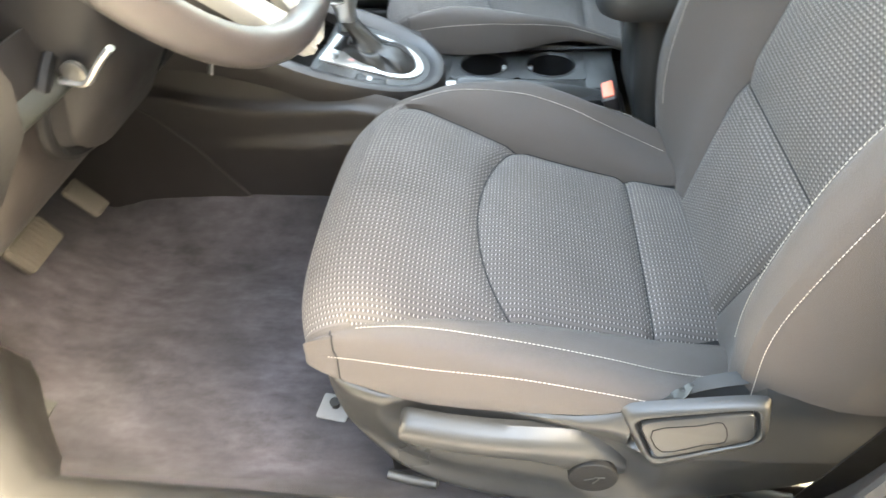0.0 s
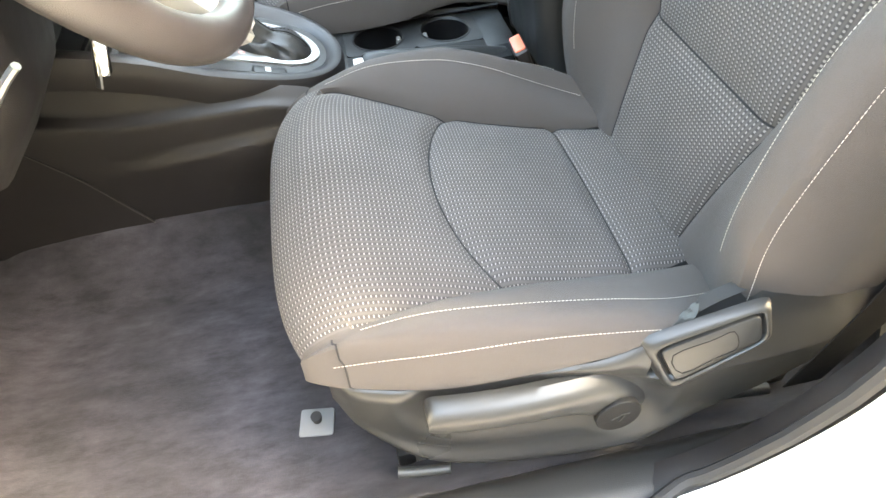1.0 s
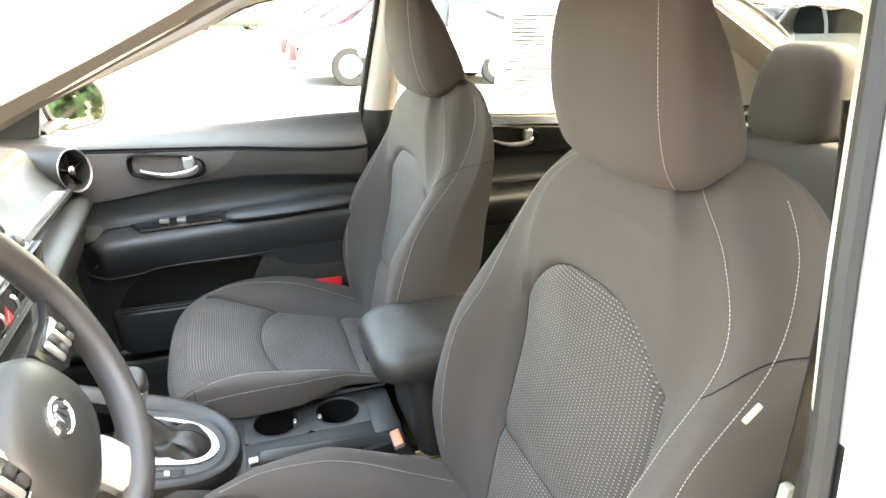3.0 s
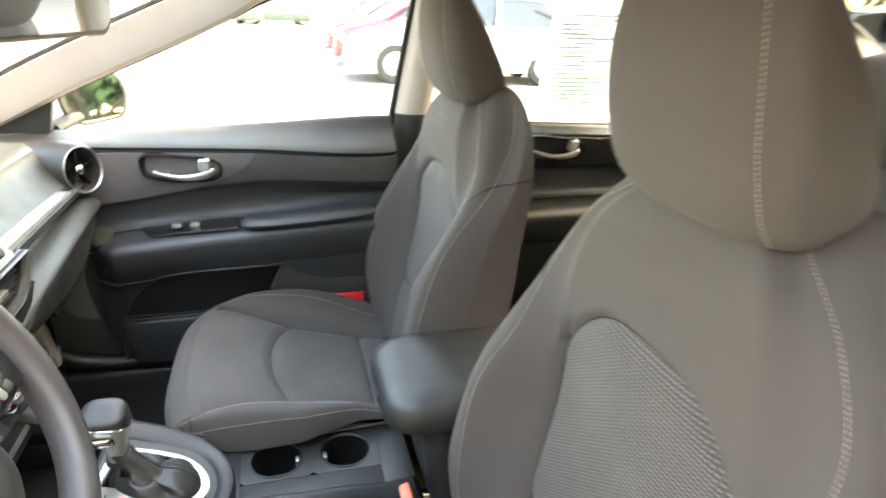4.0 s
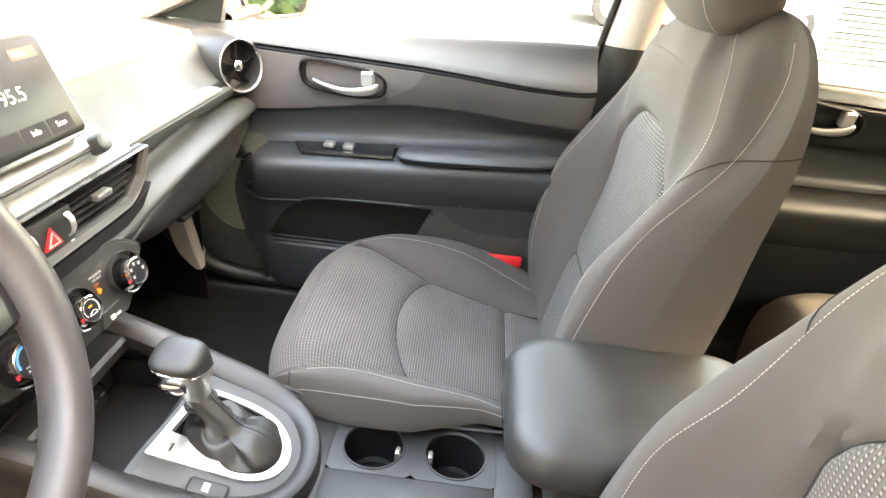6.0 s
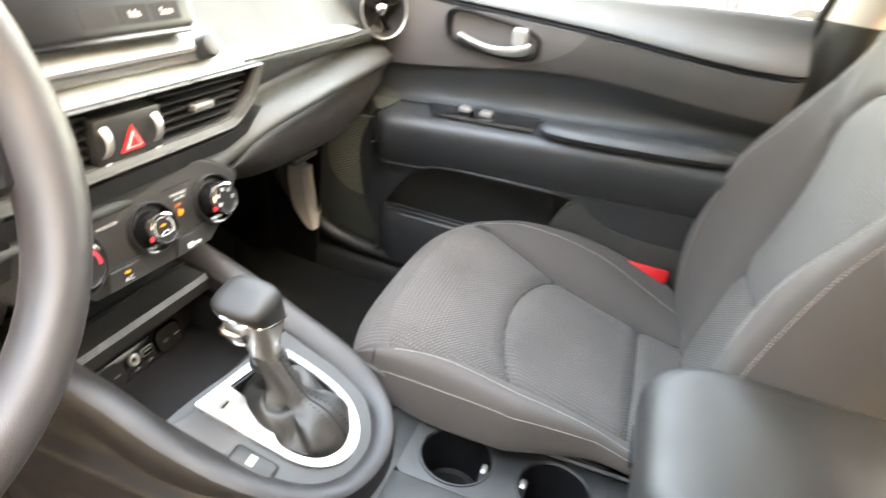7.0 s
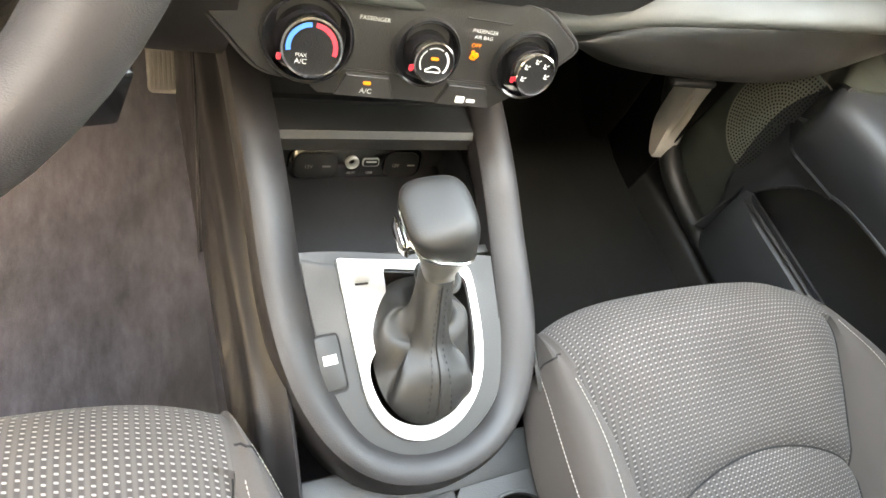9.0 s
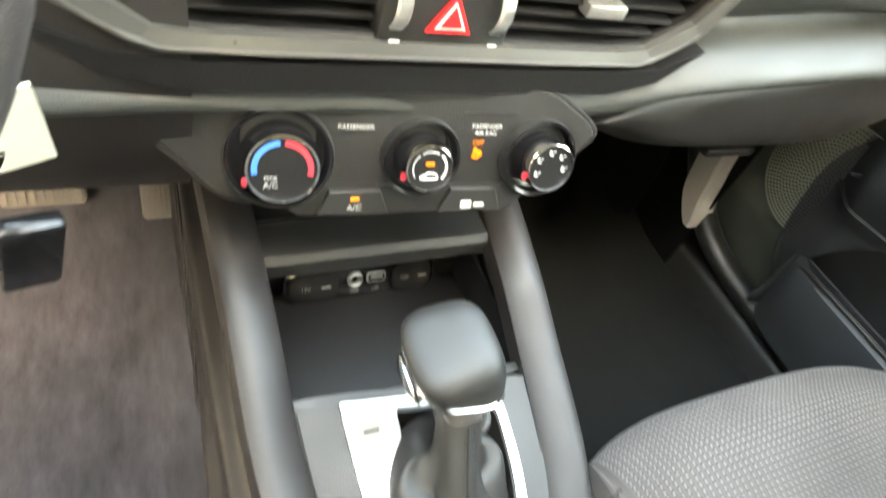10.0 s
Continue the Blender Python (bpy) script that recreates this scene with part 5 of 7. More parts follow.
FAINT_PRINT = material("faint_print", (0.20, 0.20, 0.19), 0.6, vary=0.03)
sockets = part("socket_panel", plate(rounded(0.150, 0.036, 0.012), 0.004, facing((-0.0705, 0.012, 0.536), (1, 0, 0.35)), 0.001), GLOSS, console, "gloss black socket panel")
face = facing((-0.0685, 0.012, 0.5365), (1, 0, 0.35))
for dx, w in ((-0.047, 0.046), (0.050, 0.040)):
    flap = part("socket_flap", plate(rounded(w, 0.030, 0.010), 0.003, face @ pose(dx, 0, 0.002), 0.001), PLASTIC_DARK, console, "black 12 volt socket cover")
    writing("12V", 0.0058, face @ pose(dx - 0.008, 0, 0.0026), FAINT_PRINT, flap)
    part("flap_print", plate(rounded(0.009, 0.0018, 0.0006), 0.0005, face @ pose(dx + 0.011, 0, 0.0026)), FAINT_PRINT, flap)
part("aux_jack", lathe([(0.0075, -0.002), (0.0075, 0.0015), (0.0062, 0.0022), (0.0055, 0.0015), (0.0040, 0.0015), (0.0030, -0.002)], face @ pose(-0.008, 0.004, 0.001), 24), STEEL, sockets, "silver aux jack")
usb = part("usb_port", plate(rounded(0.019, 0.010, 0.003), 0.002, face @ pose(0.013, 0.004, 0.0018), 0.0004), FAINT_PRINT, sockets, "usb port with pale outline")
part("usb_slot", plate(rounded(0.0165, 0.0078, 0.0022), 0.001, face @ pose(0.013, 0.004, 0.0023)), GLOSS, usb)
part("usb_tongue", plate(rounded(0.012, 0.002, 0.0006), 0.0005, face @ pose(0.013, 0.0052, 0.0028)), FAINT_PRINT, usb)
writing("AUX", 0.0044, face @ pose(-0.008, -0.009, 0.0012), FAINT_PRINT, sockets)
writing("USB", 0.0044, face @ pose(0.013, -0.009, 0.0012), FAINT_PRINT, sockets)

# cup tray with two real wells
CUPS = [(0.329, 0.080), (0.449, 0.080)]
TRAY_Z, R = 0.500, 0.0425
bm = bmesh.new()
for cx, cyy in CUPS:
    N = 48
    sq, ci, lo = [], [], []
    for k in range(N):
        a = 2 * math.pi * (k + 0.5) / N
        c, s = math.cos(a), math.sin(a)
        f = 0.052 / max(abs(c), abs(s))
        sq.append(bm.verts.new((cx + c * f * 1.154, cyy + s * f, TRAY_Z)))
        ci.append(bm.verts.new((cx + c * (R + 0.003), cyy + s * (R + 0.003), TRAY_Z)))
        lo.append(bm.verts.new((cx + c * R, cyy + s * R, TRAY_Z - 0.003)))
    for k in range(N):
        j = (k + 1) % N
        bm.faces.new((sq[k], sq[j], ci[j], ci[k]))
        bm.faces.new((ci[k], ci[j], lo[j], lo[k]))
bmesh.ops.remove_doubles(bm, verts=bm.verts, dist=0.0004)
part("cup_deck", bm, PLASTIC, console, "charcoal deck round the cup holders")
part("cup_deck_edge", joined(box(0.230, 0.270, -0.122, 0.145, 0.470, 0.4995, 0.003), box(0.505, 0.560, -0.122, 0.145, 0.470, 0.5, 0.003), box(0.268, 0.507, -0.122, 0.0285, 0.470, 0.500, 0.002), box(0.268, 0.507, 0.1315, 0.146, 0.470, 0.503, 0.003)), PLASTIC, console, "charcoal console top")
for cx, cyy in CUPS:
    well = part("cup_holder", lathe([(R, -0.001), (R - 0.001, -0.03), (R - 0.003, -0.066), (R - 0.008, -0.071), (0.012, -0.072), (0.011, -0.069), (0.001, -0.069)], pose(cx, cyy, TRAY_Z - 0.002), 40), PLASTIC_DARK, console, "black cup well")
    s = 1 if cx < 0.4 else -1
    part("cup_clip", box(cx + s * 0.036 - 0.004, cx + s * 0.036 + 0.004, cyy - 0.008, cyy + 0.008, TRAY_Z - 0.040, TRAY_Z - 0.004, 0.003), SATIN, well, "spring clip with a bright edge")
    part("cup_ring", lathe([(R + 0.0035, 0.0), (R + 0.003, 0.0016), (R + 0.001, 0.0016), (R, 0.0)], pose(cx, cyy, TRAY_Z), 48), PLASTIC, console, "raised rim of the cup holder")
part("cup_tray_lip", tube([(0.262, 0.134, 0.503), (0.30, 0.136, 0.506), (0.40, 0.137, 0.507), (0.50, 0.136, 0.506)], 0.004, 8, 5), PLASTIC, console, "raised lip beside the passenger seat")

# armrest box
rings = []
for z, x0, x1, y0, y1 in spline([(0.49, 0.575, 0.80, -0.098, 0.114), (0.53, 0.568, 0.80, -0.092, 0.108), (0.60, 0.560, 0.80, -0.086, 0.100), (0.655, 0.552, 0.80, -0.084, 0.098)], 3):
    rings.append([Vector(((x0 + x1) / 2 + a, (y0 + y1) / 2 + b, z)) for a, b in rounded(x1 - x0, y1 - y0, 0.03)])
part("armrest_box", loft(rings), PLASTIC, console, "charcoal console box")
rings = []
for z, g in ((0.656, -0.010), (0.659, -0.002), (0.668, 0.002), (0.690, 0.003), (0.706, -0.002), (0.715, -0.010), (0.7185, -0.022), (0.7195, -0.040)):
    rings.append([Vector((0.653 + a * (1 if a > 0 else 1.0), 0.006 + b, z - 0.010 * max(0, -a / 0.15) ** 2 * (z - 0.656) / 0.06)) for a, b in rounded(0.312 + 2 * g, 0.214 + 2 * g, 0.050 + g * 0.5, 7)])
part("armrest_lid", loft(rings), LEATHER, console, "black leather-grained armrest lid")
part("lid_latch", box(0.492, 0.500, -0.020, 0.030, 0.668, 0.676, 0.002), PLASTIC_DARK, console)

# parking brake beside the driver's seat
brake = thing("parking_brake", (0.40, -0.065, 0.50), "black parking brake lever lying in the console", "lever")
part("brake_grip", tube([(0.290, -0.076, 0.546), (0.315, -0.074, 0.545), (0.36, -0.070, 0.540), (0.42, -0.062, 0.531), (0.47, -0.055, 0.520), (0.52, -0.050, 0.508)], 0.0165, 14, 5, flat=0.85, taper=[(0, 0.7), (0.08, 1.0), (0.5, 0.95), (1, 1.1)]), PLASTIC, brake, "black moulded grip")
part("brake_button", tube([(0.276, -0.077, 0.546), (0.284, -0.0765, 0.546), (0.293, -0.076, 0.546)], 0.008, 12, 2), STEEL, brake, "silver release button")
part("brake_gaiter", loft([[Vector((x, y, z)) for x, y, z in ((0.46 - g, -0.094 - g, zz), (0.56 + g, -0.084 - g, zz), (0.56 + g, -0.022 + g, zz), (0.46 - g, -0.030 + g, zz))] for g, zz in ((0.004, 0.495), (-0.004, 0.510), (-0.012, 0.522))]), PLASTIC_DARK, brake, "soft black gaiter")


# gear lever: pleated boot, collar and leather knob
lever = thing("gear_lever", (0.15, 0.015, 0.55), "automatic gear lever with leather boot and silver collar", "gear lever")
rings = []
N = 64
for k in range(29):
    t = k / 28
    cx = 0.150 + (0.103 - 0.150) * (t ** 1.3)
    cyy = 0.016 + (0.022 - 0.016) * t
    hx = interp(t, [(0, 0.063), (0.10, 0.060), (0.24, 0.043), (0.42, 0.0265), (0.70, 0.0185), (1, 0.0155)])
    hy = interp(t, [(0, 0.048), (0.10, 0.045), (0.24, 0.035), (0.42, 0.0245), (0.70, 0.0180), (1, 0.0155)])
    ring = []
    for j in range(N):
        a = 2 * math.pi * j / N
        fold = 0.0
        # deep pleats: two on each flank, a softer pair ahead of the lever
        for a0, wid, deep, mid in ((1.25, 0.22, -0.017, 0.26), (0.85, 0.24, 0.009, 0.22), (1.75, 0.24, 0.008, 0.30), (-1.20, 0.20, -0.018, 0.22), (-0.80, 0.22, 0.008, 0.18), (-1.65, 0.26, 0.010, 0.30), (2.45, 0.25, -0.010, 0.35), (-2.35, 0.25, -0.011, 0.40)):
            away = (a - a0 + math.pi) % (2 * math.pi) - math.pi
            fold += deep * math.exp(-(away / wid) ** 2) * math.exp(-((t - mid) / 0.20) ** 2) * min(1, t * 9)
        fold += 0.0010 * math.sin(7 * a + 9 * t) * math.sin(math.pi * t)
        c, s = math.cos(a), math.sin(a)
        c2, s2 = math.copysign(abs(c) ** 0.85, c), math.copysign(abs(s) ** 0.85, s)
        x, y = cx + (hx + fold) * c2, cyy + (hy + fold * 0.8) * s2
        z = deck(0.15) - 0.308 * (x - 0.15) * (1 - t) - 0.004 + 0.066 * (0.30 * t + 0.70 * t ** 1.6 + 0.16 * math.sin(math.pi * min(1, t * 2.2)) ** 2) + (0.005 * math.sin(3 * a + 1.0 + 2 * t) * math.sin(math.pi * t))
        ring.append(Vector((x, y, z)))
    rings.append(ring)
boot = part("boot", loft(rings), LEATHER, lever, "wrinkled black leather boot")
part("boot_stitching", stitches([[Vector(rings[k][j]) + Vector((0.002, 0, 0.0015)) for k in range(3, 28)] for j in (2, 62)], dash=0.003, gap=0.003, r=0.0006), SEAM, boot)
part("boot_seam", tube([Vector(rings[k][0]) + Vector((0.0006, 0, 0.0004)) for k in range(2, 28)], 0.0008, 6, 1), SEAM, boot, "sewn seam down the boot")
axis = Vector((0.02, -0.37, 1)).normalized()
mk = facing((0.104, 0.025, 0.604), axis, (-1, 0, 0))


def head_edge(c, s):
    """Where leather meets metal on the knob: high beside the button, low behind."""
    return 0.083 - 0.019 * c + 0.005 * s


def squared(a, e=0.64):
    c, s = math.cos(a), math.sin(a)
    return math.copysign(abs(c) ** e, c), math.copysign(abs(s) ** e, s)


turn_ = [squared(2 * math.pi * j / 44) for j in range(44)]
rings = []
for f, w, d in spline([(0.0, 0.0150, 0.0155), (0.22, 0.0152, 0.0158), (0.42, 0.0165, 0.018), (0.60, 0.0195, 0.023), (0.76, 0.0235, 0.0268), (0.90, 0.0268, 0.0298), (1.0, 0.0280, 0.0310)], 4):
    rings.append([mk @ Vector((w * 0.94 * c - 0.002 * f, d * 0.92 * s, -0.012 + f * (head_edge(c, s) + 0.014))) for c, s in turn_])
part("collar", loft(rings), SATIN, lever, "satin silver collar that flares into the knob")
rings = []
for h, g in spline([(0.0, 0.955), (0.002, 1.0), (0.10, 1.025), (0.40, 1.045), (0.64, 1.03), (0.80, 0.96), (0.90, 0.84), (0.96, 0.66), (0.988, 0.42), (1.0, 0.18), (1.0, 0.02)], 3):
    ring = []
    for c, s in turn_:
        e = head_edge(c, s)
        ring.append(mk @ Vector((0.0264 * g * c - 0.001, 0.0290 * g * s, e + h * (0.1165 - e))))
    rings.append(ring)
part("knob", loft(rings), LEATHER, lever, "black leather knob")
part("knob_band", tube([mk @ Vector((0.0266 * c - 0.0015, 0.0292 * s, head_edge(c, s))) for c, s in turn_[::2]], 0.0014, 8, 2, closed=True), CHROME, lever, "thin bright band")
part("shift_button", loft([[mk @ Vector((-x, y, z)) for y, z in [(py + 0.004, pz + 0.0765) for py, pz in rounded(w, h, 0.006)]] for x, w, h in ((0.020, 0.030, 0.019), (0.0315, 0.030, 0.019), (0.0345, 0.022, 0.012))]), CHROME, lever, "silver shift button")
part("button_gap", tube([mk @ Vector((-0.0295, py + 0.004, pz + 0.0765)) for py, pz in rounded(0.032, 0.019, 0.007)[::2]], 0.0008, 6, 2, closed=True), SEAM, lever)
part("boot_collar", tube([mk @ Vector((0.0165 * c, 0.017 * s, -0.010)) for c, s in turn_[::3]], 0.0035, 8, 2, closed=True), LEATHER, lever, "leather cuff under the collar")

# belt buckle beside the driver's cushion
buckle = thing("belt_buckle", (0.52, -0.112, 0.45), "black belt buckle with orange-red release button", "seat belt")
mb = facing((0.522, -0.110, 0.560), (-0.42, -0.10, 1.0), (1, 0, 0))
part("buckle_body", loft([[mb @ Vector((x, y, z)) for x, y in rounded(w, h, 0.006)] for z, w, h in ((-0.090, 0.030, 0.018), (-0.05, 0.040, 0.020), (-0.002, 0.044, 0.022), (0.0, 0.040, 0.018))]), PLASTIC_WARM, buckle, "black plastic buckle")
part("release_button", plate(rounded(0.036, 0.017, 0.003), 0.008, mb @ pose(0, 0, 0.003), 0.0015), ORANGE, buckle, "orange-red release button")

# ---- dashboard ----
dash = thing("dashboard", (-0.3, 0.0, 0.7), "black moulded dashboard with silver trim and vents", "dashboard")


def dash_section(y):
    """Top skin from the windscreen base to the crease, as (x, z)."""
    b = 0.02 * (abs(y) / 0.7) ** 2
    return [(-0.80, 0.975), (-0.60, 0.985), (-0.35, 0.985), (-0.20, 0.975 - b * 0.3), (-0.135, 0.962), (-0.118, 0.950)]


def dash_face(y):
    return [(-0.118, 0.950), (-0.112, 0.936), (-0.085, 0.905), (-0.062, 0.882)]


ys = list(np.linspace(-0.70, 0.575, 50))
part("dash_top", sheet([[Vector((x, y, z)) for x, z in [tuple(v) for v in spline(dash_section(y), 3)]] for y in ys]), PLASTIC_SOFT, dash, "soft black dash top")
part("dash_face", sheet([[Vector((x, y, z)) for x, z in [tuple(v) for v in spline(dash_face(y), 3)]] for y in ys]), PLASTIC_SOFT, dash, "soft black dash face")


def lower_lip(y):
    """Where the padded lower dash turns under."""
    return interp(y, [(-0.70, 0.768), (-0.15, 0.762), (0.12, 0.752), (0.155, 0.757), (0.20, 0.774), (0.26, 0.784), (0.40, 0.796), (0.60, 0.812)])


def pad_top(y):
    """Where the pad begins below the shadowed face."""
    return interp(y, [(-0.70, 0.800), (-0.20, 0.790), (-0.10, 0.786), (0.10, 0.786), (0.16, 0.795), (0.25, 0.813), (0.42, 0.829), (0.60, 0.842)])


rows = []
for y in np.linspace(-0.70, 0.60, 90):
    zl, zt = lower_lip(y), pad_top(y)
    bulge = -0.012 * math.exp(-(y / 0.2) ** 4)
    h = zt - zl
    rows.append([Vector((x, y, z)) for x, z in [tuple(v) for v in spline([(-0.060, 0.874), (-0.044, 0.868), (-0.049 + bulge, 0.852), (-0.068 + bulge, zt + 0.014), (-0.062 + bulge, zt + 0.004), (-0.040 + bulge, zt + 0.001), (-0.022 + bulge, zt - 0.30 * h), (-0.016 + bulge, zt - 0.62 * h), (-0.022 + bulge, zl + 0.005), (-0.050 + bulge, zl)], 3)]])
part("dash_pad", sheet(rows), PLASTIC_SOFT, dash, "soft black lower pad")
part("trim_groove", sheet([[Vector((x, y, z)) for x, z in ((-0.066, 0.884), (-0.056, 0.876), (-0.056, 0.870))] for y in ys]), PLASTIC_DARK, dash)
# silver spear towards the passenger's vent
rings = []
for y, h in spline([(0.135, 0.008), (0.16, 0.010), (0.30, 0.0105), (0.42, 0.0095), (0.49, 0.007), (0.512, 0.002)], 4):
    x, z = -0.050, 0.877
    rings.append([Vector((x + a, y, z + b * h)) for a, b in ((-0.012, -1.2), (0.0, -1.0), (0.006, -0.3), (0.004, 0.5), (-0.004, 1.0), (-0.014, 1.0))])
part("silver_trim", loft(rings), SATIN, dash, "long satin silver trim strip")
# glove box and its joint
rows = []
for y in np.linspace(0.150, 0.600, 40):
    zt = lower_lip(y) - 0.002
    zb = interp(y, [(0.15, 0.742), (0.19, 0.728), (0.24, 0.712), (0.34, 0.704), (0.48, 0.706), (0.54, 0.722), (0.60, 0.760)])
    zb = min(zb, zt - 0.012)
    rows.append([Vector((x, y, z)) for x, z in [tuple(v) for v in spline([(-0.052, zt), (-0.040, zt - 0.004), (-0.033, zt * 0.7 + zb * 0.3), (-0.038, zt * 0.3 + zb * 0.7), (-0.052, zb), (-0.09, zb - 0.020), (-0.20, zb - 0.045)], 3)]])
glove = part("glove_box", sheet(rows), PLASTIC, dash, "black glove box door")
part("glove_latch", box(-0.066, -0.050, 0.33, 0.40, 0.690, 0.700, 0.004), PLASTIC_DARK, glove)
# hidden boxes added so that windscreen light can't leak into the footwell
part("dash_closing", joined(box(-0.79, -0.13, 0.57, 0.735, 0.915, 0.930, 0.002), box(-0.80, -0.74, -0.71, 0.71, 0.93, 0.972, 0.0)), PLASTIC_DARK, dash, "hidden strips added under the dash to stop light leaks")
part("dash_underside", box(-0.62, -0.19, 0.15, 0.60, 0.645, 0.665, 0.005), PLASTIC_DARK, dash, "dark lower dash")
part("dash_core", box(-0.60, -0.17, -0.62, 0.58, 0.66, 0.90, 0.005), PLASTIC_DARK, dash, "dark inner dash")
# the dash's end beside the passenger's door
part("dash_end", loft([[Vector((x, y, z)) for x, z in ((-0.15, 0.955), (-0.11, 0.92), (-0.085, 0.87), (-0.045, 0.845), (-0.03, 0.815), (-0.045, 0.785), (-0.10, 0.74), (-0.50, 0.66), (-0.60, 0.97))] for y in (0.590, 0.60, 0.622)]), PLASTIC_SOFT, dash, "rounded end of the dash")


def round_vent(at, normal, r):
    m = facing(at, normal)
    v = part("round_vent", lathe([(r * 1.30, -0.09), (r * 1.18, -0.03), (r * 1.08, 0.0), (r * 0.98, 0.008), (r * 0.88, 0.006), (r * 0.82, -0.004), (r * 0.80, -0.03)], m, 40), PLASTIC, dash, "round vent housing")
    part("vent_ring", lathe([(r * 0.99, 0.006), (r * 0.95, 0.0100), (r * 0.905, 0.007), (r * 0.89, 0.001)], m, 40), SATIN, v, "satin silver ring")
    part("vent_back", lathe([(r * 0.8, -0.032), (r * 0.8, -0.028), (0.001, -0.028)], m, 24), SEAM, v)
    for k in range(5):
        a = radians(k * 72 + 15)
        part("vent_blade", turned(box(0.004, r * 0.80, -0.0012, 0.0012, -0.020, -0.004, 0), m @ pose(0, 0, 0, 0, 0, k * 72 + 15)), PLASTIC_DARK, v, "black vent blade")
    part("vent_hub", lathe([(0.010, -0.02), (0.010, 0.0), (0.007, 0.003), (0.001, 0.004)], m, 16), CHROME, v, "bright hub")


round_vent((-0.042, 0.590, 0.9035), (0.88, -0.50, 0.12), 0.051)

# The vents and the heater panel are built about x = 0 and set back into the dash.
before = set(bpy.data.objects)
# ---- centre vents and hazard switch ----
def vent_outline(grow):
    """A shallow bowl: wide above, with slanted lower corners."""
    pts = [(-0.200, 0.882), (-0.180, 0.852), (-0.150, 0.832), (-0.125, 0.829), (0.125, 0.829), (0.150, 0.832), (0.180, 0.852), (0.200, 0.882)]
    return [(y + grow * (1 if y > 0 else -1), z - grow * (1 if z < 0.87 else -0.2)) for y, z in pts]


part("vent_frame", loft([[Vector((x, y, z)) for y, z in vent_outline(g)] for x, g in ((-0.05, 0.012), (-0.004, 0.012), (0.001, 0.009), (0.001, 0.006), (-0.006, 0.0), (-0.05, -0.002))], caps=False), PLASTIC_DARK, dash, "black frame round the centre vents", smooth=False)
part("vent_cavity", loft([[Vector((x, y, z)) for y, z in vent_outline(-0.001)] for x in (-0.056, -0.050)]), SEAM, dash, "dark vent cavity", smooth=False)
part("vent_chamfer", loft([[Vector((x, y, z)) for y, z in vent_outline(g)] for x, g in ((-0.010, 0.001), (0.001, 0.0015), (0.0035, 0.0075), (0.0035, 0.0100), (-0.012, 0.0125))], caps=False), VENT_TRIM, dash, "satin grey chamfer round the vents", smooth=False)
part("vent_recess", loft([[Vector((x, y, z)) for y, z in ((-0.205, 0.832), (-0.170, 0.8165), (-0.130, 0.8135), (0.130, 0.8135), (0.170, 0.8165), (0.205, 0.832), (0.175, 0.806), (0.135, 0.796), (-0.135, 0.796), (-0.175, 0.806))] for x in (-0.04, 0.0025)]), PLASTIC_DARK, dash, "black band under the vents", smooth=False)
part("vent_lower_bright", tube([(0.0, -0.209, 0.878), (0.0015, -0.188, 0.845), (0.002, -0.156, 0.8235), (0.002, -0.126, 0.820), (0.002, 0.0, 0.8195), (0.002, 0.126, 0.820), (0.002, 0.156, 0.8235), (0.0015, 0.188, 0.845), (0.0, 0.209, 0.878)], 0.0022, 8, 5), DARK_TRIM, dash, "thin silver edge under the vents")
for s in (-1, 1):
    for k in range(5):
        z = 0.836 + k * 0.0092
        part("vent_slat", turned(box(-0.030, 0.0, s * (0.103 + 0.003 * k) - 0.062 - 0.003 * k, s * (0.103 + 0.003 * k) + 0.062 + 0.003 * k, -0.0014, 0.0014, 0.001), pose(-0.008, 0, z, 0, 8, 0)), PLASTIC_DARK, dash, "black vent slat")
    part("vent_tab", box(-0.012, 0.0, s * 0.105 - 0.015, s * 0.105 + 0.015, 0.849, 0.858, 0.002), SATIN, dash, "silver vent tab")
hz = part("hazard_panel", box(-0.03, -0.001, -0.041, 0.041, 0.822, 0.871, 0.004), PLASTIC, dash, "black panel with vent wheels")
part("hazard_button", plate([(-0.014, -0.010), (0.014, -0.010), (0.0, 0.014)], 0.003, facing((0.0015, 0.0, 0.845), (1, 0, 0.05)), 0.0008), RED, hz, "red triangular hazard button", smooth=False)
part("hazard_outline", plate([(-0.0095, -0.0072), (0.0095, -0.0072), (0.0, 0.0088)], 0.001, facing((0.0021, 0.0, 0.845), (1, 0, 0.05))), WHITE_PRINT, hz, "white triangle", smooth=False)
part("hazard_inner", plate([(-0.0068, -0.0057), (0.0068, -0.0057), (0.0, 0.0065)], 0.001, facing((0.0027, 0.0, 0.845), (1, 0, 0.05))), RED, hz, "red middle", smooth=False)
for s in (-1, 1):
    part("vent_wheel", lathe([(0.0165, -0.0045), (0.018, -0.003), (0.018, 0.003), (0.0165, 0.0045)], pose(-0.011, s * 0.031, 0.849, 90, 0, 0), 24), SATIN, hz, "silver thumb wheel")
    part("wheel_mark", box(0.0, 0.0008, s * 0.031 - 0.003, s * 0.031 + 0.003, 0.8245, 0.829, 0), WHITE_PRINT, hz)

for o in set(bpy.data.objects) - before:
    if o.parent == dash:
        o.data.transform(Matrix.Translation((-0.026, 0, -0.012)))
        for c in o.children:
            c.data.transform(Matrix.Translation((-0.026, 0, -0.012)))
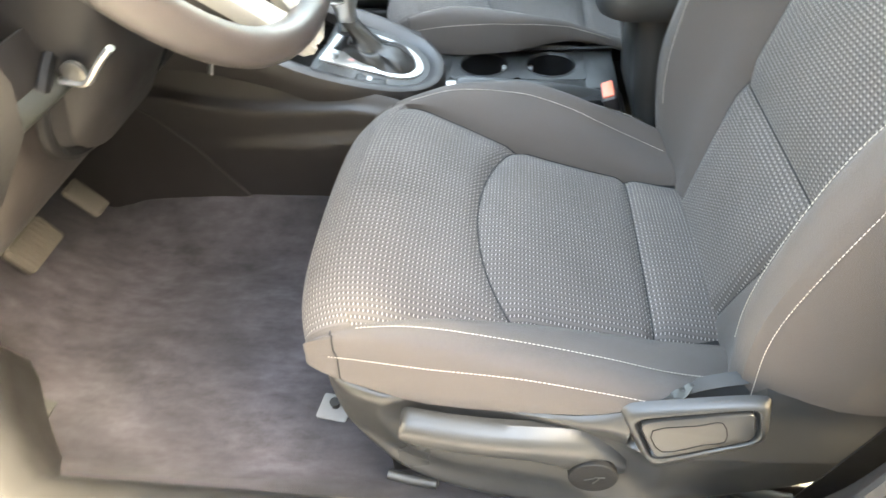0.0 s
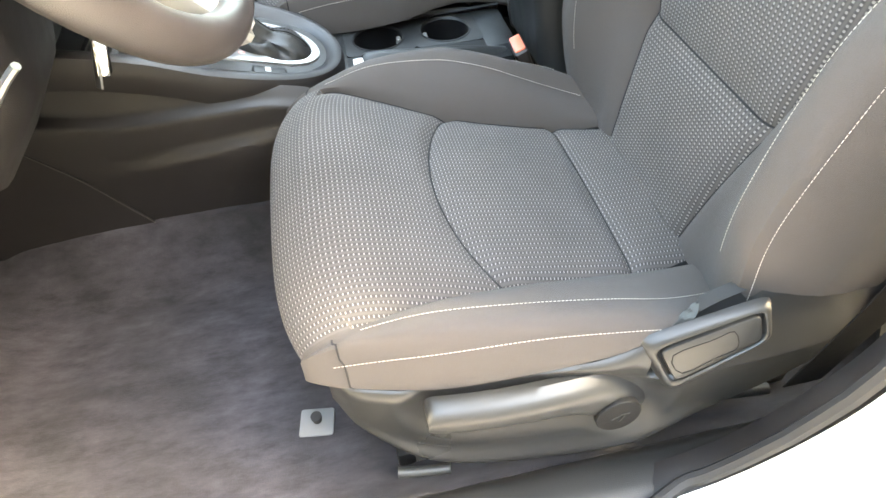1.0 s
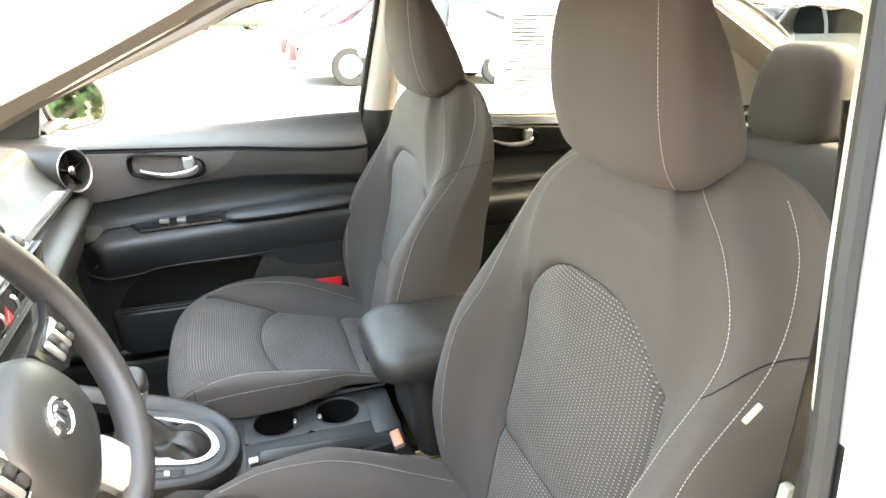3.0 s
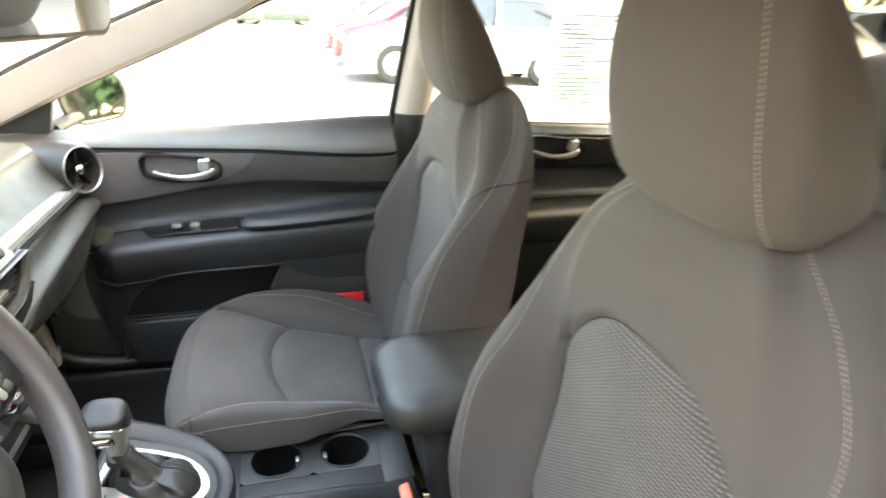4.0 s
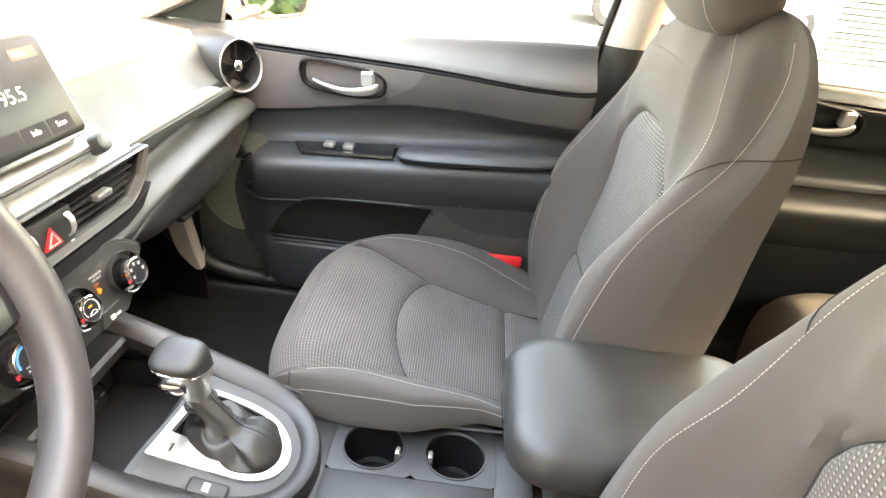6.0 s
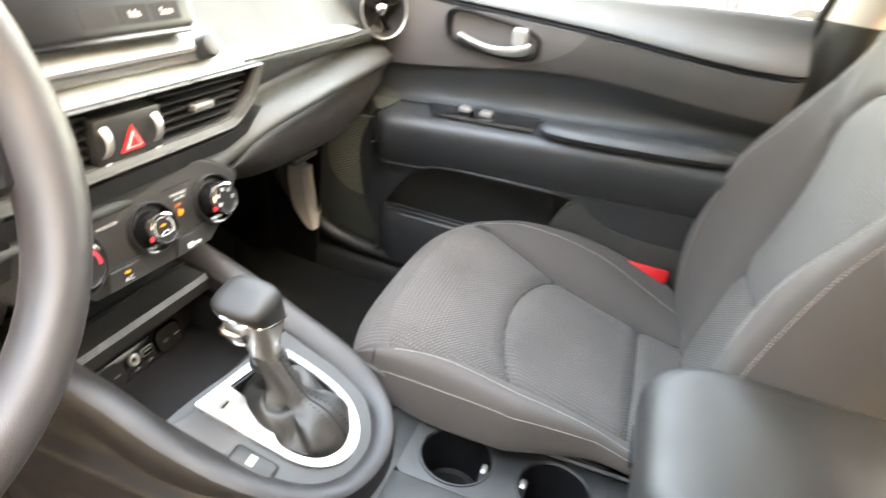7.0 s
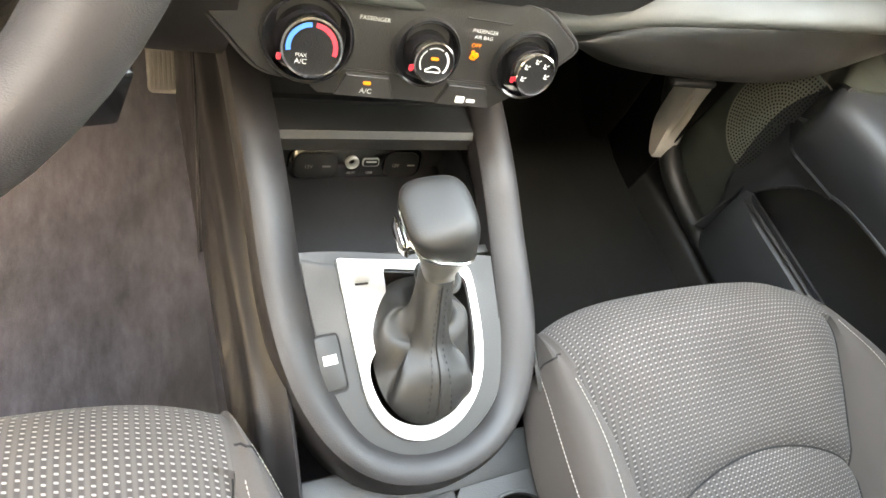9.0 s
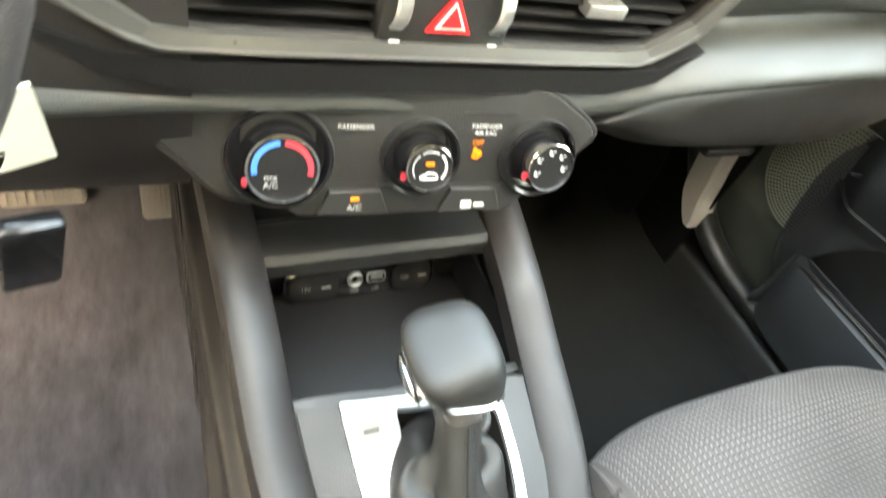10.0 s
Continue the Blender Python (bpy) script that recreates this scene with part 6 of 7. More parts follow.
# ---- heater panel ----
before = set(bpy.data.objects)
HEATER = around([(-0.173, 0.769), (-0.157, 0.782), (-0.132, 0.794), (-0.06, 0.797), (0.02, 0.797), (0.080, 0.792), (0.108, 0.780), (0.131, 0.763), (0.125, 0.750), (0.108, 0.733), (0.088, 0.717), (0.05, 0.712), (-0.02, 0.710), (-0.09, 0.709), (-0.122, 0.714), (-0.146, 0.738), (-0.162, 0.756)])
heater = part("heater_panel", loft([[Vector((x, -0.014 + (y + 0.014) * f, 0.752 + (z - 0.752) * f)) for y, z in HEATER] for x, f in ((-0.05, 1.0), (-0.008, 1.0), (-0.004, 0.975), (-0.0045, 0.6))]), PLASTIC, dash, "charcoal heater control panel")
part("panel_edge_gap", tube([(-0.0072, -0.014 + (y + 0.014) * 1.004, 0.752 + (z - 0.752) * 1.004) for y, z in HEATER[::3]], 0.0016, 6, 3, closed=True), SEAM, heater, "dark joint round the panel")
part("panel_lower", loft([[Vector((x, y, z)) for y, z in ((-0.105, 0.7225), (0.098, 0.7225), (0.070, 0.701), (-0.078, 0.701))] for x in (-0.04, -0.002)]), PLASTIC, heater, "lower button strip", smooth=False)
HM = facing((-0.001, 0, 0), (1, 0, 0))


def dial(y, r, kf, name, label):
    m = facing((-0.004, y, 0.744), (1, 0, 0.12)) @ Matrix.Diagonal((1, 1, 0.75, 1))
    k = part(name, lathe([(r * 1.13, -0.012), (r * 1.13, 0.008), (r * 1.09, 0.012), (r * 1.02, 0.011), (r * 0.94, 0.002), (r * 0.74, 0.000)], m, 48), GLOSS, heater, label)
    part("bezel_edge", lathe([(r * 1.145, -0.004), (r * 1.145, 0.006), (r * 1.11, 0.0115), (r * 1.10, 0.006)], m, 48), PLASTIC, k, "charcoal bezel edge")
    part("dial_body", lathe([(kf * 1.10, -0.004), (kf * 1.10, 0.004), (kf * 1.06, 0.010), (kf * 1.02, 0.026), (kf * 0.96, 0.0285)], m, 48), GLOSS, k, "gloss black dial")
    part("dial_ring", lathe([(kf * 1.03, 0.024), (kf * 1.0, 0.0315), (kf * 0.93, 0.0320), (kf * 0.90, 0.0285)], m, 48), CHROME, k, "bright ring")
    part("dial_face", lathe([(kf * 0.91, 0.0215), (kf * 0.91, 0.0298), (0.0005, 0.0298)], m, 40), PLASTIC_DARK, k, "black dial face")
    part("dial_pointer", plate(rounded(0.0030, 0.0045, 0.001), 0.002, m @ pose(-kf * 1.02, -kf * 0.42, 0.0275)), RED_PRINT, k, "red pointer")
    return k, m


def arc_bar(m, r0, r1, a0, a1, z, mat, parent, label=""):
    pts = [(math.cos(radians(a)), math.sin(radians(a))) for a in np.linspace(a0, a1, 16)]
    bm = bmesh.new()
    v0 = [bm.verts.new(m @ Vector((c * r0, s * r0, z))) for c, s in pts]
    v1 = [bm.verts.new(m @ Vector((c * r1, s * r1, z))) for c, s in pts]
    for a in range(15):
        bm.faces.new((v0[a], v0[a + 1], v1[a + 1], v1[a]))
    return part("dial_scale", bm, mat, parent, label)


k, m = dial(-0.090, 0.0290, 0.0212, "temperature_dial", "temperature dial with blue and red scale")
arc_bar(m, 0.0145, 0.0178, 95, 190, 0.0302, BLUE_PRINT, k, "blue scale")
arc_bar(m, 0.0145, 0.0178, -15, 85, 0.0302, RED_PRINT, k, "red scale")
writing("MAX", 0.0036, m @ pose(-0.007, -0.0055, 0.0303), WHITE_PRINT, k)
writing("A/C", 0.0052, m @ pose(-0.007, -0.0100, 0.0303), WHITE_PRINT, k)
k, m = dial(0.0, 0.0236, 0.0158, "fan_dial", "fan dial with recirculation button")
arc_bar(m, 0.0106, 0.0114, 60, 120, 0.0302, WHITE_PRINT, k, "white scale")
arc_bar(m, 0.0104, 0.0120, -40, 50, 0.0302, WHITE_PRINT, k, "white scale")
arc_bar(m, 0.0106, 0.0114, 130, 215, 0.0302, WHITE_PRINT, k, "white scale")
part("dial_lamp", plate(rounded(0.006, 0.0022, 0.0008), 0.0006, m @ pose(0, 0.003, 0.0306)), AMBER, k, "lit amber lamp")
part("car_symbol", tube([m @ Vector((x, y, 0.0304)) for x, y in ((-0.0055, -0.007), (-0.0055, -0.0055), (-0.003, -0.0045), (-0.001, -0.0032), (0.003, -0.0034), (0.0055, -0.005), (0.0055, -0.007), (0.0, -0.0072))], 0.0005, 6, 3, closed=True), WHITE_PRINT, k)
k, m = dial(0.087, 0.0248, 0.0172, "airflow_dial", "airflow dial with white symbols")
for a in (150, 95, 45, -5, 205):
    c, s = math.cos(radians(a)), math.sin(radians(a))
    q = m @ pose(c * 0.0105, s * 0.0105, 0.0302)
    glyph = [lathe([(0.0008, 0), (0.0008, 0.0004), (0.0001, 0.0004)], q @ pose(-0.0012, 0.0012, 0), 10), turned(box(-0.0005, 0.0005, -0.0016, 0.0006, 0, 0.0004, 0), q @ pose(-0.0012, 0, 0, 0, 0, -18)), turned(box(-0.0004, 0.0016, -0.0005, 0.0004, 0, 0.0004, 0), q @ pose(-0.0006, -0.0014, 0)), turned(box(-0.0012, 0.0012, -0.0003, 0.0003, 0, 0.0004, 0), q @ pose(0.0014, 0.0008, 0, 0, 0, 30))]
    part("airflow_symbol", joined(*glyph), WHITE_PRINT, k, "white symbol", smooth=False)
writing("PASSENGER", 0.0044, HM @ pose(-0.044, 0.7640, -0.002), WHITE_PRINT, heater)
writing("PASSENGER", 0.0042, HM @ pose(0.044, 0.7660, -0.002), WHITE_PRINT, heater)
writing("AIR BAG", 0.0042, HM @ pose(0.044, 0.7610, -0.002), WHITE_PRINT, heater)
writing("OFF", 0.0048, HM @ pose(0.040, 0.7540, -0.002), AMBER, heater)
lamp_m = HM @ pose(0.040, 0.7455, -0.0022)
part("airbag_lamp", joined(lathe([(0.0016, 0), (0.0016, 0.0005), (0.0002, 0.0005)], lamp_m @ pose(-0.001, 0.003, 0), 12), lathe([(0.0022, 0), (0.0022, 0.0005), (0.0002, 0.0005)], lamp_m @ pose(0.0022, 0.0004, 0), 12), turned(box(-0.0009, 0.0009, -0.0028, 0.0012, 0, 0.0005, 0), lamp_m @ pose(-0.0014, 0, 0, 0, 0, -15)), turned(box(-0.0006, 0.0028, -0.0006, 0.0006, 0, 0.0005, 0), lamp_m @ pose(-0.0004, -0.003, 0))), AMBER, heater, "lit amber airbag lamp", smooth=False)
for y0, z0 in ((-0.066, 0.7745), (0.026, 0.7745), (-0.066, 0.7225), (0.026, 0.7225)):
    part("panel_line", box(-0.0038, -0.0028, y0, y0 + 0.038, z0, z0 + 0.0008, 0), SEAM, heater)
for y, txt in ((-0.042, "A/C"), (0.042, "")):
    b = part("heater_button", plate([(-0.024, -0.009), (0.024, -0.009), (0.017, 0.009), (-0.017, 0.009)], 0.004, HM @ pose(y, 0.7115, 0.003), 0.001), PLASTIC, heater, "black push button", smooth=False)
    if txt:
        writing(txt, 0.0060, HM @ pose(y, 0.7080, 0.0034), WHITE_PRINT, b)
        part("button_lamp", plate(rounded(0.006, 0.0024, 0.0008), 0.0006, HM @ pose(y, 0.7150, 0.0036)), AMBER, b, "lit amber lamp")
    else:
        part("demist_symbol", plate(rounded(0.008, 0.006, 0.001), 0.0006, HM @ pose(y - 0.004, 0.7085, 0.0036)), WHITE_PRINT, b)
        part("demist_bars", plate(rounded(0.008, 0.003, 0.001), 0.0006, HM @ pose(y + 0.006, 0.7080, 0.0036)), WHITE_PRINT, b)

TILT_HEATER = Matrix.Translation((0.001, 0, 0.745)) @ pose(0, 0, 0, 2, 0, 0) @ pose(0, 0, 0, 0, 0, -5.6) @ pose(0, 0, 0, 0, -13, 0) @ Matrix.Translation((-0.018, 0, -0.7467))
for o in set(bpy.data.objects) - before:
    o.data.transform(TILT_HEATER)

# ---- display on the dash ----
display = thing("display", (-0.06, -0.005, 0.90), "tablet style radio display standing on the dash", "screen")
SM = facing((-0.062, -0.004, 0.974), (1, -0.02, 0.42))
part("display_body", loft([[SM @ Vector((x, y, z)) for x, y in rounded(w, h, 0.012)] for z, w, h in ((-0.022, 0.225, 0.105), (-0.014, 0.238, 0.118), (-0.003, 0.240, 0.120), (0.0, 0.236, 0.116))]), GLOSS, display, "gloss black housing")
scr = part("display_glass", plate(rounded(0.230, 0.110, 0.008), 0.002, SM @ pose(0, 0, 0.0012), 0.0005), SCREEN, display, "dark lit display")
KEY_GREY = material("key_grey", (0.022, 0.022, 0.023), 0.8, vary=0.03)
KEY_GREY.node_tree.nodes["Principled BSDF"].inputs["Specular IOR Level"].default_value = 0.08
writing("95.5", 0.021, SM @ pose(0.040, 0.002, 0.0018), LCD, scr)
for x, w, txt in ((0.002, 0.036, ""), (0.042, 0.036, "Info"), (0.082, 0.036, "Scan")):
    kk = part("display_key", plate(rounded(w, 0.017, 0.001), 0.0004, SM @ pose(x, -0.038, 0.0016)), KEY_GREY, scr, "grey soft key", smooth=False)
    if txt:
        writing(txt, 0.009, SM @ pose(x, -0.038, 0.0020), LCD, kk)
kk = part("display_key", plate(rounded(0.040, 0.012, 0.001), 0.0004, SM @ pose(0.085, 0.040, 0.0016)), KEY_GREY, scr, "grey soft key", smooth=False)
writing("Menu", 0.008, SM @ pose(0.078, 0.040, 0.0020), LCD, kk)
audio = part("audio_strip", loft([[Vector((x, y, z)) for x, z in ((-0.075, 0.918), (-0.054, 0.914), (-0.038, 0.902), (-0.040, 0.889), (-0.055, 0.880), (-0.08, 0.88))] for y in (-0.150, -0.135, 0.0, 0.135, 0.150)]), SATIN, display, "satin silver key strip")
part("audio_groove", box(-0.042, -0.0365, -0.13, 0.13, 0.896, 0.898, 0), SEAM, audio)
for s in (-1, 1):
    part("audio_knob", lathe([(0.0125, 0.0), (0.0125, 0.016), (0.0115, 0.020), (0.0085, 0.021), (0.001, 0.021)], facing((-0.044, s * 0.122, 0.897), (1, 0, 0.5)), 28), PLASTIC, audio, "black volume knob")
part("trim_bridge", loft([[Vector((x, y, z)) for x, z in ((-0.07, 0.886), (-0.048, 0.885), (-0.036, 0.879), (-0.033, 0.869), (-0.05, 0.866))] for y in (-0.185, -0.15, 0.0, 0.15, 0.185)]), SATIN, dash, "silver trim above the vents")

# ---- driver's side of the dash ----
rows = []
for y in np.linspace(-0.62, -0.135, 30):
    rows.append([Vector((x, y, z)) for x, z in [tuple(v) for v in spline([(-0.03, 0.830), (-0.026, 0.790), (-0.040, 0.732), (-0.068, 0.680), (-0.11, 0.650), (-0.24, 0.615)], 4)]])
# brown plastic darkened for the shade that knee panel and shroud lie in
KNEE = grained("shade_darkened_knee_plastic", (0.0085, 0.0070, 0.0070), 0.58, depth=0.2)
part("knee_panel", sheet(rows), KNEE, dash, "brown knee panel, shade put into its dark colour")


def shroud_opening(f, out):
    """An oval about the steering column, on the face of the knee panel."""
    ring = []
    for k in range(48):
        a = 2 * math.pi * k / 48
        z = 0.752 + 0.068 * f * math.sin(a)
        ring.append(Vector((interp(z, [(0.65, -0.110), (0.68, -0.068), (0.732, -0.040), (0.79, -0.026), (0.83, -0.030)]) + out, -0.385 + 0.135 * f * math.cos(a), z)))
    return ring


# no hole is cut: a near-black disc paints the opening's shade
part("shroud_gap", loft([shroud_opening(1.0, -0.006), shroud_opening(1.0, 0.002), shroud_opening(0.5, 0.002), shroud_opening(0.05, 0.002)]), SEAM, dash, "near-black disc for the shaded opening round the steering column")
part("opening_rim", tube(shroud_opening(1.02, 0.002)[::3], 0.007, 8, 3, closed=True), PLASTIC_DARK, dash, "rolled black edge of the column opening")
part("dash_end_cap", loft([[Vector((x, y, z)) for x, z in ((-0.12, 0.95), (0.00, 0.905), (0.040, 0.875), (0.044, 0.845), (0.030, 0.805), (-0.03, 0.735), (-0.16, 0.665), (-0.45, 0.60), (-0.60, 0.95))] for y in (-0.655, -0.635, -0.60)]), PLASTIC_DARK, dash, "end cover of the dash")
part("cluster_hood", loft([[Vector((x, y, z)) for x, z in ((-0.36, 0.97), (-0.30, 1.02 + h), (-0.14, 1.035 + h), (-0.105, 1.025 + h), (-0.115, 1.012 + h), (-0.20, 0.99))] for y, h in ((-0.56, -0.06), (-0.52, -0.02), (-0.44, 0.0), (-0.365, 0.004), (-0.29, 0.0), (-0.21, -0.02), (-0.17, -0.06))]), PLASTIC_SOFT, dash, "hood over the instruments")
part("instrument_glass", box(-0.19, -0.185, -0.52, -0.21, 0.90, 1.00, 0), GLOSS, dash, "dark instrument glass")

# ---- steering wheel and column ----
wheel = thing("steering_wheel", (0.10, -0.368, 0.89), "black three-spoke steering wheel with satin silver spokes", "steering wheel")
WM = facing((0.084, -0.380, 0.948), (math.cos(radians(30)), 0, math.sin(radians(30))))
rings = []
for k in range(72):
    a = 2 * math.pi * k / 72
    c, s = math.cos(a), math.sin(a)
    rr = 0.190 - 0.008 * max(0, -s) ** 6
    fat = 1 + 0.22 * math.exp(-((abs(math.degrees(math.atan2(s, abs(c)))) - 12) / 16) ** 2)
    rings.append([WM @ Vector((c * (rr + 0.0165 * fat * math.cos(b)), s * (rr + 0.0165 * fat * math.cos(b)), 0.0185 * math.sin(b))) for b in np.linspace(0, 2 * math.pi, 17)[:-1]])
rings.append(rings[0])
bm = loft(rings, caps=False)
bmesh.ops.remove_doubles(bm, verts=bm.verts, dist=1e-6)
part("wheel_rim", bm, RIM_LEATHER, wheel, "grained black rim")
HB = WM @ pose(-0.016, -0.060, -0.008, 0, 0, 17)
rings = []
for z, f in ((-0.050, 0.80), (-0.020, 0.98), (0.002, 1.0), (0.016, 0.93), (0.024, 0.78), (0.028, 0.50), (0.029, 0.1)):
    ring = []
    for k in range(48):
        a = 2 * math.pi * k / 48
        c, s = math.cos(a), math.sin(a)
        ring.append(HB @ Vector((0.086 * f * math.copysign(abs(c) ** 0.75, c), -0.008 + (0.060 if s > 0 else 0.064) * f * math.copysign(abs(s) ** 0.8, s), z)))
    rings.append(ring)
hub = part("airbag_cover", loft(rings), PLASTIC, wheel, "dark airbag cover")
part("badge", lathe([(0.0205, -0.002), (0.0205, 0.001), (0.018, 0.003), (0.0165, 0.001), (0.001, 0.001)], HB @ Matrix.Translation((0, -0.002, 0.0295)) @ Matrix.Diagonal((1.15, 0.75, 1, 1)), 32), CHROME, hub, "oval chrome badge")
part("badge_bars", joined(*[turned(box(-0.0018, 0.0018, -0.007, 0.007, 0, 0.001, 0), HB @ pose(x, -0.002, 0.031, 0, 0, a)) for x, a in ((-0.010, 0), (-0.003, -25), (0.005, 0), (0.012, 25))]), CHROME, hub)


def spoke(pts, mat, name, label):
    rings = []
    for i, (x, y, w, z) in enumerate(spline(pts, 5)):
        q = spline(pts, 5)
        a, b = q[max(i - 1, 0)], q[min(i + 1, len(q) - 1)]
        d = Vector((b[0] - a[0], b[1] - a[1], 0)).normalized()
        n = Vector((-d.y, d.x, 0))
        rings.append([WM @ (Vector((x, y, z + 0.006 * e)) + n * (w * c)) for e, c in ((0.0, -1), (1.0, -0.85), (1.2, 0), (1.0, 0.85), (0.0, 1), (-2.0, 0.8), (-2.0, -0.8))])
    return part(name, loft(rings), mat, wheel, label)


for s, row in ((-1, [(-0.075, -0.050, 0.022, 0.002), (-0.105, -0.050, 0.025, 0.002), (-0.140, -0.048, 0.024, -0.002), (-0.178, -0.040, 0.028, -0.006)]), (1, [(0.055, -0.036, 0.018, 0.004), (0.090, -0.036, 0.022, 0.004), (0.130, -0.036, 0.024, 0.0), (0.176, -0.030, 0.028, -0.006)])):
    sp = spoke(row, SILVER if s < 0 else GLOSS, "side_spoke", "spoke with a pad of keys")
    cx, cy = row[1][0], row[1][1]
    pad = part("key_pad", plate(rounded(0.062, 0.036, 0.006), 0.008, WM @ pose(cx + s * 0.010, cy, 0.0125, 0, 0, 8 if s > 0 else 4), 0.002), GLOSS, sp, "gloss black key pad")
    for a, b, w, h in ((-0.022, 0.0, 0.010, 0.026), (-0.008, 0.007, 0.011, 0.011), (-0.008, -0.007, 0.011, 0.011), (0.006, 0.0, 0.008, 0.026), (0.020, 0.006, 0.012, 0.010), (0.020, -0.007, 0.012, 0.010)):
        part("wheel_key", plate(rounded(w, h, 0.003), 0.004, WM @ pose(cx + s * 0.010 + a, cy + b, 0.0152, 0, 0, 8 if s > 0 else 4), 0.001), SATIN if a in (-0.022, 0.006) else PLASTIC, pad, "small steering wheel key")
spoke([(-0.122, -0.072, 0.008, 0.004), (-0.100, -0.098, 0.011, 0.004), (-0.075, -0.128, 0.013, 0.002), (-0.040, -0.168, 0.015, -0.002), (-0.008, -0.196, 0.017, -0.006)], SILVER, "lower_spoke", "satin silver lower spoke")
spoke([(-0.004, -0.112, 0.026, 0.002), (0.010, -0.140, 0.030, 0.002), (0.024, -0.170, 0.032, -0.002), (0.034, -0.198, 0.034, -0.006)], SILVER, "centre_spoke", "broad satin silver spoke")
col = part("column_shroud", loft([[Vector((x, -0.395 + a, z + b)) for a, b in rounded(w, h, 0.05)] for x, z, w, h in ((0.035, 0.900, 0.11, 0.12), (0.010, 0.850, 0.15, 0.19), (-0.04, 0.800, 0.185, 0.22), (-0.16, 0.760, 0.185, 0.22))]), KNEE, wheel, "column shroud, shade put into its dark colour")
part("tilt_lever", tube([(-0.075, -0.476, 0.772), (-0.055, -0.482, 0.779), (-0.020, -0.485, 0.783), (0.002, -0.486, 0.781), (0.012, -0.486, 0.788), (0.026, -0.485, 0.802), (0.038, -0.483, 0.812)], 0.0060, 8, 4, flat=0.55), SATIN, wheel, "silver column lever")
part("lever_pin", lathe([(0.011, 0.0), (0.011, 0.005), (0.007, 0.006), (0.001, 0.006)], facing((-0.004, -0.483, 0.790), (0, -1, 0)), 20), STEEL, wheel, "steel pin of the column lever")
part("stalk", tube([(0.01, -0.43, 0.875), (0.02, -0.48, 0.885), (0.025, -0.54, 0.900)], 0.008, 10, 4), PLASTIC_DARK, wheel, "black indicator stalk")
part("stalk", tube([(0.01, -0.30, 0.875), (0.02, -0.25, 0.885), (0.025, -0.205, 0.895)], 0.008, 10, 4), PLASTIC_DARK, wheel, "black wiper stalk")

# keys hanging from the ignition
keys = thing("keys", (0.0, -0.29, 0.80), "car key in the ignition with ring and paper tags", "keys")
KM = facing((0.015, -0.246, 0.852), (0.55, 0.83, 0))
part("ignition_lock", lathe([(0.017, -0.05), (0.017, -0.016), (0.013, -0.014), (0.001, -0.014)], KM, 24), SATIN, keys, "silver ignition barrel")
part("key_head", loft([[KM @ Vector((x, y, z)) for y, z in rounded(w, 0.046, 0.008)] for x, w in ((-0.0065, 0.034), (-0.005, 0.038), (0.005, 0.038), (0.0065, 0.034))]), PLASTIC_DARK, keys, "black key head")
ring_c = Vector((0.026, -0.218, 0.828))
part("key_ring", tube([ring_c + Vector((0.006 * math.cos(a), 0.010 * math.cos(a), 0.015 * math.sin(a))) for a in np.linspace(0, 2 * math.pi, 13)[:-1]], 0.0016, 8, 3, closed=True), CHROME, keys, "steel key ring")
part("paper_tag", turned(box(-0.0010, 0.0010, -0.017, 0.017, -0.050, 0.0, 0.0005), pose(0.024, -0.213, 0.816, 6, 14, 20)), KRAFT, keys, "pale paper tag", smooth=False)
part("key_blade", turned(box(-0.0014, 0.0014, -0.006, 0.006, -0.115, 0.0, 0.0007), pose(0.016, -0.222, 0.770, -6, 22, 40)), STEEL, keys, "bare metal key blade", smooth=False)
part("key_collar", turned(box(-0.004, 0.004, -0.009, 0.009, -0.020, 0.0, 0.002), pose(0.018, -0.220, 0.784, -6, 20, 40)), CHROME, keys, "bright key collar")
part("spare_fob", turned(box(-0.006, 0.006, -0.015, 0.015, -0.064, 0.0, 0.004), pose(0.006, -0.214, 0.728, -8, 14, 15)), GLOSS, keys, "black fob with a silver edge")
part("fob_edge", turned(box(-0.0065, 0.0065, -0.0155, -0.0135, -0.050, -0.006, 0.001), pose(0.006, -0.232, 0.722, -8, 14, 15)), CHROME, keys, "silver edge of the fob")

# ---- pedals ----
def pedal(name, at, w, h, normal, label, ribs):
    base = thing(name, at, label, "pedal")
    m = facing(at, normal)
    part("pedal_pad", plate(rounded(w, h, 0.008), 0.012, m, 0.003), LIT_WORN_PAD, base, "worn ribbed rubber pad, pale as if sunlit")
    for k in range(ribs):
        x = (k - (ribs - 1) / 2) * w / (ribs + 0.5)
        part("pad_rib", turned(box(-0.0016, 0.0016, -h * 0.42, h * 0.42, 0, 0.003, 0), m @ pose(x, 0, 0)), LIT_WORN_PAD, base)
    part("pedal_arm", tube([m @ Vector((0, 0, -0.01)), m @ Vector((0, 0.05, -0.06)), m @ Vector((0, 0.16, -0.10)), m @ Vector((0, 0.26, -0.08))], 0.009, 8, 3, flat=0.6), PLASTIC_DARK, base, "black steel arm")


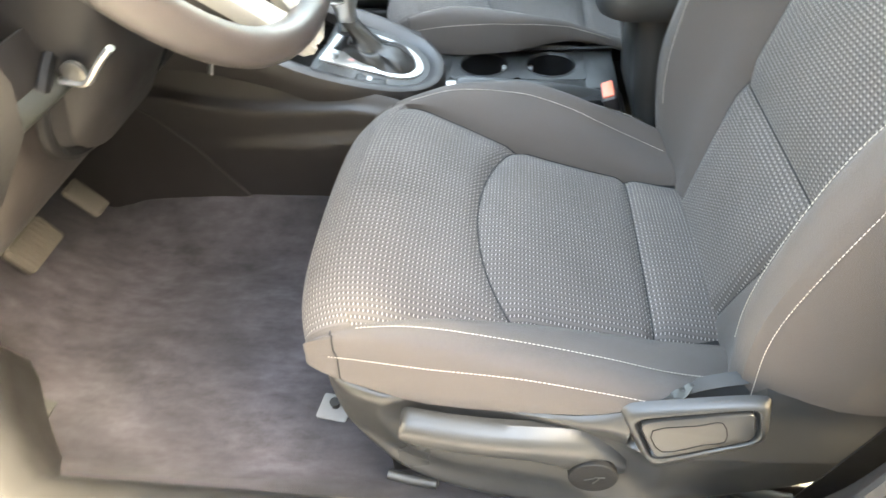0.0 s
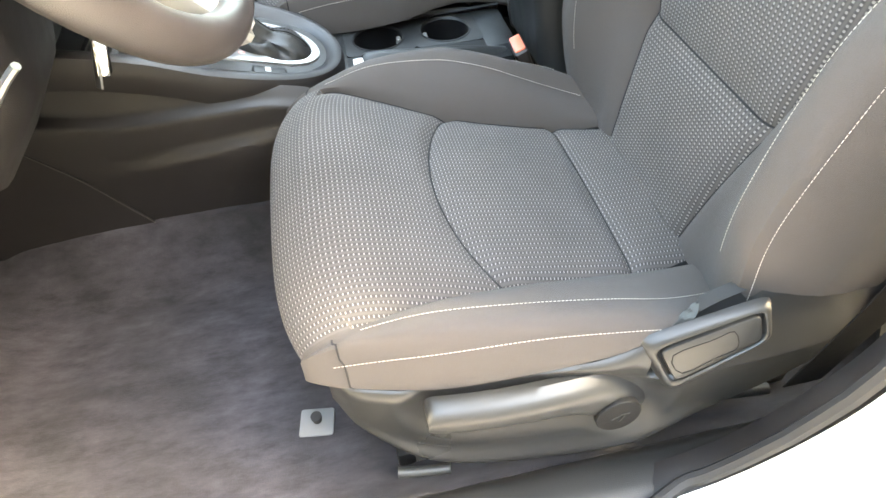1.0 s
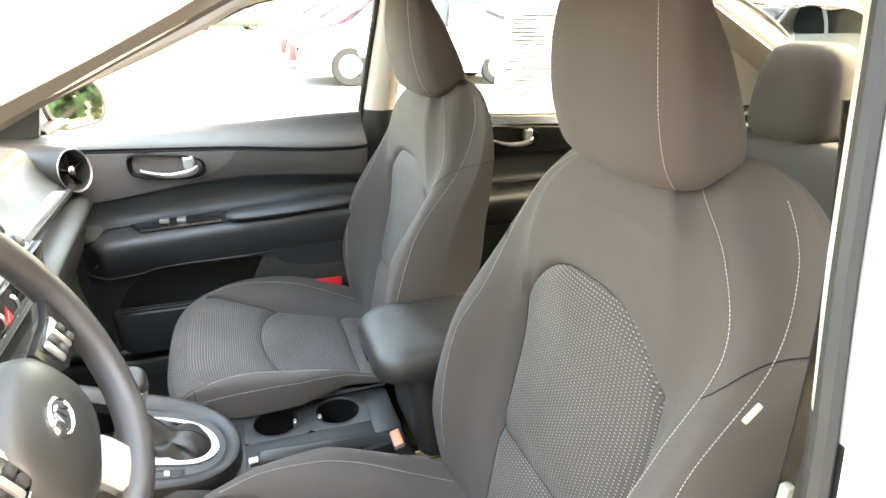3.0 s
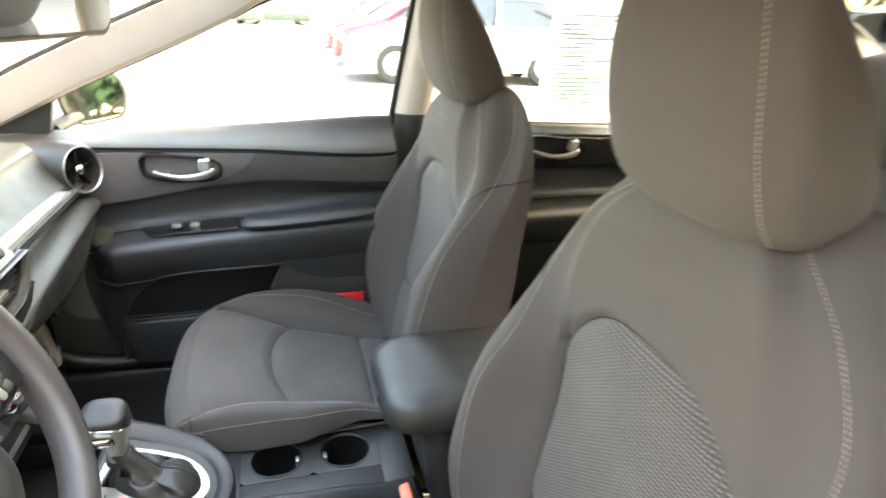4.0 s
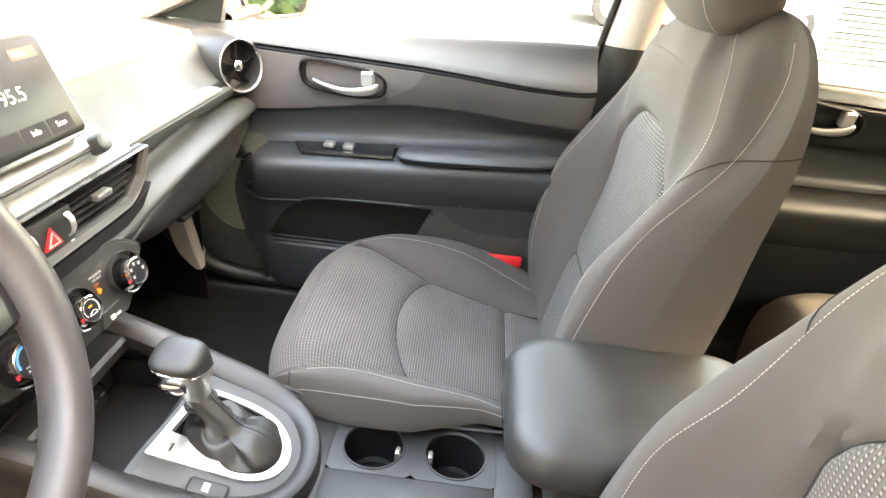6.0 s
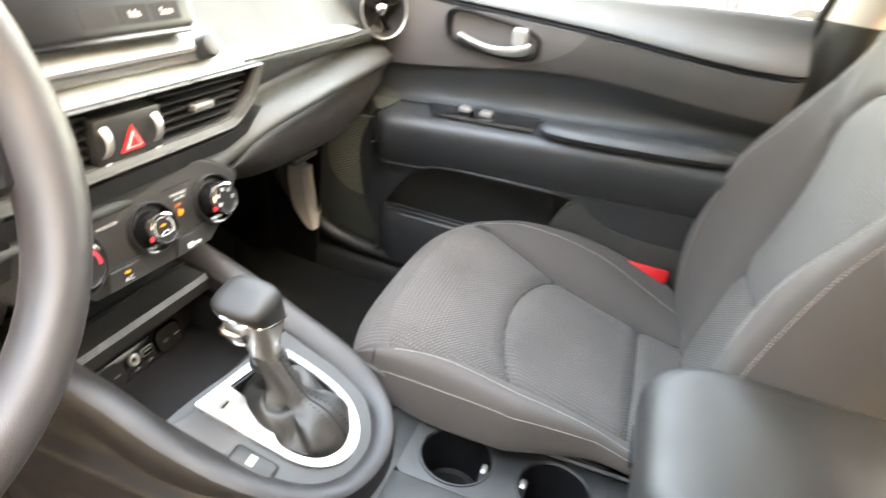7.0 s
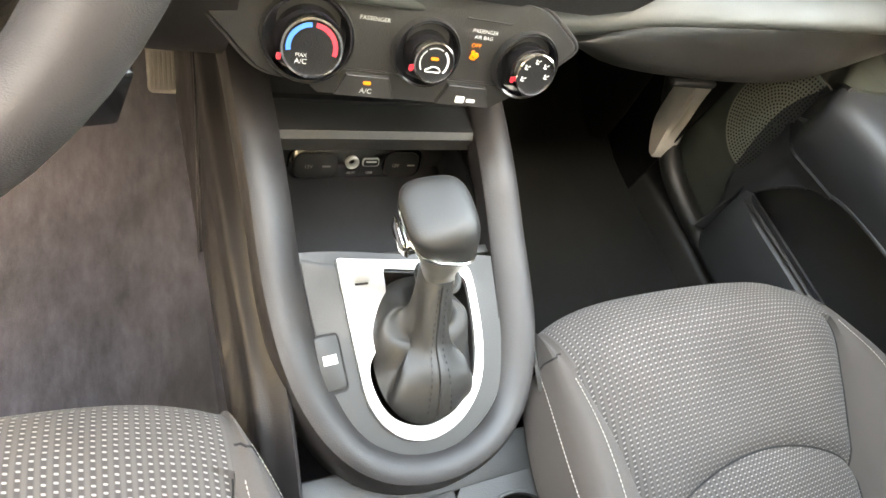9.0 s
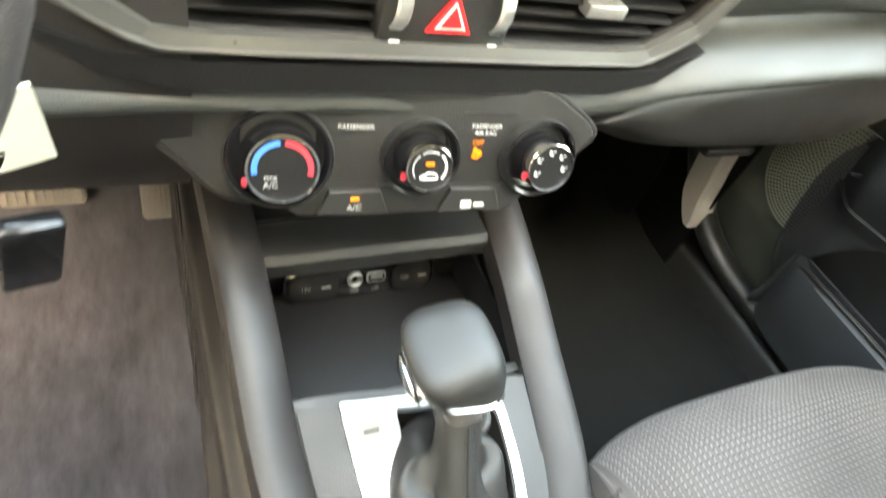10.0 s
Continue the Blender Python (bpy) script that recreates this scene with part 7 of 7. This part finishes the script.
pedal("accelerator_pedal", (-0.386, -0.150, 0.359), 0.050, 0.072, (0.8, 0, 0.6), "ribbed accelerator pedal above the carpet", 8)
pedal("brake_pedal", (-0.405, -0.285, 0.365), 0.095, 0.055, (0.85, 0, 0.5), "ribbed brake pedal above the carpet", 9)
tagged(part("foot_rest", loft([[Vector((x, y, z)) for y, z in ((-0.60, 0.27 + h), (-0.52, 0.27 + h), (-0.52, 0.245 + h), (-0.60, 0.245 + h))] for x, h in ((-0.28, 0.0), (-0.38, 0.06), (-0.48, 0.16))]), PLASTIC_SOFT), "dark moulded foot rest on the carpet", "foot rest")
hook = thing("mat_anchor", (0.134, -0.492, 0.252), "pale plastic mat anchor plate on the carpet", "mat anchor")
hz_ = floor_height(0.134, -0.492)
part("anchor_plate", plate(rounded(0.046, 0.040, 0.004), 0.003, pose(0.138, -0.496, hz_ + 0.016, 0, 0, -8), 0.001), material("pale_grey_plastic", (0.17, 0.17, 0.17), 0.5), hook, "pale grey plate")
part("anchor_post", lathe([(0.006, 0.0), (0.005, 0.006), (0.0075, 0.008), (0.0075, 0.012), (0.001, 0.013)], pose(0.139, -0.494, hz_ + 0.016), 16), RUBBER, hook, "dark post")

# ---- rear seat, mirrors, belts ----
bench = thing("rear_bench", (1.4, 0.0, 0.25), "dark cloth rear bench seat with headrests", "car seat")
rings = []
for x, z0, z1, w in spline([(1.085, 0.32, 0.46, 0.58), (1.09, 0.29, 0.53, 0.62), (1.12, 0.27, 0.580, 0.635), (1.19, 0.27, 0.602, 0.64), (1.30, 0.27, 0.596, 0.64), (1.47, 0.27, 0.55, 0.63), (1.62, 0.27, 0.51, 0.62)], 3):
    ring = []
    for k in range(40):
        a = 2 * math.pi * k / 40
        c, s = math.cos(a), math.sin(a)
        ring.append(Vector((x, w * math.copysign(abs(c) ** 0.35, c), (z0 + z1) / 2 + (z1 - z0) / 2 * math.copysign(abs(s) ** 0.5, s) - 0.016 * math.exp(-((abs(c) - 0.45) / 0.1) ** 2) * (s > 0))))
    rings.append(ring)
part("bench_cushion", loft(rings), CLOTH, bench, "dark grey cloth cushion")
rings = []
for z, x0, x1, w in spline([(0.44, 1.53, 1.72, 0.62), (0.60, 1.555, 1.76, 0.64), (0.78, 1.60, 1.79, 0.63), (0.925, 1.645, 1.80, 0.61), (0.965, 1.68, 1.79, 0.59)], 3):
    ring = []
    for k in range(40):
        a = 2 * math.pi * k / 40
        c, s = math.cos(a), math.sin(a)
        ring.append(Vector(((x0 + x1) / 2 - (x1 - x0) / 2 * math.copysign(abs(s) ** 0.5, s), w * math.copysign(abs(c) ** 0.35, c), z)))
    rings.append(ring)
part("bench_backrest", loft(rings), CLOTH, bench, "dark grey cloth backrest")
for y in (-0.33, 0.26):
    rings = []
    for z, w, x0, x1 in spline([(0.955, 0.10, 1.66, 1.76), (0.99, 0.125, 1.645, 1.775), (1.10, 0.125, 1.65, 1.785), (1.17, 0.105, 1.665, 1.785), (1.195, 0.06, 1.69, 1.765)], 3):
        rings.append([Vector(((x0 + x1) / 2 - (x1 - x0) / 2 * math.copysign(abs(math.sin(a)) ** 0.6, math.sin(a)), y + w * math.copysign(abs(math.cos(a)) ** 0.6, math.cos(a)), z)) for a in np.linspace(0, 2 * math.pi, 29)[:-1]])
    part("bench_headrest", loft(rings), CLOTH, bench, "dark cloth headrest")
tagged(part("parcel_shelf", box(1.74, 2.35, -0.62, 0.62, 0.965, 0.985, 0.004), CARPET_DARK), "dark carpeted parcel shelf", "shelf", kind="structure")
tagged(part("boot_wall", box(1.86, 1.90, -0.66, 0.66, 0.2, 0.96, 0), PLASTIC_DARK), "dark panel behind the rear bench", "wall", kind="structure")
for s in (-1, 1):
    rows = []
    for x in np.linspace(1.46, 2.10, 10):
        top = interp(x, [(1.46, 1.31), (1.80, 1.20), (2.10, 1.0)])
        rows.append([Vector((x, s * (0.60 + 0.10 * (1 - (z - 0.5) / 0.8)), z)) for z in np.linspace(0.45, max(top, 0.99), 8)])
    # lip added inside the rear glass to keep sun off the door's armrest
    lip = [[Vector((x, s * y, z - 0.012 - 0.25 * (y - 0.485))) for y in np.linspace(0.485, 0.64, 6)] for x, z in ((1.44, 1.352), (1.60, 1.290), (1.75, 1.216), (1.90, 1.142), (2.05, 1.068), (2.16, 1.012))]
    tagged(part("rear_window_trim", sheet(lip, 0.006), HEADLINER), "pale lip added beside the rear window to block sun", "trim", kind="structure")
    tagged(part("pillar_c", sheet(rows, 0.03), HEADLINER), "pale trimmed rear quarter panel", "pillar", kind="structure")

belt = thing("seat_belt", (0.70, -0.66, 0.35), "seat belt with pale webbing anchored at the pillar base", "seat belt")
part("belt_strap", loft([[Vector((x + a, y, z)) for a in (-0.023, 0.023)] + [Vector((x + a, y - 0.0015, z)) for a in (0.023, -0.023)] for x, y, z in spline([(0.735, -0.620, 1.20), (0.728, -0.650, 1.05), (0.715, -0.665, 0.85), (0.700, -0.668, 0.62), (0.690, -0.655, 0.42)], 4)]), PLASTIC_DARK, belt, "dark belt webbing")
part("belt_tongue", joined(box(0.694, 0.704, -0.674, -0.664, 0.872, 0.905, 0.003), turned(box(-0.018, 0.022, -0.004, 0.004, -0.006, 0.006, 0.002), pose(0.708, -0.672, 0.866, 0, -10, 20))), BELT, belt, "pale belt tongue")
tagged(part("rear_belt", loft([[Vector((x, y + a, z)) for a in (-0.022, 0.022)] + [Vector((x + 0.003, y + a, z)) for a in (0.022, -0.022)] for x, y, z in ((1.72, 0.52, 1.05), (1.635, 0.46, 0.93), (1.59, 0.36, 0.72), (1.55, 0.25, 0.50))]), material("grey_webbing", (0.10, 0.095, 0.09), 0.8, grain=0.4, scale=900, bump=0.4)), "grey seat belt across the rear backrest", "seat belt")

cabin_mirror = thing("cabin_mirror", (0.16, -0.02, 1.25), "rear view mirror with dark housing under the windscreen", "mirror")
mm = facing((0.165, -0.095, 1.240), (1, -0.22, -0.12))
part("mirror_housing", loft([[mm @ Vector((x, y, z)) for x, y in rounded(w, h, 0.022)] for z, w, h in ((-0.030, 0.16, 0.03), (-0.015, 0.23, 0.062), (0.0, 0.24, 0.068))]), PLASTIC_DARK, cabin_mirror, "black housing")
part("mirror_glass", plate(rounded(0.228, 0.056, 0.018), 0.002, mm @ pose(0, 0, 0.002)), MIRROR, cabin_mirror, "mirror glass")
part("mirror_stem", tube([mm @ Vector((0, 0.01, -0.02)), (0.10, -0.02, 1.265), (0.12, 0.0, 1.29)], 0.010, 8, 3), PLASTIC_DARK, cabin_mirror, "black stem")

door_mirror = thing("door_mirror", (-0.10, 0.93, 0.95), "white door mirror outside the passenger window", "mirror")
ma = facing((-0.085, 0.945, 1.005), (1, -0.50, 0.19))
part("mirror_shell", loft([[ma @ Vector((x * sc, y * sc, z)) for x, y in rounded(0.225, 0.128, 0.063, 7)] for z, sc in ((-0.085, 0.35), (-0.070, 0.70), (-0.040, 0.93), (0.0, 1.0), (0.006, 0.97))]), PAINT, door_mirror, "white shell")
part("mirror_glass", plate(rounded(0.206, 0.111, 0.055, 7), 0.003, ma @ pose(0, 0, 0.008)), DOOR_MIRROR, door_mirror, "mirror glass")
part("mirror_bezel", loft([[ma @ Vector((x * sc, y * sc, z)) for x, y in rounded(0.225, 0.128, 0.063, 7)] for z, sc in ((-0.004, 1.01), (0.009, 1.01), (0.010, 0.92), (0.006, 0.90))] , caps=False), PLASTIC_DARK, door_mirror, "black bezel")
part("mirror_foot", tube([(-0.14, 0.770, 0.955), (-0.13, 0.82, 0.960), (-0.115, 0.88, 0.965)], 0.022, 10, 3, flat=0.7), PLASTIC_DARK, door_mirror, "black foot")
tri_ = thing("window_corner_cover", (-0.25, 0.73, 0.96), "black triangular cover at the window corner", "trim", kind="structure")
part("corner_panel", loft([[Vector((x, y, z)) for x, z in ((-0.38, 0.955), (-0.125, 0.958), (-0.100, 1.065), (-0.20, 1.015))] for y in (0.715, 0.735)]), PLASTIC_SOFT, tri_, "black plastic panel", smooth=False)

# price sheet on the rear side window
sheet_ = thing("window_sheet", (1.15, 0.70, 0.98), "pale printed price sheet taped inside the rear window", "paper")
mp = facing((1.150, 0.676, 1.135), (0, -1, -0.27), (0, -0.27, 1))
part("sheet_paper", plate(rounded(0.225, 0.300, 0.003), 0.001, mp), PAPER, sheet_, "pale paper", smooth=False)
random.seed(4)
for k in range(22):
    w = random.choice((0.11, 0.14, 0.15, 0.09))
    part("printed_line", plate(rounded(w, 0.0045, 0.001), 0.0003, mp @ pose(-0.088 + w / 2 + (0.02 if k % 5 == 0 else 0), 0.115 - k * 0.0115, 0.0008)), INK, sheet_, smooth=False)

# ---- outside: car park ----
def asphalt():
    m = material("sunlit_asphalt", (0.17, 0.165, 0.155), 0.95, grain=0.5, scale=60, bump=0.4, vary=0.12, patches=0.5)
    return m


rows = [[Vector((x, y, 0.0)) for y in (-300, -40, -10, 0, 10, 25, 60, 300)] for x in (-300, -60, -20, -5, 5, 20, 60, 300)]
tagged(part("ground", loft(rows, closed=False), asphalt(), smooth=False), "pale sunlit asphalt car park", "ground", kind="structure")

# unseen wall, added to block low light through the open driver's door
tagged(part("wall_side", box(-9, 12, -3.6, -3.4, 0.0, 3.5, 0), material("grey_render", (0.20, 0.19, 0.18), 0.9, grain=0.4, scale=30, bump=0.3, vary=0.1, patches=1.0)), "unseen grey wall added beyond the driver's side to cut low sky light", "wall", kind="structure")

GLASS_DARK = material("dark_car_glass", (0.02, 0.025, 0.03), 0.08, vary=0.03, rough_vary=0.02)
TYRE = material("tyre_rubber", (0.02, 0.02, 0.02), 0.85, vary=0.1)
LAMP = material("headlamp_glass", (0.6, 0.62, 0.64), 0.12, vary=0.05)


def parked_car(at, turn, paint, tall, label):
    """Local x from nose to tail, y across, z up."""
    base = thing("parked_car", at, label, "car", "parked cars")
    base.rotation_euler = (0, 0, radians(turn))
    h = tall
    up = [(0.00, 0.42, 0.55), (0.05, 0.66, 0.72), (0.30, 0.80, 0.84), (0.95, 0.93 * h, 0.88), (1.25, 0.97 * h, 0.89), (3.6, 1.00 * h, 0.89), (4.25, 0.99 * h, 0.84), (4.42, 0.70, 0.74), (4.45, 0.45, 0.62)]
    rings = []
    for x, z, w in spline(up, 3):
        rings.append([Vector((x, y * w, zz)) for y, zz in ((-0.92, 0.22), (-1.0, 0.36), (-1.02, 0.58), (-0.99, z - 0.10), (-0.90, z - 0.01), (-0.4, z + 0.015), (0.4, z + 0.015), (0.90, z - 0.01), (0.99, z - 0.10), (1.02, 0.58), (1.0, 0.36), (0.92, 0.22))])
    ob = []
    ob.append(part("car_body", loft(rings), paint))
    cab = []
    for x, z, w in spline([(1.05, 0.94 * h, 0.78), (1.45, 1.18 * h, 0.72), (1.85, 1.40 * h, 0.66), (2.5, 1.46 * h, 0.65), (3.3, 1.44 * h, 0.65), (3.9, 1.28 * h, 0.68), (4.2, 1.0 * h, 0.74)], 3):
        cab.append([Vector((x, y * w, zz)) for y, zz in ((-1.1, 0.92 * h), (-1.0, (z + 0.95 * h) / 2), (-0.90, z - 0.02), (-0.5, z), (0.5, z), (0.90, z - 0.02), (1.0, (z + 0.95 * h) / 2), (1.1, 0.92 * h))])
    ob.append(part("car_glasshouse", loft(cab), GLASS_DARK))
    roof = []
    for x, z, w in spline([(1.86, 1.41 * h, 0.60), (2.5, 1.475 * h, 0.60), (3.3, 1.455 * h, 0.60), (3.75, 1.36 * h, 0.60)], 3):
        roof.append([Vector((x, y * w, z + b)) for y, b in ((-1.0, -0.02), (-0.9, 0.0), (0, 0.02), (0.9, 0.0), (1.0, -0.02), (0, -0.03))])
    ob.append(part("car_roof", loft(roof), paint))
    for s in (-1, 1):
        for x0, x1 in ((1.15, 1.9), (2.62, 2.70), (3.45, 4.1)):
            a, b = (0.95 * h, 1.42 * h) if x0 < 1.5 else (1.42 * h, 0.98 * h) if x0 > 3 else (0.95 * h, 1.44 * h)
            ob.append(part("car_pillar", tube([(x0, s * 0.86, a), ((x0 + x1) / 2, s * 0.76, (a + b) / 2), (x1, s * 0.60, b)], 0.035, 6, 3), paint))
        for x in (0.85, 3.55):
            tyre = part("car_tyre", lathe([(0.20, -0.10), (0.31, -0.10), (0.335, -0.06), (0.335, 0.06), (0.31, 0.10), (0.20, 0.10)], pose(x, s * 0.80, 0.335, 90, 0, 0), 28), TYRE)
            rim_ = part("car_wheel", lathe([(0.205, -0.07), (0.21, 0.07), (0.17, 0.085), (0.05, 0.07), (0.001, 0.07)], pose(x, s * 0.82, 0.335, 90 * s, 0, 0), 20), SATIN)
            ob += [tyre, rim_]
        ob.append(part("headlamp", loft([[Vector((x, s * y, z)) for y, z in ((0.50, 0.64), (0.78, 0.70), (0.80, 0.60), (0.52, 0.56))] for x in (0.02, 0.30)]), LAMP))
    ob.append(part("grille", box(-0.012, 0.06, -0.42, 0.42, 0.50, 0.62, 0.01), PLASTIC_DARK))
    ob.append(part("bumper_intake", box(-0.005, 0.08, -0.60, 0.60, 0.27, 0.38, 0.01), PLASTIC_DARK))
    for o in ob:
        o.parent = base
    return base


WHITE_P = material("pearl_white_paint", (0.75, 0.77, 0.78), 0.2, vary=0.02, coat=0.6)
RED_P = material("red_paint", (0.42, 0.02, 0.035), 0.22, vary=0.04, coat=0.8)
GREY_P = material("silver_paint", (0.42, 0.44, 0.46), 0.25, vary=0.03, coat=0.6)
DARK_P = material("dark_green_paint", (0.03, 0.05, 0.045), 0.25, vary=0.05, coat=0.6)
BLUE_P = material("blue_paint", (0.05, 0.12, 0.34), 0.22, vary=0.04, coat=0.8)
row = [(10.6, WHITE_P, 1.0, "white hatchback parked in a row"), (13.4, RED_P, 1.08, "red crossover parked in a row"), (16.2, RED_P, 0.98, "red saloon parked in a row"), (19.0, WHITE_P, 1.0, "white saloon parked in a row"), (21.8, GREY_P, 1.0, "silver saloon parked in a row"), (24.6, WHITE_P, 1.05, "white crossover parked in a row"), (27.4, GREY_P, 1.0, "silver saloon parked in a row"), (30.4, DARK_P, 1.0, "dark saloon parked in a row")]
for y, paint, tall, lab in row:
    parked_car((1.55 + 0.03 * (y - 10), y, 0), -4, paint, tall, lab)
parked_car((-4.5, 36.0, 0), 20, DARK_P, 1.0, "dark saloon parked far across the car park")
parked_car((-1.5, 38.0, 0), 10, DARK_P, 1.0, "dark saloon parked far across the car park")
parked_car((8.2, 8.6, 0), 0, WHITE_P, 1.0, "white saloon parked beyond the rear door")
parked_car((10.2, 12.6, 0), 0, BLUE_P, 1.1, "blue crossover parked behind the white saloon")

# trees at the edge of the car park
BARK = material("grey_bark", (0.12, 0.095, 0.07), 0.9, grain=0.5, scale=20, bump=0.5, vary=0.3, patches=4)
LEAF = material("green_leaves", (0.048, 0.085, 0.022), 0.7, vary=0.35, patches=2)


def tree(at, height, spread, seed):
    rng = random.Random(seed)
    base = thing("tree", at, "leafy green tree at the edge of the car park", "tree", "trees round the car park")
    o = Vector(at)
    trunk = tube([o, o + Vector((0.1, 0.05, height * 0.25)), o + Vector((-0.05, 0.1, height * 0.5)), o + Vector((0.1, 0, height * 0.8))], 0.22, 8, 3, taper=[(0, 1.2), (0.3, 0.8), (1, 0.3)])
    bms = [trunk]
    tips = []
    for k in range(9):
        a = rng.uniform(0, 2 * math.pi)
        s = o + Vector((0, 0, height * rng.uniform(0.3, 0.6)))
        e = s + Vector((math.cos(a) * spread * rng.uniform(0.4, 0.9), math.sin(a) * spread * rng.uniform(0.4, 0.9), height * rng.uniform(0.1, 0.35)))
        tips.append(e)
        bms.append(tube([s, s.lerp(e, 0.5) + Vector((0, 0, 0.3)), e], 0.07, 6, 2, taper=[(0, 1), (1, 0.4)]))
    part("trunk", joined(*bms), BARK, base, "grey bark trunk and limbs")
    verts, faces = [], []
    for k in range(3200):
        c = rng.choice(tips) + Vector((rng.gauss(0, spread * 0.30), rng.gauss(0, spread * 0.30), rng.gauss(0.1 * height, height * 0.10)))
        n = Vector((rng.gauss(0, 1), rng.gauss(0, 1), rng.gauss(0.4, 1))).normalized()
        t = n.orthogonal().normalized() * rng.uniform(0.12, 0.24)
        b = n.cross(t) * rng.uniform(0.4, 0.7)
        i = len(verts)
        verts += [c - t, c - b * 0.9, c + t, c + b]
        faces.append((i, i + 1, i + 2, i + 3))
    me = bpy.data.meshes.new("crown")
    me.from_pydata([tuple(v) for v in verts], [], faces)
    me.materials.append(LEAF)
    under(new("crown", me), base)


for i, (x, y, h) in enumerate(((-14, 50, 7), (-6, 53, 8), (2, 49, 7), (10, 54, 9), (18, 40, 8), (24, 30, 8), (26, 16, 8), (22, 6, 7), (24, -3, 8), (-24, 47, 8), (-22, 20, 7), (-24, 4, 7), (11.5, 5.2, 4.2), (14.5, 8.0, 5), (15, 4.2, 5))):
    tree((x, y, 0), h, 3.2, 20 + i)
